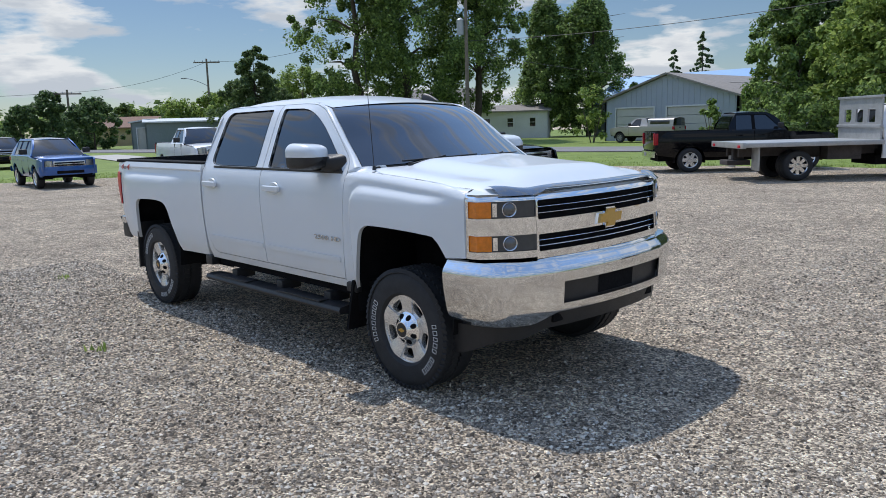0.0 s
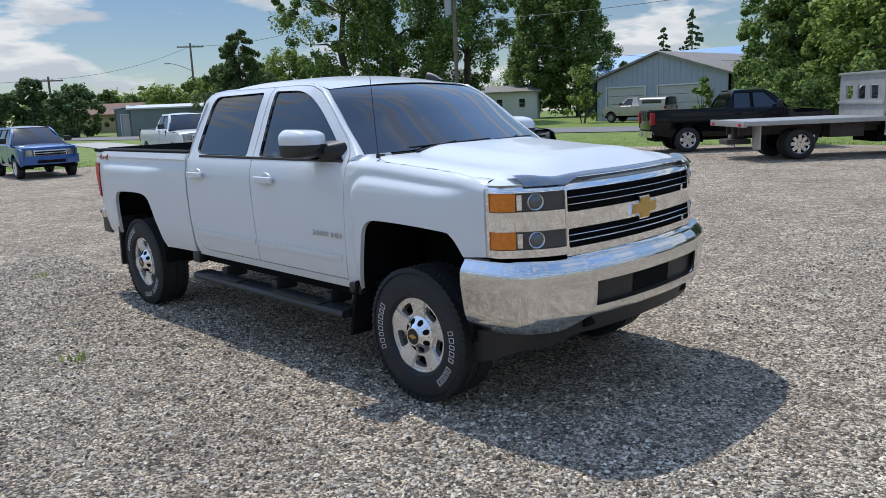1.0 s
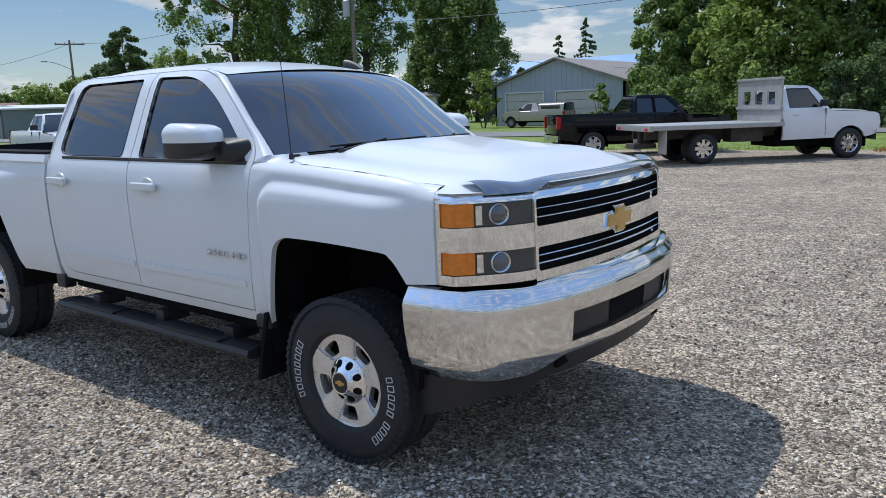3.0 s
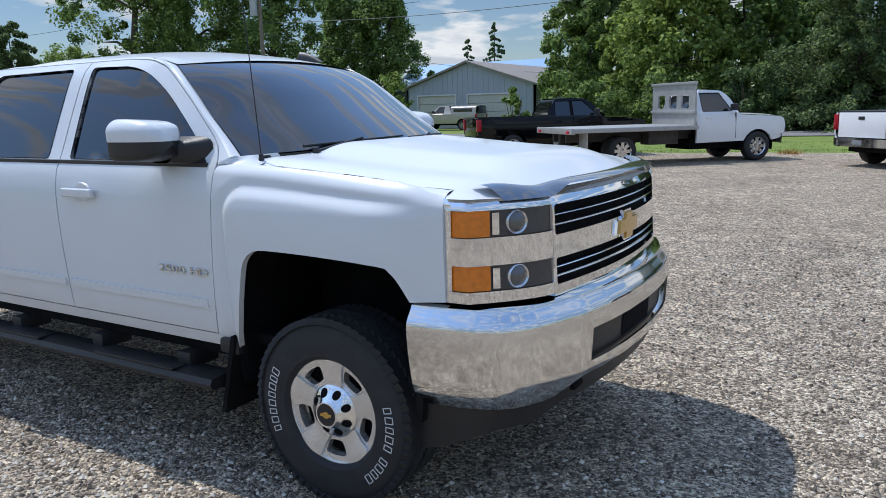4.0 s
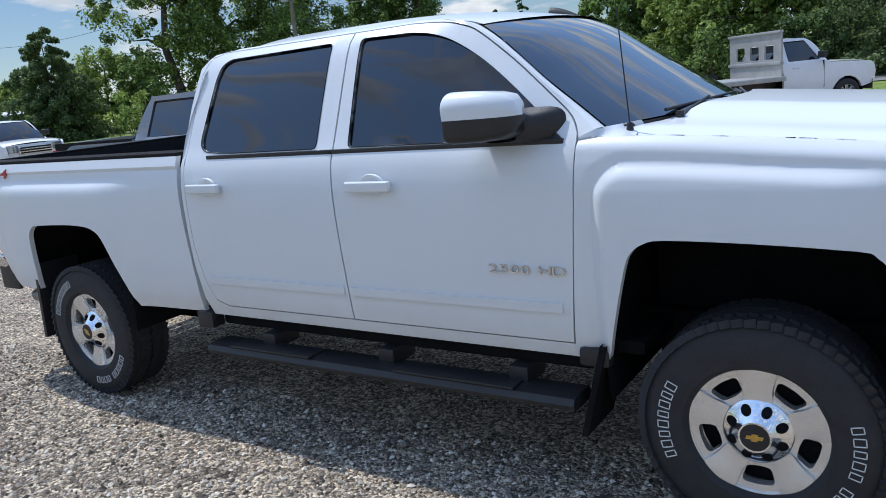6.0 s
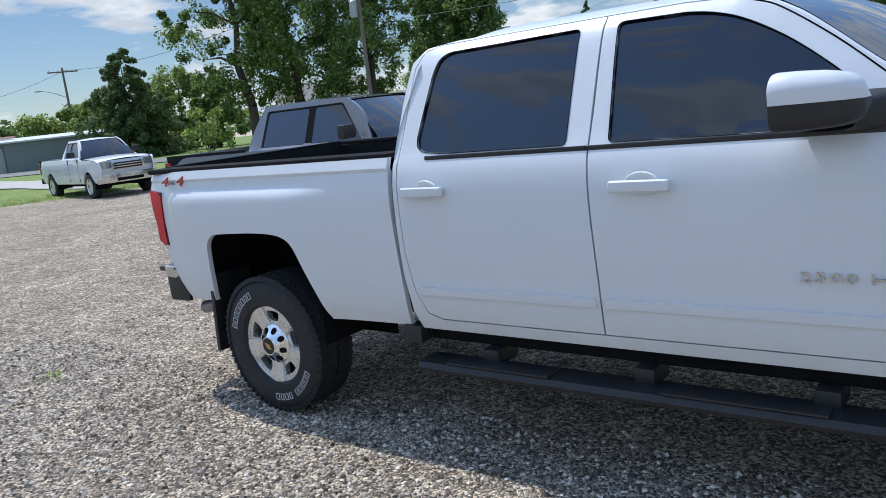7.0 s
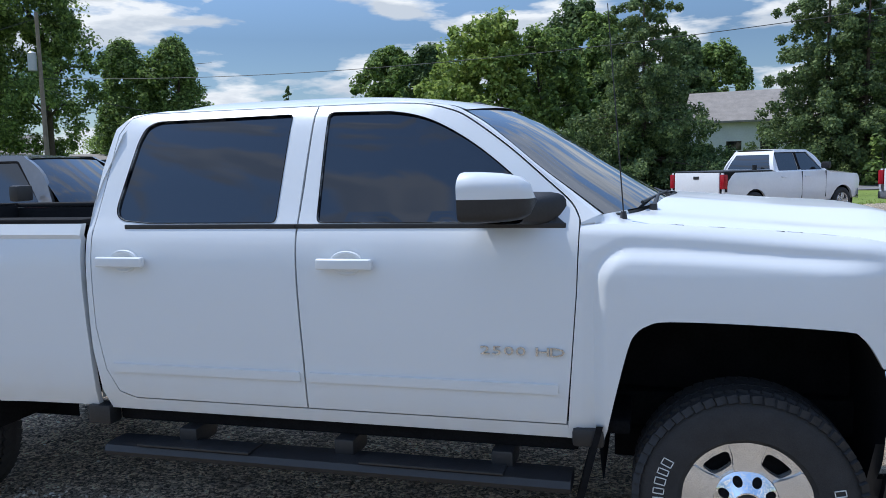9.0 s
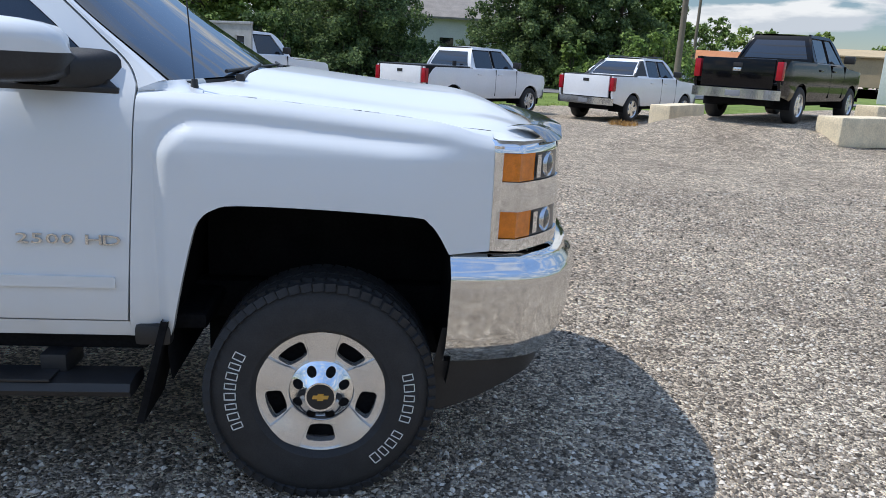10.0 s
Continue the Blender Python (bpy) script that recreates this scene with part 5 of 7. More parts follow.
    bm = bmesh.new()
    panel(bm, [(y * 0.24, z * 0.24) for y, z in CROSS], lambda y, z: (y * math.cos(radians(turn)) - z * math.sin(radians(turn)), y * math.sin(radians(turn)) + z * math.cos(radians(turn)), 0.1545), 0.02, (), Vector((0, 0, -0.002)))
    part("cap_mark", facing(bm, (0, 0, 1)), GOLD, cap)
    return tyre


# the wheel's axis points out of the truck's side
OUT_R, OUT_L = Matrix.Rotation(math.pi / 2, 4, "X"), Matrix.Rotation(-math.pi / 2, 4, "X")
truck_wheel(Matrix.Translation((0, -0.862, 0.412)) @ OUT_R)
truck_wheel(Matrix.Translation((-3.9, -0.862, 0.412)) @ OUT_R, turn=-40)
truck_wheel(Matrix.Translation((0, 0.862, 0.412)) @ OUT_L)
truck_wheel(Matrix.Translation((-3.9, 0.862, 0.412)) @ OUT_L, turn=25)


# ---- other vehicles ----
def far_tyre():
    bm = bmesh.new()
    lathe(bm, [(0.58, -0.26), (0.66, -0.33), (0.90, -0.33), (0.98, -0.26), (1.0, -0.12), (1.0, 0.12), (0.98, 0.26), (0.90, 0.33), (0.66, 0.33), (0.58, 0.26)], 32)
    me = bpy.data.meshes.new("tyre")
    bmesh.ops.recalc_face_normals(bm, faces=bm.faces)
    bm.to_mesh(me)
    bm.free()
    me.materials.append(RUBBER)
    me.shade_smooth()
    return me


def far_rim(spokes, material):
    bm = bmesh.new()
    lathe(bm, [(0.64, 0.30), (0.62, 0.33), (0.57, 0.27), (0.55, 0.0)], 32)
    lathe(bm, [(0.16, 0.20), (0.15, 0.27), (0.0005, 0.28)], 16)
    for i in range(spokes):
        m = Matrix.Rotation(2 * math.pi * i / spokes, 4, "Z")
        w = 0.55 / spokes + 0.045
        box(bm, (0.10, -w * 1.15, 0.16), (0.60, w, 0.25), 0.02, m, 1)
    me = bpy.data.meshes.new("rim")
    bm.to_mesh(me)
    bm.free()
    me.materials.append(material)
    return me


def far_hub():
    bm = bmesh.new()
    lathe(bm, [(0.57, 0.06), (0.0005, 0.05)], 24)
    me = bpy.data.meshes.new("brake_disc")
    bm.to_mesh(me)
    bm.free()
    me.materials.append(LINER)
    return me


TYRE_ME, HUB_ME = far_tyre(), far_hub()
RIM5, RIM6, RIM8 = far_rim(5, ALLOY), far_rim(6, ALLOY), far_rim(8, CHROME_DULL)
RIM_BLACK = far_rim(6, ALLOY_DARK)


def far_wheel(parent, x, y, R, rim_me, z=0.0):
    s = 1 if y > 0 else -1
    t = new("wheel", TYRE_ME)
    t.parent = parent
    t.matrix_basis = Matrix.Translation((x, y, R + z)) @ Matrix.Rotation(-s * math.pi / 2, 4, "X") @ Matrix.Scale(R, 4)
    for nm, me in (("rim", rim_me), ("brake_disc", HUB_ME)):
        o = new(nm, me)
        o.parent = t
    return t


def arch(cx, r, zb, n=9, flat=1.0):
    """An arch from back to front along the lower edge."""
    out = []
    for i in range(n + 1):
        a = math.pi * (1 - i / n)
        out.append((cx + r * math.cos(a), max(zb, 0.40 + flat * r * math.sin(a))))
    out[0], out[-1] = (cx - r, zb), (cx + r, zb)
    return out


def vehicle(name, label, category, m, paint, wb=3.68, R=0.40, W=0.98, nose=0.92, tail=1.15, zb=0.46, belt=1.30, hood=1.22, roof=1.90, cowl=-0.55, top0=-1.15, top1=-2.55, back=-2.80, bed=1.32, rim=None, glass=((-1.72, -0.80), (-2.68, -1.82)), lamps=True, cut=None, group="", bumper=None, grille_mat=None, has_bed=True):
    """A pickup or wagon: x forwards from the front axle. bed: height of the load bed's sides (None: closed to the tail)."""
    rim = rim or RIM5
    bumper = bumper or CHROME_DULL
    v = empty(name, label, category, m, group)
    rear = -wb - tail
    end = back if cut else rear
    zr = bed if bed else belt

    def w_at(x, z):
        k = W - 0.05 * (max(0, 0.75 - z) / 0.3) ** 2 - 0.10 * max(0.0, z - 1.02) ** 2 * 4
        return k - 0.10 * smooth01(nose - 0.55, nose, x) ** 2 - 0.05 * smooth01(rear + 0.5, rear, x)

    outline = [(nose - 0.06, 0.70), (nose - 0.02, 0.95), (nose - 0.08, hood - 0.10), (nose - 0.22, hood - 0.04), (cowl, hood + 0.03), (cowl - 0.12, belt), (back, belt)]
    if cut:
        outline += [(back, zb)]
    else:
        outline += [(back - 0.01, zr), (rear + 0.01, zr), (rear, 0.80), (rear + 0.10, zb + 0.12)] + arch(-wb, R + 0.075, zb + 0.02)
    outline += arch(0.0, R + 0.075, zb + 0.02) + [(nose - 0.12, zb + 0.10)]
    clean = [p for i, p in enumerate(outline) if i == 0 or math.hypot(p[0] - outline[i - 1][0], p[1] - outline[i - 1][1]) > 0.012]
    tilt = 0.42

    def g_at(z):
        return W - 0.085 - tilt * max(0.0, z - belt)

    cabin = [(cowl - 0.10, belt), ((cowl + top0) / 2 - 0.03, belt + (roof - belt) * 0.60), (top0, roof - 0.045), (top0 - 0.22, roof), (top1 + 0.12, roof), (top1, roof - 0.03), (back + 0.03, belt + (roof - belt) * 0.35), (back, belt)]
    for s in (-1, 1):
        bm = bmesh.new()
        panel(bm, clean, lambda x, z: (x, s * w_at(x, z), z), 0.14, (), Vector((0, -s * 0.06, 0)))
        part("body_side", facing(bm, (0, s, 0)), paint, v, smooth=30)
        holes = []
        for a, b in glass:
            zt, zl = roof - 0.085, belt + 0.035
            poly = [(a, zl), (a, zt), (min(b, top0 - 0.12), zt), (b, zl)] if b > top0 else [(a + 0.06 * (a < top1 + 0.2), zl), (a + 0.10 * (a < top1 + 0.2), zt), (b, zt), (b, zl)]
            holes.append(rounded(poly, 0.035, 3))
        bm = bmesh.new()
        panel(bm, flow(cabin, 4), lambda x, z: (x, s * (g_at(z) + (0.02 if z < belt + 0.01 else 0)), z), 0.16, holes, Vector((0, -s * 0.05, 0)))
        side = part("cab_side", facing(bm, (0, s, 0)), paint, v, smooth=30)
        pts = [p for h in holes for p in h]
        zt, zl = max(p[1] for p in pts), min(p[1] for p in pts)
        tops, lows = [p[0] for p in pts if p[1] > zt - 0.02], [p[0] for p in pts if p[1] < zl + 0.02]
        bm = bmesh.new()
        panel(bm, rounded([(min(lows) - 0.02, zl - 0.02), (min(tops) - 0.02, zt + 0.018), (max(tops) + 0.01, zt + 0.018), (max(lows) + 0.03, zl - 0.02)], 0.03, 3), lambda x, z: (x, s * (g_at(z) + 0.003), z), 0.2, holes)
        part("window_surround", facing(bm, (0, s, 0)), LINER, side, "black trim round the side windows")
        for h in holes:
            bm = bmesh.new()
            panel(bm, h, lambda x, z: (x, s * (g_at(z) - 0.012), z), 0.3)
            part("window_pane", facing(bm, (0, s, 0)), GLASS_FAR, side)
        # shut lines and handles of the doors
        for a, b in glass:
            bm = boxes(((a + 0.06, s * (W - 0.035), belt - 0.16), (a + 0.26, s * (W + 0.012), belt - 0.12), 0.008))
            part("door_handle", bm, paint, side)
            bm = boxes(((b + 0.045, s * (W - 0.05), zb + 0.10), (b + 0.057, s * (W + 0.001), belt - 0.005), 0.0))
            part("door_seam", bm, LINER, side, smooth=0)
        bm = boxes(((cowl - 0.42, s * (W - 0.03), belt + 0.06), (cowl - 0.30, s * (W + 0.22), belt + 0.24), 0.035))
        mir = part("door_mirror", bm, TRIM, v)
        for x in ((0.0,) if cut else (0.0, -wb)):
            far_wheel(v, x, s * (W - 0.13), R, rim)
            bm = bmesh.new()
            sheet(bm, lambda a, y: (x + (R + 0.09) * math.cos(a), s * y, 0.40 + (R + 0.09) * math.sin(a)), span(-0.2, math.pi + 0.2, 12), (0.45, W - 0.02))
            sheet(bm, lambda u, z: (x + u, s * 0.46, z), (-0.5, 0.5), (0.3, 0.9))
            part("wheel_liner", bm, LINER, v)
        if lamps:
            bm = bmesh.new()
            sheet(bm, lambda a, z: (nose - 0.02 - 0.16 * a ** 2 - 0.03 * (z - 0.9), s * (0.52 + (W - 0.60) * a), z), span(0, 1, 5), (hood - 0.30, hood - 0.20, hood - 0.09))
            part("headlamp", facing(bm, (1, s, 0)), CLEAR_LENS, v, "clear headlamp")
        if not cut:
            bm = boxes(((rear - 0.018, s * (W - 0.165), 0.90), (rear + 0.13, s * (W - 0.030), min(zr - 0.04, 1.28)), 0.02))
            part("tail_light", bm, RED_FAR, v, "red tail light")
    # hood, windscreen, roof, rear glass
    bm = bmesh.new()
    sheet(bm, lambda u, q: (cowl + 0.08 + (nose - 0.20 * abs(q) ** 3 - 0.06 - cowl - 0.08) * u, q * (W - 0.055 - 0.09 * u ** 3), hood + 0.035 + 0.05 * (1 - q * q) - 0.075 * u ** 2 - 0.10 * max(0, u - 0.86) * 4 * max(0, u - 0.86) * 4), span(0, 1, 12), span(-1, 1, 12))
    part("hood", facing(bm, (0, 0, 1)), paint, v, smooth=60)
    bm = bmesh.new()

    def ws(u, q):
        x = cowl + (top0 - 0.02 - cowl) * u
        z = belt - 0.02 + (roof - 0.02 - belt) * (u ** 0.86)
        return (x + 0.16 * (1 - q * q) * (1 - 0.4 * u), q * (g_at(z) - 0.015), z)

    sheet(bm, ws, span(0, 1, 8), span(-1, 1, 10))
    part("windscreen", facing(bm, (1, 0, 1)), GLASS_FAR, v, smooth=70)
    bm = bmesh.new()
    sheet(bm, lambda u, q: (top1 + (top0 + 0.08 * (1 - q * q) - top1) * u, q * (g_at(roof) + 0.004), roof - 0.012 + 0.05 * (1 - q * q) * math.sin(math.pi * (0.15 + 0.75 * u)) - 0.03 * u ** 4), span(0, 1, 10), span(-1, 1, 12))
    part("roof", facing(bm, (0, 0, 1)), paint, v, smooth=60)
    bm = bmesh.new()
    sheet(bm, lambda u, q: (back + (top1 - back) * u ** 1.6, q * (g_at(belt + (roof - belt) * u) - 0.004), belt - 0.02 + (roof - 0.01 - belt) * u), span(0, 1, 5), span(-1, 1, 6))
    rearwall = part("cab_back", facing(bm, (-1, 0, 0)), paint, v, smooth=60)
    bm = bmesh.new()
    sheet(bm, lambda u, q: (back - 0.012 + (top1 - back) * u ** 1.6, q * (g_at(belt + (roof - belt) * u) - 0.13), belt - 0.02 + (roof - 0.01 - belt) * u), span(0.18, 0.84, 4), (-1, 0, 1))
    part("rear_window", facing(bm, (-1, 0, 0)), GLASS_FAR, rearwall)
    # front face
    bm = bmesh.new()
    sheet(bm, lambda q, z: (nose - 0.05 - 0.16 * abs(q) ** 2.5 - 0.06 * max(0, z - 0.9), q * (W - 0.09), z), span(-1, 1, 10), (0.62, 0.8, 1.0, hood - 0.06))
    part("front_panel", facing(bm, (1, 0, 0)), paint, v, smooth=60)
    gm = grille_mat or CHROME_DULL
    g = part("grille", boxes(((nose - 0.08, -0.50, hood - 0.36), (nose + 0.0, 0.50, hood - 0.10), 0.02)), gm, v, "bright barred grille")
    for i in range(3):
        part("slot", boxes(((nose - 0.02, -0.46, hood - 0.34 + 0.075 * i), (nose + 0.006, 0.46, hood - 0.295 + 0.075 * i), 0.006)), LINER, g)
    bm = bmesh.new()
    sheet(bm, lambda q, z: (nose + 0.08 - 0.26 * abs(q) ** 3 - 0.25 * (z - 0.6) ** 2, q * (W - 0.02), z), span(-1, 1, 12), (0.46, 0.52, 0.62, 0.70, 0.74))
    b = part("front_bumper", facing(bm, (1, 0, 0)), bumper, v, smooth=60)
    part("intake", boxes(((nose - 0.02, -0.42, 0.50), (nose + 0.086, 0.42, 0.60), 0.02)), LINER, b)
    if not cut:
        bm = bmesh.new()
        sheet(bm, lambda q, z: (rear - 0.10 + 0.12 * abs(q) ** 4, q * (W - 0.02), z), span(-1, 1, 12), (0.50, 0.54, 0.66, 0.70))
        sheet(bm, lambda q, x: (rear - 0.10 + 0.12 * abs(q) ** 4 + x, q * (W - 0.02), 0.70), span(-1, 1, 12), (0.0, 0.12))
        rb2 = part("rear_bumper", facing(bm, (-1, 0, 0)), bumper, v, smooth=60)
        part("plate", boxes(((rear - 0.108, -0.16, 0.54), (rear - 0.095, 0.16, 0.66), 0.004)), GREY_MARK, rb2)
        if bed:
            gate2 = part("tailgate", boxes(((rear - 0.005, -(W - 0.20), 0.72), (rear + 0.05, W - 0.20, zr + 0.004), 0.015)), paint, v)
            part("gate_handle", boxes(((rear - 0.014, -0.10, zr - 0.17), (rear, 0.10, zr - 0.09), 0.004)), TRIM, gate2)
            if has_bed:
                bm = boxes(((rear + 0.05, -(W - 0.12), 0.80), (back - 0.02, W - 0.12, 0.84)))
                for s in (-1, 1):
                    box(bm, (rear + 0.05, s * (W - 0.14), 0.82), (back - 0.02, s * (W - 0.04), zr + 0.012))
                box(bm, (back - 0.06, -(W - 0.1), 0.82), (back - 0.02, W - 0.1, zr + 0.012))
                part("bed_lining", bm, BED_LINER, v, "dark load bed", smooth=0)
        else:
            bm = bmesh.new()
            sheet(bm, lambda q, z: (rear + 0.02 + 0.05 * abs(q) ** 3, q * (W - 0.06), z), span(-1, 1, 8), (0.62, 0.9, belt))
            part("tailgate", facing(bm, (-1, 0, 0)), paint, v, smooth=60)
    lo_x = (back if cut else rear + 0.2)
    for nm, lo, hi in (("underbody", (lo_x, -0.62, 0.36), (nose - 0.25, 0.62, 0.62)), ("cabin_interior", (back + 0.1, -(W - 0.12), 0.625), (cowl, W - 0.12, belt - 0.05)), ("engine", (-0.3, -0.5, 0.625), (nose - 0.2, 0.5, hood - 0.12))):
        part(nm, boxes((lo, hi)), LINER, v, smooth=0)
    return v


YARD = "vehicles parked round the yard"
ws_truck = vehicle("pickup_truck", "white crew-cab pickup with a low bed cover, parked on gravel", "pickup truck", pose(4.45, 21.15, 0, 0, 0, 43), WHITE_FAR, wb=3.645, rim=RIM5, group=YARD)
part("bed_cover", boxes(((-4.74, -0.86, 1.325), (-2.84, 0.86, 1.365), 0.015)), TRIM, ws_truck, "black folding bed cover")
part("tank_cap", tubes(((-2.95, -0.35, 1.36), (-2.95, -0.35, 1.50), 0.06, 0.06, 12)), TRIM, ws_truck)

av = vehicle("pickup_truck", "white sport-utility pickup with black bed cover and roof rails", "pickup truck", pose(9.75, 21.75, 0, 0, 0, 41), WHITE_FAR, wb=3.30, tail=1.10, roof=1.88, top1=-2.35, back=-3.05, glass=((-1.60, -0.78), (-2.42, -1.70)), rim=RIM5, has_bed=False, group=YARD)
part("bed_cover", boxes(((-4.36, -0.80, 1.30), (-3.0, 0.80, 1.35), 0.02)), TRIM, av, "black ribbed bed cover")
for s in (-1, 1):
    bm = bmesh.new()
    panel(bm, [(-2.46, 1.30), (-2.46, 1.80), (-2.60, 1.80), (-3.20, 1.34), (-3.20, 1.30)], lambda x, z: (x, s * (0.90 - 0.42 * max(0.0, z - 1.30)), z), 0.2, (), Vector((0, -s * 0.05, 0)))
    part("sail_panel", facing(bm, (0, s, 0)), TRIM, av)
    part("roof_rail", tubes(((-2.4, s * 0.62, 1.92), (-1.2, s * 0.62, 1.93), 0.02, 0.02, 8)), TRIM, av)

bf = vehicle("pickup_truck", "black crew-cab pickup parked on a gravel ramp between concrete blocks", "pickup truck", pose(11.45, 15.65, 0.60, 0, 0, 42), BLACK_PAINT, wb=3.68, roof=1.93, rim=RIM6, group=YARD)
part("tailgate_mark", boxes(((-4.852, -0.09, 1.06), (-4.838, 0.09, 1.13), 0.02)), CHROME, bf, "oval chrome badge")

bk = vehicle("pickup_truck", "black extended-cab pickup parked beside the flatbed truck", "pickup truck", pose(-6.75, 21.9, 0, 0, 0, 43), BLACK_PAINT, wb=3.68, roof=1.88, rim=RIM6, glass=((-1.62, -0.80), (-2.30, -1.72)), top1=-2.2, back=-2.45, group=YARD)

gf = vehicle("pickup_truck", "dark grey crew-cab pickup parked behind the white truck", "pickup truck", pose(-6.35, 4.40, 0, 0, 0, 3), GREY_PAINT, wb=3.68, roof=1.93, belt=1.34, bed=1.36, top1=-2.75, back=-2.95, glass=((-1.75, -0.85), (-2.75, -1.85)), rim=RIM6, group=YARD)

wf = vehicle("pickup_truck", "white extended-cab pickup parked at the lawn's edge", "pickup truck", pose(-24.15, 9.85, 0, 0, 0, -9), WHITE_FAR, wb=3.68, roof=1.90, rim=RIM5, glass=((-1.62, -0.80), (-2.25, -1.72)), top1=-2.15, back=-2.40, group=YARD)

blue = vehicle("compact_suv", "metallic blue compact sport-utility car at the lawn's edge", "car", pose(-24.15, 4.35, 0, 0, 0, -3), BLUE_PAINT, wb=2.69, R=0.345, W=0.92, nose=0.86, tail=0.92, zb=0.36, belt=1.08, hood=1.02, roof=1.66, cowl=-0.42, top0=-1.15, top1=-3.05, back=-3.55, bed=None, rim=RIM5, glass=((-1.55, -0.72), (-2.40, -1.65), (-3.15, -2.5)), bumper=BLUE_PAINT, group=YARD)

dark = vehicle("estate_car", "dark sport-utility car parked beyond the blue car", "car", pose(-41.5, 6.9, 0, 0, 0, -8), BLACK_PAINT, wb=2.8, R=0.36, W=0.94, nose=0.9, tail=0.95, zb=0.38, belt=1.12, hood=1.06, roof=1.72, cowl=-0.45, top0=-1.15, top1=-3.2, back=-3.7, bed=None, glass=((-1.55, -0.72), (-2.5, -1.65), (-3.25, -2.6)), bumper=BLACK_PAINT, group=YARD)

dark2 = vehicle("pickup_truck", "black crew-cab pickup parked in the row behind the grey pickup", "pickup truck", pose(-7.9, 8.7, 0, 0, 0, 3), BLACK_PAINT, wb=3.68, roof=1.93, rim=RIM_BLACK, group=YARD)

tan = vehicle("pickup_truck", "tan pickup with a dark-windowed topper, parked before the garage", "pickup truck", pose(-28.9, 45.6, 0.06, 0, 0, 182), TAN_PAINT, wb=3.2, R=0.36, W=0.92, roof=1.74, belt=1.16, hood=1.10, bed=1.16, top1=-2.0, back=-2.25, glass=((-1.65, -0.80),), rim=RIM_BLACK, has_bed=False, group=YARD)
bm = bmesh.new()
sheet(bm, lambda x, k: (x, [-0.88, -0.80, -0.70, 0.0, 0.70, 0.80, 0.88][k], [1.16, 1.62, 1.70, 1.74, 1.70, 1.62, 1.16][k]), (-2.28, -3.2, -4.30), range(7))
topper = part("topper", facing(bm, (0, 0, 1)), TAN_PAINT, tan, "tan fibreglass topper", smooth=40)
for s in (-1, 1):
    part("window_pane", boxes(((-4.0, s * 0.84, 1.30), (-2.5, s * 0.862, 1.54), 0.004)), GLASS_FAR, topper)
part("rear_door", boxes(((-4.33, -0.72, 1.18), (-4.29, 0.72, 1.66), 0.01)), GLASS_FAR, topper)

# flatbed truck
fl = vehicle("flatbed_truck", "white single-cab truck with a steel flatbed and headboard", "truck", pose(-2.42, 20.55, 0, 0, 0, 46), WHITE_FAR, wb=4.2, R=0.41, W=0.99, roof=1.98, belt=1.36, hood=1.26, zb=0.55, nose=0.98, cowl=-0.5, top0=-1.0, top1=-1.75, back=-1.95, glass=((-1.72, -0.78),), cut=True, rim=RIM8, bumper=TRIM_GREY, group=YARD)
deck = part("flatbed", boxes(((-5.75, -1.20, 0.98), (-2.05, 1.20, 1.05), 0.01), ((-5.78, -1.22, 0.90), (-5.68, 1.22, 1.06), 0.01)), STEEL, fl, "long steel deck")
for s in (-1, 1):
    part("side_rail", boxes(((-5.75, s * 1.19, 0.93), (-2.05, s * 1.23, 1.04), 0.006)), STEEL, deck)
    part("frame_rail", boxes(((-5.6, s * 0.38, 0.66), (-1.9, s * 0.48, 0.90), 0.01)), RUST, fl)
    far_wheel(fl, -4.2, s * 0.90, 0.41, RIM8)
    far_wheel(fl, -4.2, s * 0.62, 0.41, RIM8)
    part("mud_flap", boxes(((-5.30, s * 0.62, 0.30), (-5.27, s * 1.12, 0.92), 0.004)), STEEL, fl, "hanging steel-grey mud flap")
    part("tail_light", boxes(((-5.80, s * 0.90, 0.92), (-5.77, s * 1.05, 0.99), 0.008)), RED_LENS, deck)
part("hitch", boxes(((-5.85, -0.30, 0.42), (-5.2, 0.30, 0.56), 0.02), ((-5.6, -0.08, 0.5), (-5.3, 0.08, 0.92), 0.01)), RUST, fl)
for y0, y1 in ((-0.95, -0.5), (0.5, 0.95)):
    part("tool_box", boxes(((-3.4, y0, 0.55), (-2.5, y1, 0.92), 0.01)), RUST, fl)
bm = bmesh.new()
openings = [rounded([(y - 0.19, 1.50), (y + 0.19, 1.50), (y + 0.19, 1.86), (y - 0.19, 1.86)], 0.04, 3) for y in (-0.62, 0.0, 0.62)]
panel(bm, [(-1.12, 1.05), (1.12, 1.05), (1.12, 2.20), (-1.12, 2.20)], lambda y, z: (-2.12, y, z), 0.25, openings, Vector((0.05, 0, 0)))
hb = part("headboard", facing(bm, (-1, 0, 0)), STEEL, fl, "steel headboard with three cut-outs", smooth=30)
for z0, z1 in ((1.36, 1.44), (2.15, 2.22)):
    part("cross_rail", boxes(((-2.17, -1.14, z0), (-2.06, 1.14, z1), 0.01)), STEEL, hb)


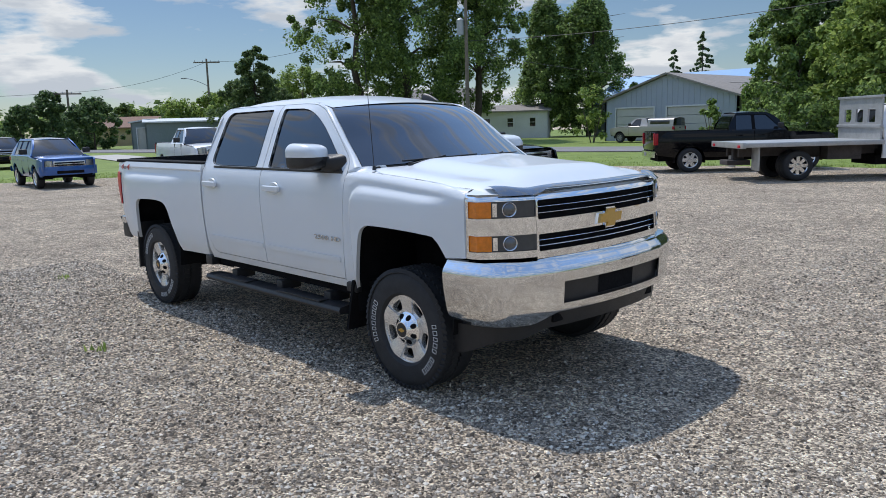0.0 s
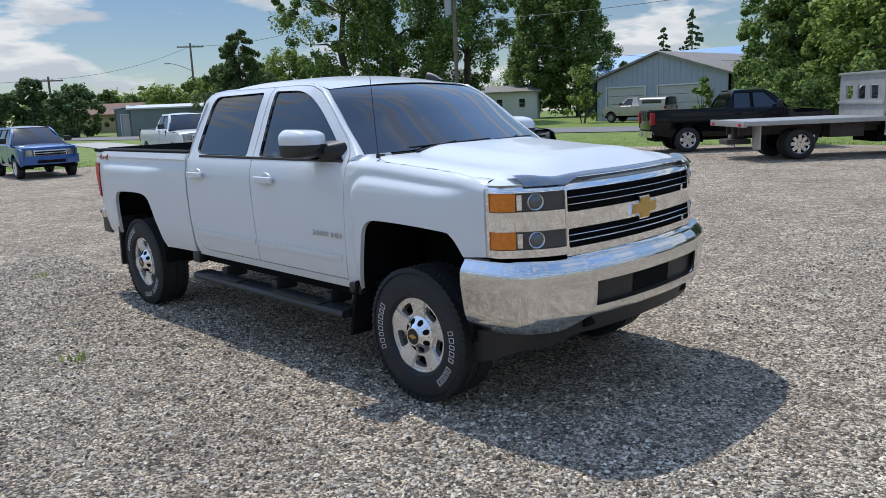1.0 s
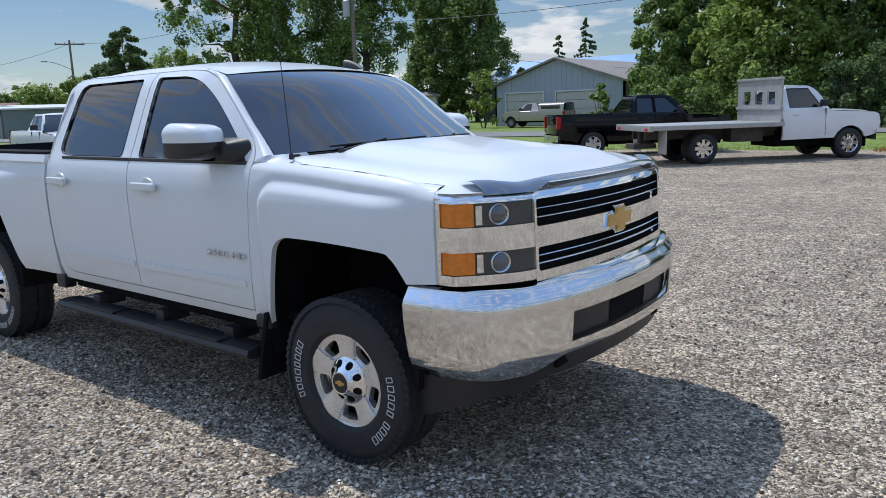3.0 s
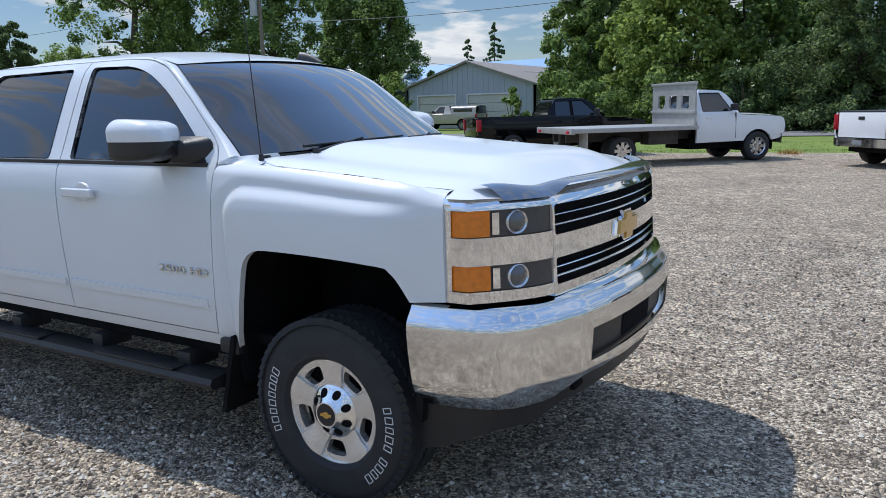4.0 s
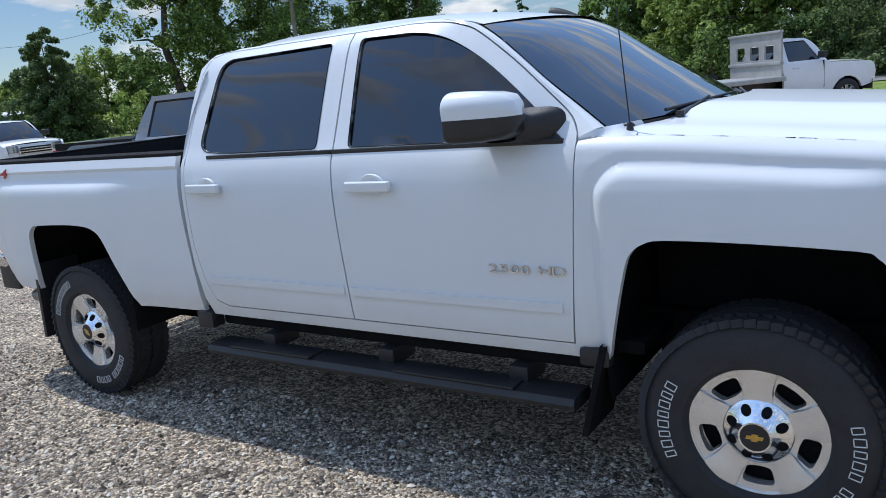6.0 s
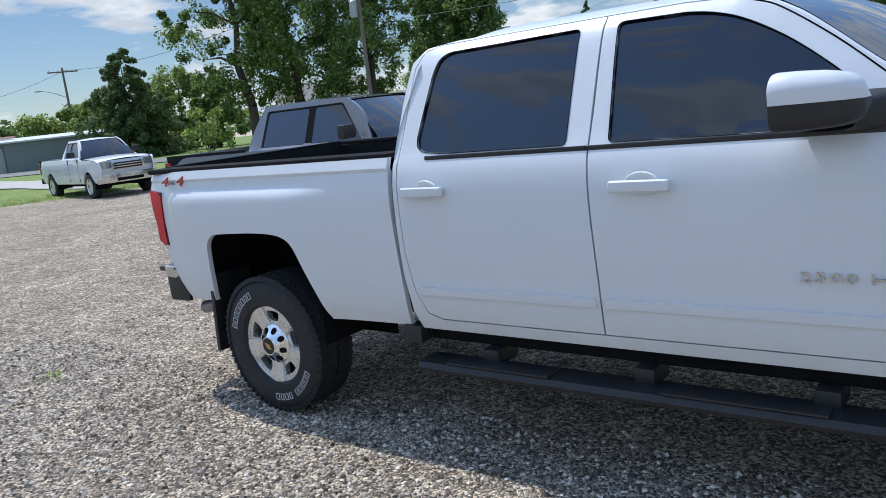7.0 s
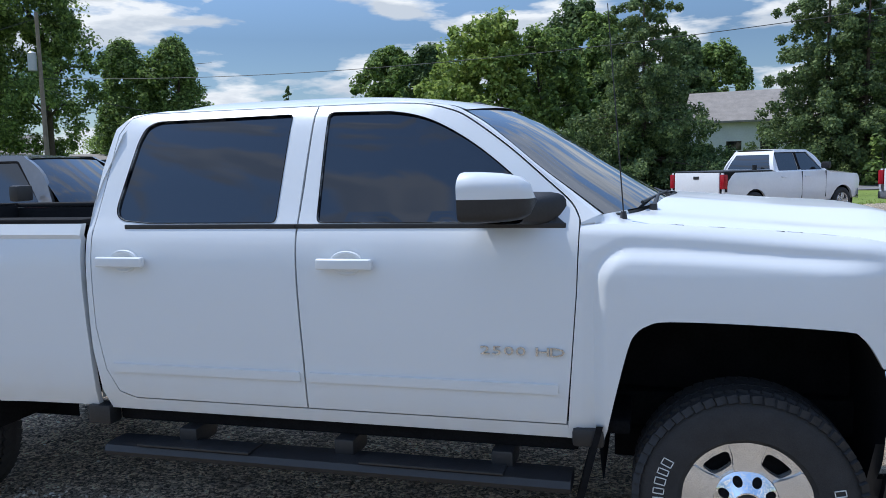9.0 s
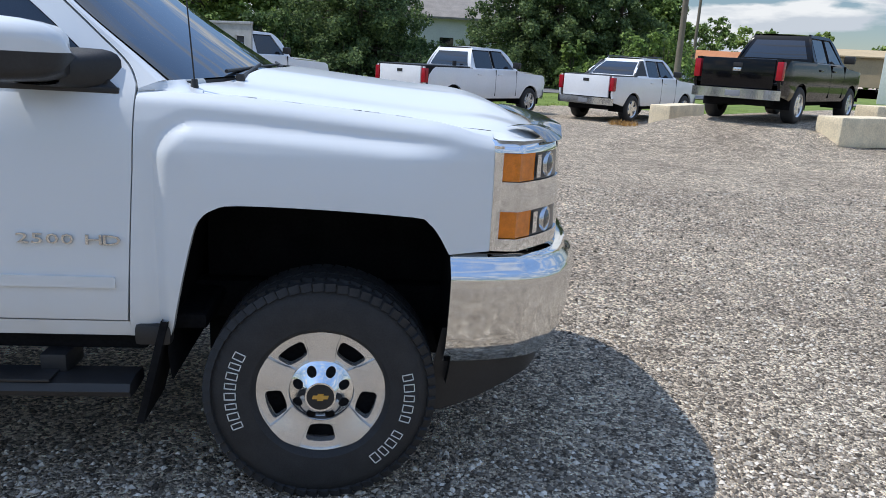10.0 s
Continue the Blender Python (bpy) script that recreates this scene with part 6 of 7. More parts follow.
# ---- buildings ----
SIDING = mat("grey_siding", (0.35, 0.39, 0.45), 0.6, vary=0.08, scale=1.2)
WALL_WHITE = mat("white_siding", (0.66, 0.67, 0.66), 0.7, vary=0.1, scale=1.0)
WALL_DIM = mat("shed_siding", (0.20, 0.24, 0.24), 0.7, vary=0.12, scale=0.8)
DOOR_WHITE = mat("overhead_door", (0.52, 0.51, 0.47), 0.6, vary=0.1, scale=2)
SHINGLE = mat("grey_shingle", (0.27, 0.245, 0.22), 0.9, vary=0.25, scale=2.0, bump=0.4, bump_scale=20)
SHINGLE_BROWN = mat("brown_shingle", (0.25, 0.15, 0.11), 0.9, vary=0.25, scale=2.0, bump=0.4, bump_scale=20)
ROOF_BLUE = mat("blue_metal_roof", (0.22, 0.36, 0.55), 0.35, metal=0.3, vary=0.1, scale=0.7)
ROOF_PALE = mat("pale_metal_roof", (0.62, 0.64, 0.64), 0.4, vary=0.1, scale=0.7)
ROOF_ORANGE = mat("orange_roof", (0.50, 0.20, 0.08), 0.8, vary=0.2, scale=0.7)
WALL_TAN = mat("tan_wall", (0.50, 0.38, 0.22), 0.8, vary=0.15, scale=0.7)


def house(name, label, m, w, d, eave, ridge, wall, roof, windows=(), doors=(), ribs=0.0, over=0.35, along="y", group=""):
    """A gabled house, its front in the plane y = 0 from -w/2 to w/2, running back to y = d; ridge along y or x."""
    h = empty(name, label, "building", m, group)
    t = 0.15
    holes = [rounded([(x0, z0), (x1, z0), (x1, z1), (x0, z1)], 0.0) for x0, x1, z0, z1 in (*windows, *doors)]
    front = [(-w / 2, 0), (w / 2, 0), (w / 2, eave), (0, ridge), (-w / 2, eave)] if along == "y" else [(-w / 2, 0), (w / 2, 0), (w / 2, eave), (-w / 2, eave)]
    for y in (0.0, d):
        bm = bmesh.new()
        panel(bm, front, lambda u, v: (u, y, v), 1.5, holes if y == 0 else (), Vector((0, t if y == 0 else -t, 0)))
        part("wall", bm, wall, h, smooth=0)
    gable = [(0, 0), (d, 0), (d, eave), (d / 2, ridge), (0, eave)] if along == "x" else [(0, 0), (d, 0), (d, eave), (0, eave)]
    for s in (-1, 1):
        bm = bmesh.new()
        panel(bm, gable, lambda u, v: (s * w / 2, u, v), 1.5, (), Vector((-s * t, 0, 0)))
        part("wall", bm, wall, h, smooth=0)
    # roof slopes with thickness
    for s in (-1, 1):
        bm = bmesh.new()
        if along == "y":
            drop = over * (ridge - eave) / (w / 2)
            a, b = Vector((0, 0, ridge + 0.04)), Vector((s * (w / 2 + over), 0, eave - drop + 0.04))
            vs = [a + Vector((0, -over, 0)), b + Vector((0, -over, 0)), b + Vector((0, d + over, 0)), a + Vector((0, d + over, 0))]
        else:
            drop = over * (ridge - eave) / (d / 2)
            yb = -over if s < 0 else d + over
            a, b = Vector((0, d / 2, ridge + 0.04)), Vector((0, yb, eave - drop + 0.04))
            vs = [a + Vector((-w / 2 - over, 0, 0)), b + Vector((-w / 2 - over, 0, 0)), b + Vector((w / 2 + over, 0, 0)), a + Vector((w / 2 + over, 0, 0))]
        f = bm.faces.new([bm.verts.new(p) for p in vs])
        got = bmesh.ops.extrude_face_region(bm, geom=[f])
        bmesh.ops.translate(bm, verts=[g for g in got["geom"] if isinstance(g, bmesh.types.BMVert)], vec=(0, 0, 0.14))
        bmesh.ops.recalc_face_normals(bm, faces=bm.faces)
        part("roof", bm, roof, h, smooth=0)
    for x0, x1, z0, z1 in windows:
        fr = part("window", boxes(((x0 - 0.07, -0.04, z0 - 0.07), (x1 + 0.07, 0.02, z0)), ((x0 - 0.07, -0.04, z1), (x1 + 0.07, 0.02, z1 + 0.07)), ((x0 - 0.07, -0.04, z0), (x0, 0.02, z1)), ((x1, -0.04, z0), (x1 + 0.07, 0.02, z1)), ((x0, -0.01, (z0 + z1) / 2 - 0.02), (x1, 0.03, (z0 + z1) / 2 + 0.02))), WALL_WHITE, h, smooth=0)
        part("pane", boxes(((x0, 0.04, z0), (x1, 0.06, z1))), GLASS_DARK, fr, smooth=0)
    for x0, x1, z0, z1 in doors:
        wide = x1 - x0 > 1.5
        n = 4 if wide else 1
        dr = part("door", boxes(((x0 - 0.10, -0.05, z0), (x0, 0.02, z1 + 0.10)), ((x1, -0.05, z0), (x1 + 0.10, 0.02, z1 + 0.10)), ((x0, -0.05, z1), (x1, 0.02, z1 + 0.10))), WALL_WHITE, h, smooth=0)
        for i in range(n):
            zz0, zz1 = z0 + (z1 - z0) * i / n, z0 + (z1 - z0) * (i + 1) / n
            part("door_panel", boxes(((x0, 0.05, zz0 + 0.012), (x1, 0.10, zz1 - 0.012), 0.008)), DOOR_WHITE, dr, smooth=0)
    if ribs:
        bm = bmesh.new()
        x = -w / 2 + ribs / 2
        while x < w / 2:
            top = (eave + (ridge - eave) * (1 - abs(x) / (w / 2)) if along == "y" else eave) - 0.05
            lo = max([z1 + 0.12 for x0, x1, z0, z1 in (*windows, *doors) if x0 - 0.12 < x < x1 + 0.12] + [0.0])
            box(bm, (x - 0.02, -0.022, lo), (x + 0.02, 0.004, top))
            x += ribs
        tagged(part("wall_ribs", bm, wall, h, smooth=0), kind="stuff")
    return h


C0 = Vector((3.83, -4.2))
C9 = Vector((-0.05, -3.78))


def spot(az, dist, c=C0):
    return c.x + dist * math.cos(radians(az)), c.y + dist * math.sin(radians(az))


house("garage", "grey metal-clad garage with two overhead doors and shingle roof", pose(-27.5, 49.0, 0.05), 11.3, 15, 3.15, 4.95, SIDING, SHINGLE, doors=((-4.55, -1.15, 0.0, 2.55), (0.0, 3.9, 0.0, 2.55)), ribs=0.45)
house("farm_building", "building with a blue metal roof behind the garage", pose(-38.5, 67, 0), 17, 10, 3.6, 6.3, SIDING, ROOF_BLUE, along="x")
house("house", "long white mobile home with small dark windows", pose(*spot(132.8, 84), 0, 0, 0, 36), 11.5, 5, 2.9, 3.5, WALL_WHITE, SHINGLE, windows=((-4.2, -3.4, 1.3, 2.2), (-1.2, -0.5, 1.3, 2.2), (1.4, 2.0, 1.3, 2.2), (3.8, 4.4, 1.3, 2.2)), along="x")
house("house", "white gabled house among the trees", pose(*spot(137.3, 97), 0, 0, 0, 42), 10, 9, 3.4, 6.1, WALL_WHITE, SHINGLE, windows=((-3, -2, 1.0, 2.3), (1.5, 2.5, 1.0, 2.3)), along="x")
house("storage_shed", "long grey metal shed with two white doors and a pale roof", pose(*spot(157.4, 86), 0, 0, 0, 58), 3.6, 13.5, 2.75, 3.0, WALL_DIM, ROOF_PALE, doors=((-1.2, -0.2, 0.0, 2.2), (0.35, 1.35, 0.0, 2.0)), over=0.2)
house("storage_shed", "dark grey long side wall of the metal shed", pose(*spot(154.6, 84), 0, 0, 0, 66), 9.0, 6.0, 2.70, 3.0, WALL_DIM, ROOF_PALE, over=0.25, along="x")
house("house", "low house with a brown shingle roof", pose(*spot(159.0, 116), 0, 0, 0, 65), 9, 8, 2.5, 3.9, WALL_TAN, SHINGLE_BROWN, along="x")
house("house", "white house with a grey shingle roof behind conifers", pose(*spot(80.5, 57, C9), 0.3, 0, 0, -9), 14, 9, 4.0, 6.2, WALL_WHITE, SHINGLE, windows=((-4.4, -3.4, 1.3, 2.6), (-2.2, -1.2, 1.3, 2.6), (1.0, 2.0, 1.3, 2.6), (4, 5, 1.3, 2.6)), along="x")
house("store_building", "low building with an orange roof beyond the road", pose(*spot(65.6, 95, C9), 0.6, 0, 0, -22), 7, 6, 2.0, 3.2, WALL_WHITE, ROOF_ORANGE, along="x")
house("store_building", "low tan commercial building in the distance", pose(*spot(57.5, 105, C9), 0.8, 0, 0, -30), 11, 8, 3.4, 4.2, WALL_TAN, WALL_TAN, along="x")
bm = boxes(((-0.9, -0.1, 0.3), (0.9, 0.1, 3.6), 0.04))
sign = tagged(finish("sign_board", bm, WALL_WHITE, None), "tall plain white sign board beyond the yard", "sign")
sign.matrix_basis = pose(*spot(54.2, 40, C9), 0.3, 0, 0, -35)


# ---- concrete blocks ----
def block(m, length, label):
    bm = bmesh.new()
    box(bm, (0, -0.30, 0), (length, 0.30, 0.62), 0.035)
    bmesh.ops.subdivide_edges(bm, edges=bm.edges, cuts=3, use_grid_fill=True)
    for v in bm.verts:
        v.co += Vector((noise.noise(v.co * 4), noise.noise(v.co * 4 + Vector((9, 0, 0))), noise.noise(v.co * 4 + Vector((0, 9, 0))))) * 0.012
    ob = tagged(finish("concrete_block", bm, BLOCK, None, 40), label, "concrete block", "concrete blocks by the ramp")
    ob.matrix_basis = m
    return ob


block(pose(8.15, 17.3, 0.02, 0, 0, 46), 2.6, "weathered cast concrete block half buried by gravel")
block(pose(9.51, 11.47, 0.24, 0, 0, 22), 2.0, "weathered cast concrete block beside the black pickup")
block(pose(11.5, 13.3, 0.44, 0, 0, 18), 2.4, "weathered cast concrete block behind another")


# ---- poles and wires ----
WOOD = mat("pole_wood", (0.20, 0.165, 0.13), 0.9, vary=0.3, scale=3, bump=0.5, bump_scale=30)
WIRE = mat("wire", (0.03, 0.03, 0.03), 0.6)
GALV = mat("galvanised", (0.40, 0.42, 0.43), 0.5, metal=0.4, vary=0.1, scale=3)


def pole(x, y, h, label, arm=0.0, arm_turn=0.0, can=False, lamp=False, r=0.15):
    p = empty("utility_pole", label, "utility pole", pose(x, y, 0), "utility poles")
    part("post", tubes(((0, 0, -0.3), (0, 0, h), r, r * 0.66, 14)), WOOD, p)
    if arm:
        m = Matrix.Rotation(radians(arm_turn), 4, "Z")
        bm = bmesh.new()
        box(bm, (-arm / 2, -0.17, h - 0.55), (arm / 2, -0.07, h - 0.40), 0.01, m)
        a = part("crossarm", bm, WOOD, p)
        for k in (-0.45, -0.15, 0.15, 0.45):
            q = m @ Vector((k * arm, -0.12, h - 0.40))
            part("insulator", tubes((q, q + Vector((0, 0, 0.18)), 0.05, 0.035, 8)), GALV, a)
    if can:
        part("transformer", tubes(((-0.30, -0.32, h - 3.75), (-0.30, -0.32, h - 2.65), 0.27, 0.27, 18), ((-0.30, -0.32, h - 2.65), (-0.30, -0.32, h - 2.52), 0.28, 0.12, 18)), GALV, p, "grey pole transformer can")
    if lamp:
        d = Matrix.Rotation(radians(arm_turn + 180), 4, "Z") @ Vector((1, 0, 0))
        pts = [Vector((0, 0, h - 3.4)) + d * (2.9 * t) + Vector((0, 0, 1.0 * math.sin(t * 1.5))) for t in span(0, 1, 6)]
        bm = bmesh.new()
        for a, b in zip(pts, pts[1:]):
            tube(bm, a, b, 0.04, 0.04, 8)
        br = part("lamp_arm", bm, GALV, p)
        bm = bmesh.new()
        box(bm, (-0.35, -0.13, -0.09), (0.35, 0.13, 0.06), 0.05, Matrix.Translation(pts[-1]) @ d.to_track_quat("X", "Z").to_matrix().to_4x4())
        part("lamp_head", bm, GALV, br, "street lamp head")
    return p


PB, PA, PC, PD, PE = (-38.5, 38.5), (-88.9, 42.5), spot(162.3, 100), spot(68.0, 38, C9), spot(67.1, 72, C9)
pole(*PB, 12.2, "wooden utility pole with a grey transformer can", can=True, r=0.17)
pole(*PA, 10.8, "wooden utility pole with a crossarm and a street lamp", arm=3.2, arm_turn=63, lamp=True, r=0.17)
pole(*PC, 6.9, "wooden utility pole with a crossarm", arm=3.0, arm_turn=72, r=0.17)
pole(*PD, 9.6, "tall wooden utility pole behind the parked pickups", r=0.16)
pole(*PE, 10.6, "wooden utility pole with a crossarm in the distance", arm=2.6, arm_turn=-23, r=0.16)


def wire(name, a, b, sag, r=0.012):
    a, b = Vector(a), Vector(b)
    bm = bmesh.new()
    pts = [a.lerp(b, t) - Vector((0, 0, 4 * sag * t * (1 - t))) for t in span(0, 1, 24)]
    rings = []
    way = (b - a).normalized()
    n = way.cross(Vector((0, 0, 1))).normalized()
    for p in pts:
        rings.append([bm.verts.new(p + n * r * math.cos(k * 2.094) + Vector((0, 0, r * math.sin(k * 2.094)))) for k in range(3)])
    for p, q in zip(rings, rings[1:]):
        for k in range(3):
            bm.faces.new((p[k], p[(k + 1) % 3], q[(k + 1) % 3], q[k]))
    tagged(finish(name, bm, WIRE, None, 0), "thin black overhead wire between poles", "cable", "overhead wires")


wire("overhead_wire", (*PB, 8.0), (*PD, 8.1), 1.1, 0.02)
wire("overhead_wire", (*PB, 7.3), (-24.0, 55.0, 4.3), 0.5, 0.016)
wire("overhead_wire", (*PB, 11.8), (*PA, 10.5), 1.6, 0.02)
wire("overhead_wire", (*PA, 10.4), (*PC, 6.6), 0.8, 0.02)
wire("overhead_wire", (*PC, 6.6), (*spot(186, 110), 7.5), 1.0, 0.02)
wire("overhead_wire", (*PD, 9.2), (*spot(30, 70, C9), 9.0), 1.0, 0.02)


# ---- trees ----
BARK = mat("bark", (0.10, 0.078, 0.06), 0.95, vary=0.35, scale=6, bump=0.6, bump_scale=25)


def leaf_material(name, dark, mid, light):
    m = bpy.data.materials.new(name)
    m.use_nodes = True
    nt = m.node_tree
    p = nt.nodes["Principled BSDF"]
    p.inputs["Roughness"].default_value, p.inputs["Specular IOR Level"].default_value = 0.6, 0.25
    g, r = nt.nodes.new("ShaderNodeNewGeometry"), nt.nodes.new("ShaderNodeValToRGB")
    els = r.color_ramp.elements
    els[0].color, els[1].color = (*dark, 1), (*light, 1)
    e = els.new(0.55)
    e.color = (*mid, 1)
    link(nt, g.outputs["Random Per Island"], r.inputs[0])
    tr = nt.nodes.new("ShaderNodeBsdfTranslucent")
    link(nt, r.outputs["Color"], p.inputs["Base Color"])
    link(nt, r.outputs["Color"], tr.inputs["Color"])
    mx = nt.nodes.new("ShaderNodeMixShader")
    mx.inputs["Fac"].default_value = 0.42
    out = nt.nodes["Material Output"]
    link(nt, p.outputs[0], mx.inputs[1])
    link(nt, tr.outputs[0], mx.inputs[2])
    link(nt, mx.outputs[0], out.inputs["Surface"])
    return m


LEAF = leaf_material("leaf_green", (0.065, 0.101, 0.034), (0.163, 0.247, 0.068), (0.370, 0.494, 0.137))
LEAF_BRIGHT = leaf_material("leaf_bright", (0.104, 0.153, 0.039), (0.247, 0.341, 0.078), (0.481, 0.572, 0.163))
LEAF_DARK = leaf_material("leaf_dark", (0.052, 0.087, 0.038), (0.113, 0.177, 0.064), (0.217, 0.312, 0.109))
NEEDLE = leaf_material("needle", (0.070, 0.109, 0.048), (0.140, 0.203, 0.081), (0.266, 0.343, 0.129))


def leaves(centres, spread, count, size, rs, lie=0.5):
    """Small folded leaf sprays about the given centres, as plain lists."""
    c = np.repeat(np.asarray(centres), count, axis=0)
    n = len(c)
    sp = np.repeat(np.asarray(spread).reshape(-1, 1), count, axis=0)
    d = rs.normal(size=(n, 3))
    d /= np.linalg.norm(d, axis=1, keepdims=True) + 1e-9
    p = c + d * sp * (rs.random((n, 1)) ** 0.45)
    nrm = d * 0.7 + rs.normal(size=(n, 3)) * lie + np.array([0, 0, 0.45])
    nrm /= np.linalg.norm(nrm, axis=1, keepdims=True) + 1e-9
    ref = rs.normal(size=(n, 3))
    a = np.cross(nrm, ref)
    a /= np.linalg.norm(a, axis=1, keepdims=True) + 1e-9
    b = np.cross(nrm, a)
    s = size * (0.6 + 0.8 * rs.random((n, 1)))
    v = np.stack([p - a * s * 0.5, p + b * s * 0.32 + nrm * s * 0.08, p + a * s * 0.5, p - b * s * 0.32 + nrm * s * 0.08], axis=1).reshape(-1, 3)
    f = np.arange(n * 4).reshape(-1, 4)
    return v, f


def crown_mesh(name, v, f, material, parent):
    me = bpy.data.meshes.new(name)
    me.from_pydata(v.tolist(), [], f.tolist())
    me.materials.append(material)
    ob = new(name, me)
    ob.parent = parent
    return ob


def broadleaf(x, y, h, r, label, material=LEAF, base=0.22, seed=1, clumps=70, count=60, size=0.34, group="trees", z=0.0, stems=1, top=0.42):
    rs = np.random.RandomState(seed)
    t = empty("tree", label, "tree", pose(x, y, z, 0, 0, seed * 47 % 360), group)
    bm = bmesh.new()
    tops = []
    for k in range(stems):
        off = Vector((rs.uniform(-0.3, 0.3) * (stems > 1), rs.uniform(-0.3, 0.3) * (stems > 1), 0))
        p, rad = off, 0.022 * h / math.sqrt(stems)
        for i in range(5):
            q = p + Vector((rs.uniform(-0.04, 0.04) * h, rs.uniform(-0.04, 0.04) * h, h * 0.155))
            tube(bm, p - Vector((0, 0, 0.05 * h * (i == 0))), q, rad, rad * 0.78, 9, False)
            if i >= 1:
                for _ in range(3):
                    a, up = rs.uniform(0, 6.28), rs.uniform(0.25, 0.8)
                    e = q + Vector((math.cos(a) * r * 0.62, math.sin(a) * r * 0.62, h * 0.13 * up))
                    mid = q.lerp(e, 0.5) + Vector((0, 0, 0.02 * h))
                    tube(bm, q, mid, rad * 0.42, rad * 0.26, 6, False)
                    tube(bm, mid, e, rad * 0.26, rad * 0.08, 6, False)
            p, rad = q, rad * 0.78
    part("trunk", bm, BARK, t, smooth=60)
    lo = base * h
    cs, sp = [], []
    lobes = [(rs.uniform(0, 6.28), rs.uniform(0.45, 1.1), rs.uniform(0.1, 0.85)) for _ in range(7)]
    while len(cs) < clumps:
        u, a = rs.random_sample() ** 0.8, rs.uniform(0, 6.28)
        shape = (0.35 + 0.65 * smooth01(0.0, 0.30, u)) * (1.0 - u * 0.985) ** top * 1.12
        bulge_ = sum(0.16 * k * math.cos(a - la) * math.exp(-((u - lu) / 0.22) ** 2) for la, k, lu in lobes)
        rad = r * shape * (0.93 + bulge_) * (rs.random_sample() ** 0.35)
        sprig = rs.random_sample() < 0.22
        rad *= 1.20 if sprig else 1.0
        cs.append((rad * math.cos(a), rad * math.sin(a), lo + (h - lo) * u * 0.97))
        sp.append(r * (rs.uniform(0.05, 0.10) if sprig else rs.uniform(0.09, 0.21)))
    v, f = leaves(cs, sp, count, size, rs)
    crown_mesh("crown", v, f, material, t)
    return t


def conifer(x, y, h, r, label, material=NEEDLE, seed=1, tiers=16, size=0.26, group="trees", z=0.0, gap=0.0, count=26, low=0.04, full=0.85):
    rs = np.random.RandomState(seed)
    t = empty("conifer", label, "tree", pose(x, y, z, 0, 0, seed * 31 % 360), group)
    bm = bmesh.new()
    tube(bm, (0, 0, -0.2), (0, 0, h * 0.97), 0.016 * h, 0.02, 9, False)
    cs, sp = [], []
    for i in range(tiers):
        u = (i + 0.5) / tiers
        zz = h * (low + (1 - low) * u)
        rad = r * (1 - u) ** full * (0.85 + 0.3 * rs.random_sample()) + 0.06 * r
        n = max(3, int((9 if not gap else 5) * (1 - u) + 3))
        for k in range(n):
            zz = h * (low + (1 - low) * min(0.99, max(0.0, u + rs.uniform(-0.5, 0.5) / tiers)))
            a = 2 * math.pi * (k + rs.random_sample()) / n
            rr = rad * (rs.uniform(0.62, 1.25) if not gap else rs.uniform(0.7, 1.15))
            e = Vector((rr * math.cos(a), rr * math.sin(a), zz - 0.10 * rr + rs.uniform(-0.3, 0.3) * h / tiers))
            tube(bm, (0, 0, zz + 0.02 * h), e, 0.012 * h * (1 - u) * 0.3 + 0.008, 0.006, 5, False)
            for q in (0.45, 0.75, 1.0):
                cs.append(tuple(Vector((0, 0, zz + 0.02 * h)).lerp(e, q)))
                sp.append((0.115 if gap else 0.18) * r * (1 - 0.55 * u) * (1.15 - 0.4 * q))
    part("trunk", bm, BARK, t, smooth=60)
    v, f = leaves(cs, sp, count, size, rs, 0.8)
    crown_mesh("crown", v, f, material, t)
    return t


def shrub(x, y, h, r, label, material=LEAF, seed=1, clumps=22, count=55, size=0.24, z=0.0, group="shrubs"):
    rs = np.random.RandomState(seed)
    t = empty("shrub", label, "shrub", pose(x, y, z), group)
    bm = bmesh.new()
    for _ in range(6):
        a = rs.uniform(0, 6.28)
        tube(bm, (0.1 * math.cos(a), 0.1 * math.sin(a), -0.05), (0.6 * r * math.cos(a), 0.6 * r * math.sin(a), h * 0.75), 0.04, 0.012, 6, False)
    part("stems", bm, BARK, t, smooth=60)
    cs, sp = [], []
    for _ in range(clumps):
        u, a = rs.random_sample(), rs.uniform(0, 6.28)
        rad = r * (0.5 + 0.5 * math.sin(math.pi * (0.2 + 0.7 * u))) * rs.random_sample() ** 0.4 * (1 - 0.3 * u)
        cs.append((rad * math.cos(a), rad * math.sin(a), h * (0.06 + 0.90 * u)))
        sp.append(rs.uniform(0.16, 0.30) * min(r, h))
    v, f = leaves(cs, sp, count, size, rs)
    crown_mesh("crown", v, f, material, t)
    return t


TALL = "tall spreading broadleaf tree with dense green crown"
broadleaf(*spot(142.4, 72), 22, 5.8, TALL, LEAF, 0.16, 3, 230, 190, 0.27, top=0.34)
broadleaf(*spot(138.4, 74), 26, 7.8, TALL, LEAF, 0.12, 4, 340, 170, 0.29, top=0.32)
broadleaf(*spot(134.4, 77), 21, 5.6, TALL, LEAF, 0.14, 5, 230, 150, 0.29, top=0.36)
broadleaf(*spot(129.0, 88), 15.0, 5.4, "tall two-topped green tree beside the lawn", LEAF, 0.06, 6, 260, 160, 0.29, top=0.62)
broadleaf(*spot(126.0, 86), 15.2, 5.4, "tall two-topped green tree beside the lawn", LEAF, 0.06, 7, 260, 160, 0.29, top=0.62)
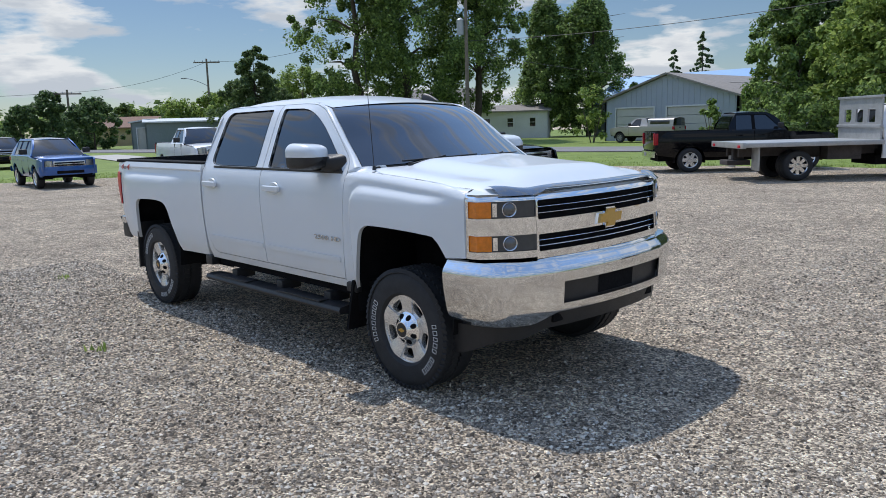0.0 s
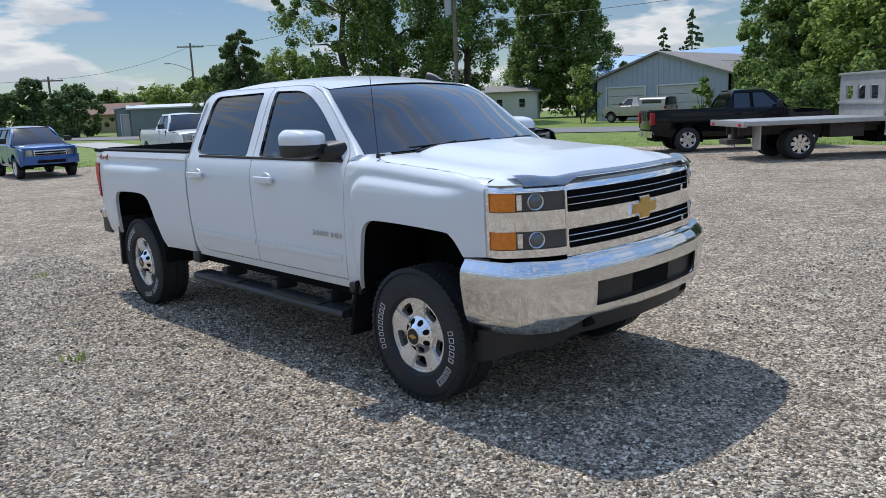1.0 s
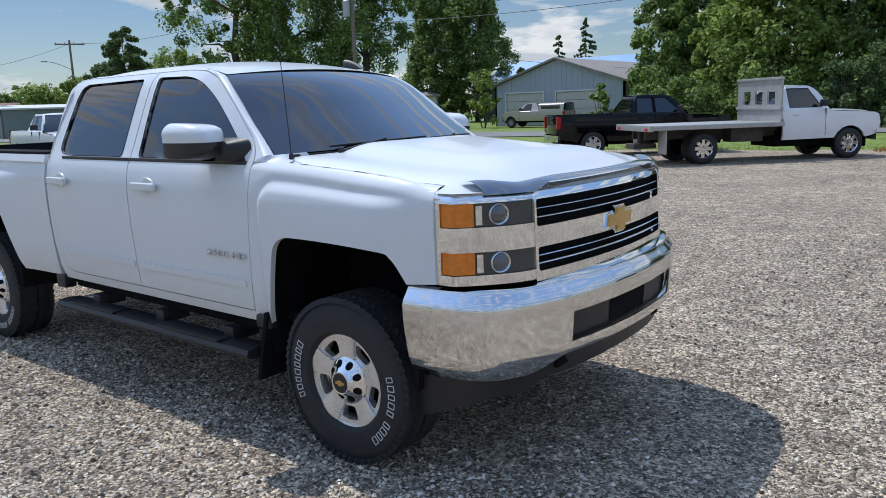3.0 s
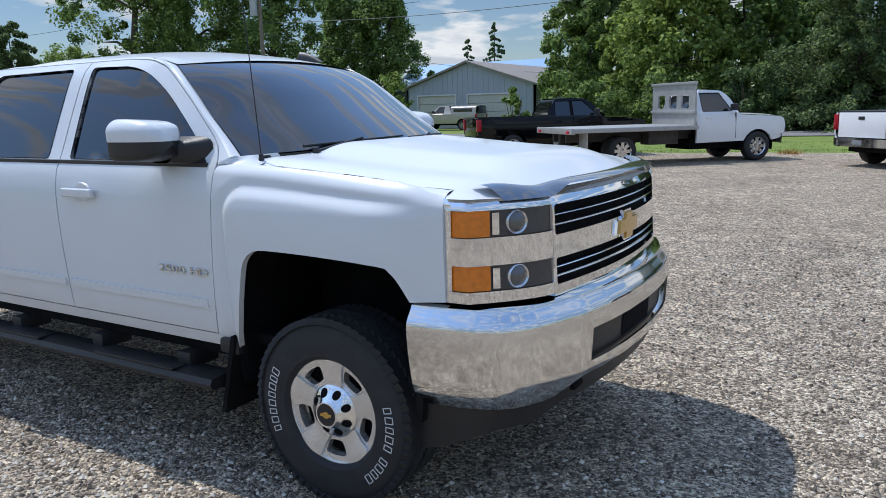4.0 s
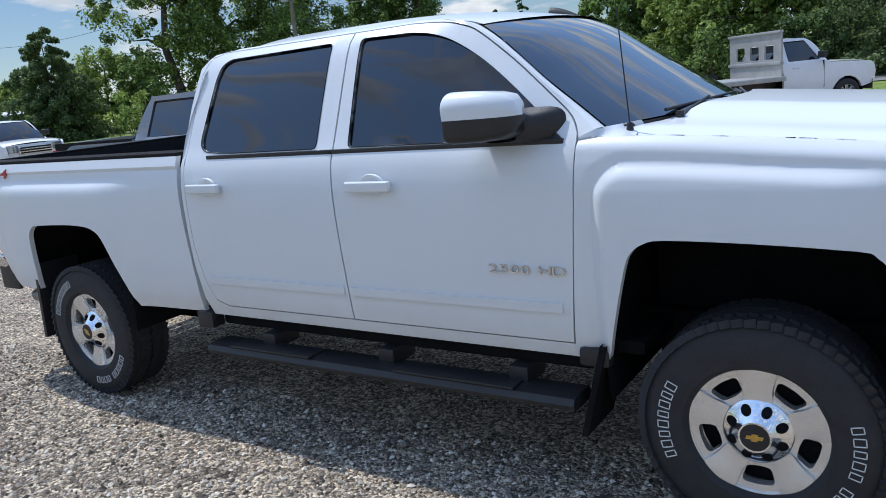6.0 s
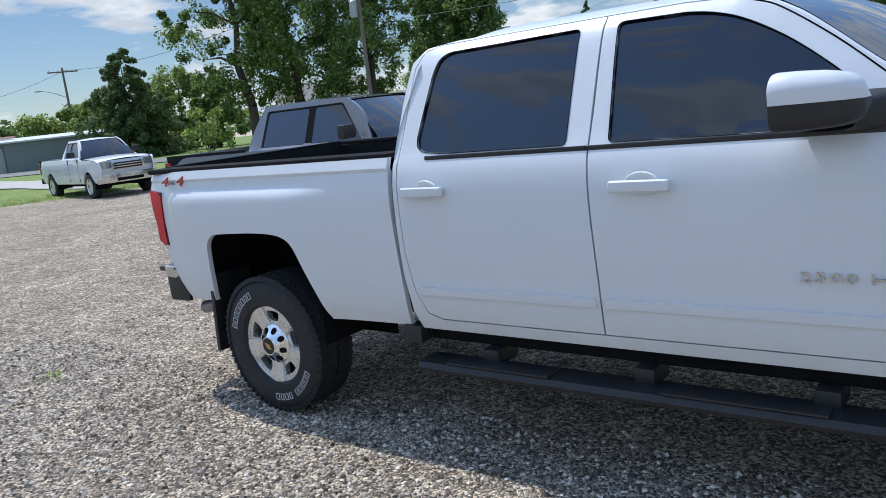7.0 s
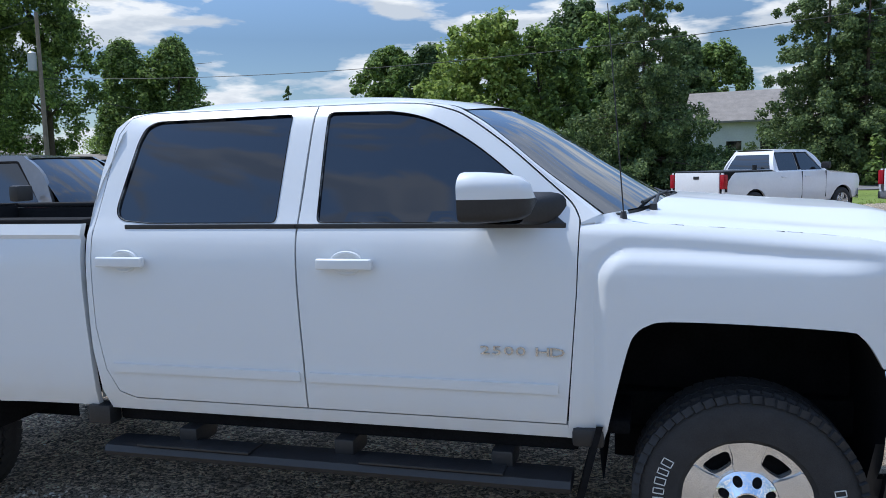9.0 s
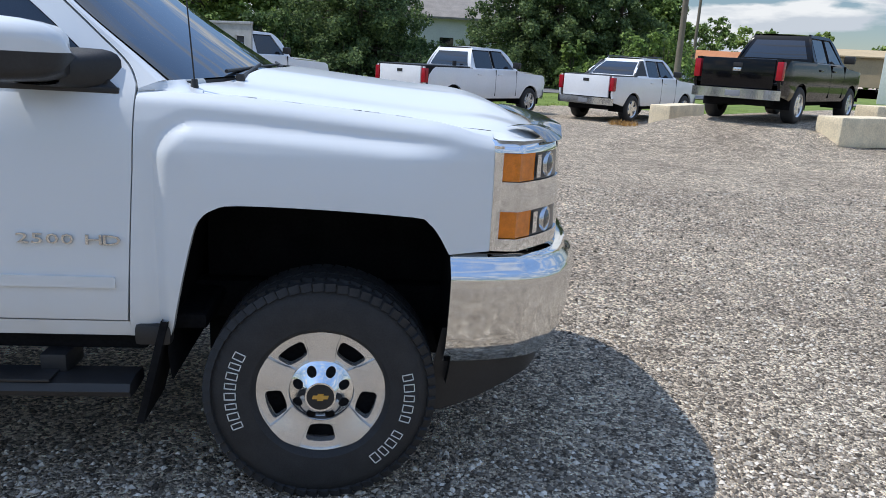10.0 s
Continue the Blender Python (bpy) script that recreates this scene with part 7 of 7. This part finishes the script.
broadleaf(*spot(146.8, 88), 8.6, 4.4, "rounded green tree in the distance", LEAF_BRIGHT, 0.06, 8, 90, 120, 0.27)
conifer(*spot(150.1, 80), 9.6, 4.1, "dark dense spruce tree", NEEDLE, 9, 18, 0.25, count=100, full=0.6)
for i, (az, d, h, r, ma) in enumerate(((155.4, 108, 5.8, 4.4, LEAF_BRIGHT), (153.2, 104, 6.4, 3.8, LEAF_BRIGHT), (151.8, 98, 6.8, 3.6, LEAF_BRIGHT), (157.2, 125, 5.2, 3.6, LEAF), (159.0, 122, 6.0, 2.6, LEAF), (160.9, 94, 5.6, 3.7, LEAF_DARK), (163.4, 100, 6.6, 2.8, LEAF_DARK), (165.0, 98, 5.0, 3.0, LEAF_DARK), (161.9, 110, 4.6, 4.0, LEAF_DARK), (148.3, 92, 7.4, 3.6, LEAF), (144.6, 84, 7.0, 3.6, LEAF))):
    broadleaf(*spot(az, d), h, r, "rounded tree across the road", ma, 0.04, 20 + i, 90, 90, 0.34)
for i, (az, d, h, r, ma) in enumerate(((146.0, 58, 3.2, 1.8, LEAF_BRIGHT), (125.7, 61, 4.3, 1.5, LEAF_BRIGHT), (117.4, 52.3, 2.9, 1.0, LEAF), (131.5, 105, 6.0, 3.5, LEAF_BRIGHT), (122.6, 112, 7.5, 4.0, LEAF), (167.5, 70, 2.6, 2.4, LEAF_DARK))):
    shrub(*spot(az, d), h, r, "leafy green shrub on the lawn", ma, 40 + i)
conifer(*spot(120.1, 92), 9.4, 2.0, "slender open spruce behind the garage", NEEDLE, 11, 17, 0.22, gap=1, count=46, full=0.8)
conifer(*spot(118.2, 92), 11.0, 2.5, "slender open spruce behind the garage", NEEDLE, 12, 18, 0.22, gap=1, count=46, full=0.8)
for i, (az, d, h, r, ma) in enumerate(((108.9, 57, 10.4, 3.2, LEAF), (106.0, 60, 11.0, 3.0, LEAF_DARK), (101.6, 49, 11.0, 4.1, LEAF_BRIGHT), (97.4, 51, 10.4, 3.6, LEAF), (95.0, 61, 14.2, 3.8, LEAF_DARK), (93.5, 58, 12.5, 3.2, LEAF), (104.0, 52, 8.2, 3.0, LEAF_BRIGHT), (85.6, 70, 11.6, 3.4, LEAF), (88.0, 66, 12.0, 3.0, LEAF_DARK), (76.2, 66, 12.0, 3.4, LEAF), (69.5, 60, 7.0, 2.6, LEAF))):
    broadleaf(*spot(az, d, C9), h, r * 1.12, "leafy tree in the row beyond the street", ma, 0.04, 60 + i, 210, 112, 0.30)
conifer(*spot(90.6, 45, C9), 11.4, 3.7, "broad dark cedar beside the street", NEEDLE, 13, 20, 0.19, count=110, full=0.5)
conifer(*spot(78.7, 50, C9), 13.8, 3.7, "tall dark pine before the white house", NEEDLE, 14, 18, 0.20, count=110, full=0.45, low=0.12)
conifer(*spot(76.4, 49, C9), 12.4, 3.0, "tall dark pine before the white house", NEEDLE, 15, 16, 0.20, count=105, full=0.5)
conifer(*spot(72.2, 50, C9), 11.4, 3.1, "broad spruce beside the street", NEEDLE, 16, 20, 0.19, count=105, full=0.75)
k_ = 0
for az in span(109.6, 86.0, 13):
    k_ += 1
    shrub(*spot(az, 46 + 2.0 * math.sin(k_ * 2.1), C9), 2.9 + 0.6 * math.sin(k_ * 1.7), 2.1, "dense green hedge shrub beyond the street", LEAF_DARK if az < 100 else LEAF, 80 + k_, 34, 110, 0.21)
for az, d, h, r in ((75.2, 46, 2.6, 1.6), (70.6, 44, 3.4, 1.8), (68.9, 47, 3.6, 1.9), (73.0, 45, 2.0, 1.4), (67.4, 58, 3.4, 2.2)):
    shrub(*spot(az, d, C9), h, r, "green shrub by the white house", LEAF, int(d * 7 + az), 24, 60, 0.26)
for i, (az, d, h, r) in enumerate(((65.8, 118, 9.0, 4.0), (63.9, 124, 8.0, 4.4), (62.3, 120, 7.4, 3.6), (59.2, 118, 7.6, 2.6), (66.9, 110, 7.6, 3.4), (55.6, 125, 6.0, 4.0))):
    broadleaf(*spot(az, d, C9), h, r, "distant rounded tree beyond the road", LEAF_BRIGHT if i % 2 else LEAF, 0.08, 110 + i, 46, 46, 0.46)


def far_woods():
    """A low belt of distant woods all round."""
    rs = np.random.RandomState(9)
    cs, sp = [], []
    for i in range(900):
        a, d = rs.uniform(0, 2 * math.pi), rs.uniform(210, 300)
        h = 6.5 + 3.5 * noise.noise((math.cos(a) * 6, math.sin(a) * 6, 1)) + rs.uniform(-1, 1.5)
        for k in range(3):
            cs.append((d * math.cos(a) + rs.uniform(-2, 2), d * math.sin(a) + rs.uniform(-2, 2), max(1.0, h * (0.2 + 0.32 * k))))
            sp.append(rs.uniform(2.0, 3.4))
    v, f = leaves(cs, sp, 26, 1.7, rs)
    tagged(crown_mesh("far_woods", v, f, LEAF, None), "distant belt of green woods on the horizon", "woods", kind="stuff")


far_woods()


def grass_blades():
    """Tufts along the lawn's edge and a few weeds on the gravel."""
    rs = random.Random(8)
    verts, faces = [], []

    def tuft(x, y, n, h, spread):
        z = rise(x, y) + 0.02
        for _ in range(n):
            a, b = rs.uniform(0, 6.28), rs.uniform(0, spread)
            px, py = x + b * math.cos(a), y + b * math.sin(a)
            c, l = rs.uniform(0, 6.28), h * rs.uniform(0.5, 1.1)
            w = 0.012
            k = len(verts)
            verts.extend([(px - w * math.sin(c), py + w * math.cos(c), z), (px + w * math.sin(c), py - w * math.cos(c), z), (px + 0.4 * l * math.cos(c), py + 0.4 * l * math.sin(c), z + l)])
            faces.append((k, k + 1, k + 2))

    for x, y in LAWN:
        if -35 < x < 22 and -10 < y:
            for _ in range(26):
                t = rs.random() ** 1.6 * 6
                tuft(x - 0.3 * t + rs.uniform(-0.4, 0.4), y + t + rs.uniform(-0.4, 0.4), 6, 0.10, 0.16)
    me = bpy.data.meshes.new("grass_blades")
    me.from_pydata(verts, [], faces)
    me.materials.append(LEAF_BRIGHT)
    tagged(new("grass_blades", me), "uneven grass tufts along the gravel's edge", "grass", kind="stuff")
    DRY = mat("dry_weed", (0.42, 0.24, 0.07), 0.8, vary=0.3, scale=20)
    for i, (x, y, n) in enumerate(((7.2, 17.4, 220), (2.2, 16.6, 60), (-1.2, 22.6, 160), (-2.57, -2.13, 14), (-6.13, -1.29, 12))):
        verts.clear(), faces.clear()
        tuft(x, y, n, 0.16 if i < 3 else 0.07, 0.45 if i < 3 else 0.10)
        me = bpy.data.meshes.new("weed_tuft")
        me.from_pydata(verts, [], faces)
        me.materials.append(DRY if i < 3 else LEAF_BRIGHT)
        tagged(new("weed_tuft", me), "dry orange-brown weeds on the gravel" if i < 3 else "small green weed in the gravel", "weed", "weeds", "stuff")


grass_blades()
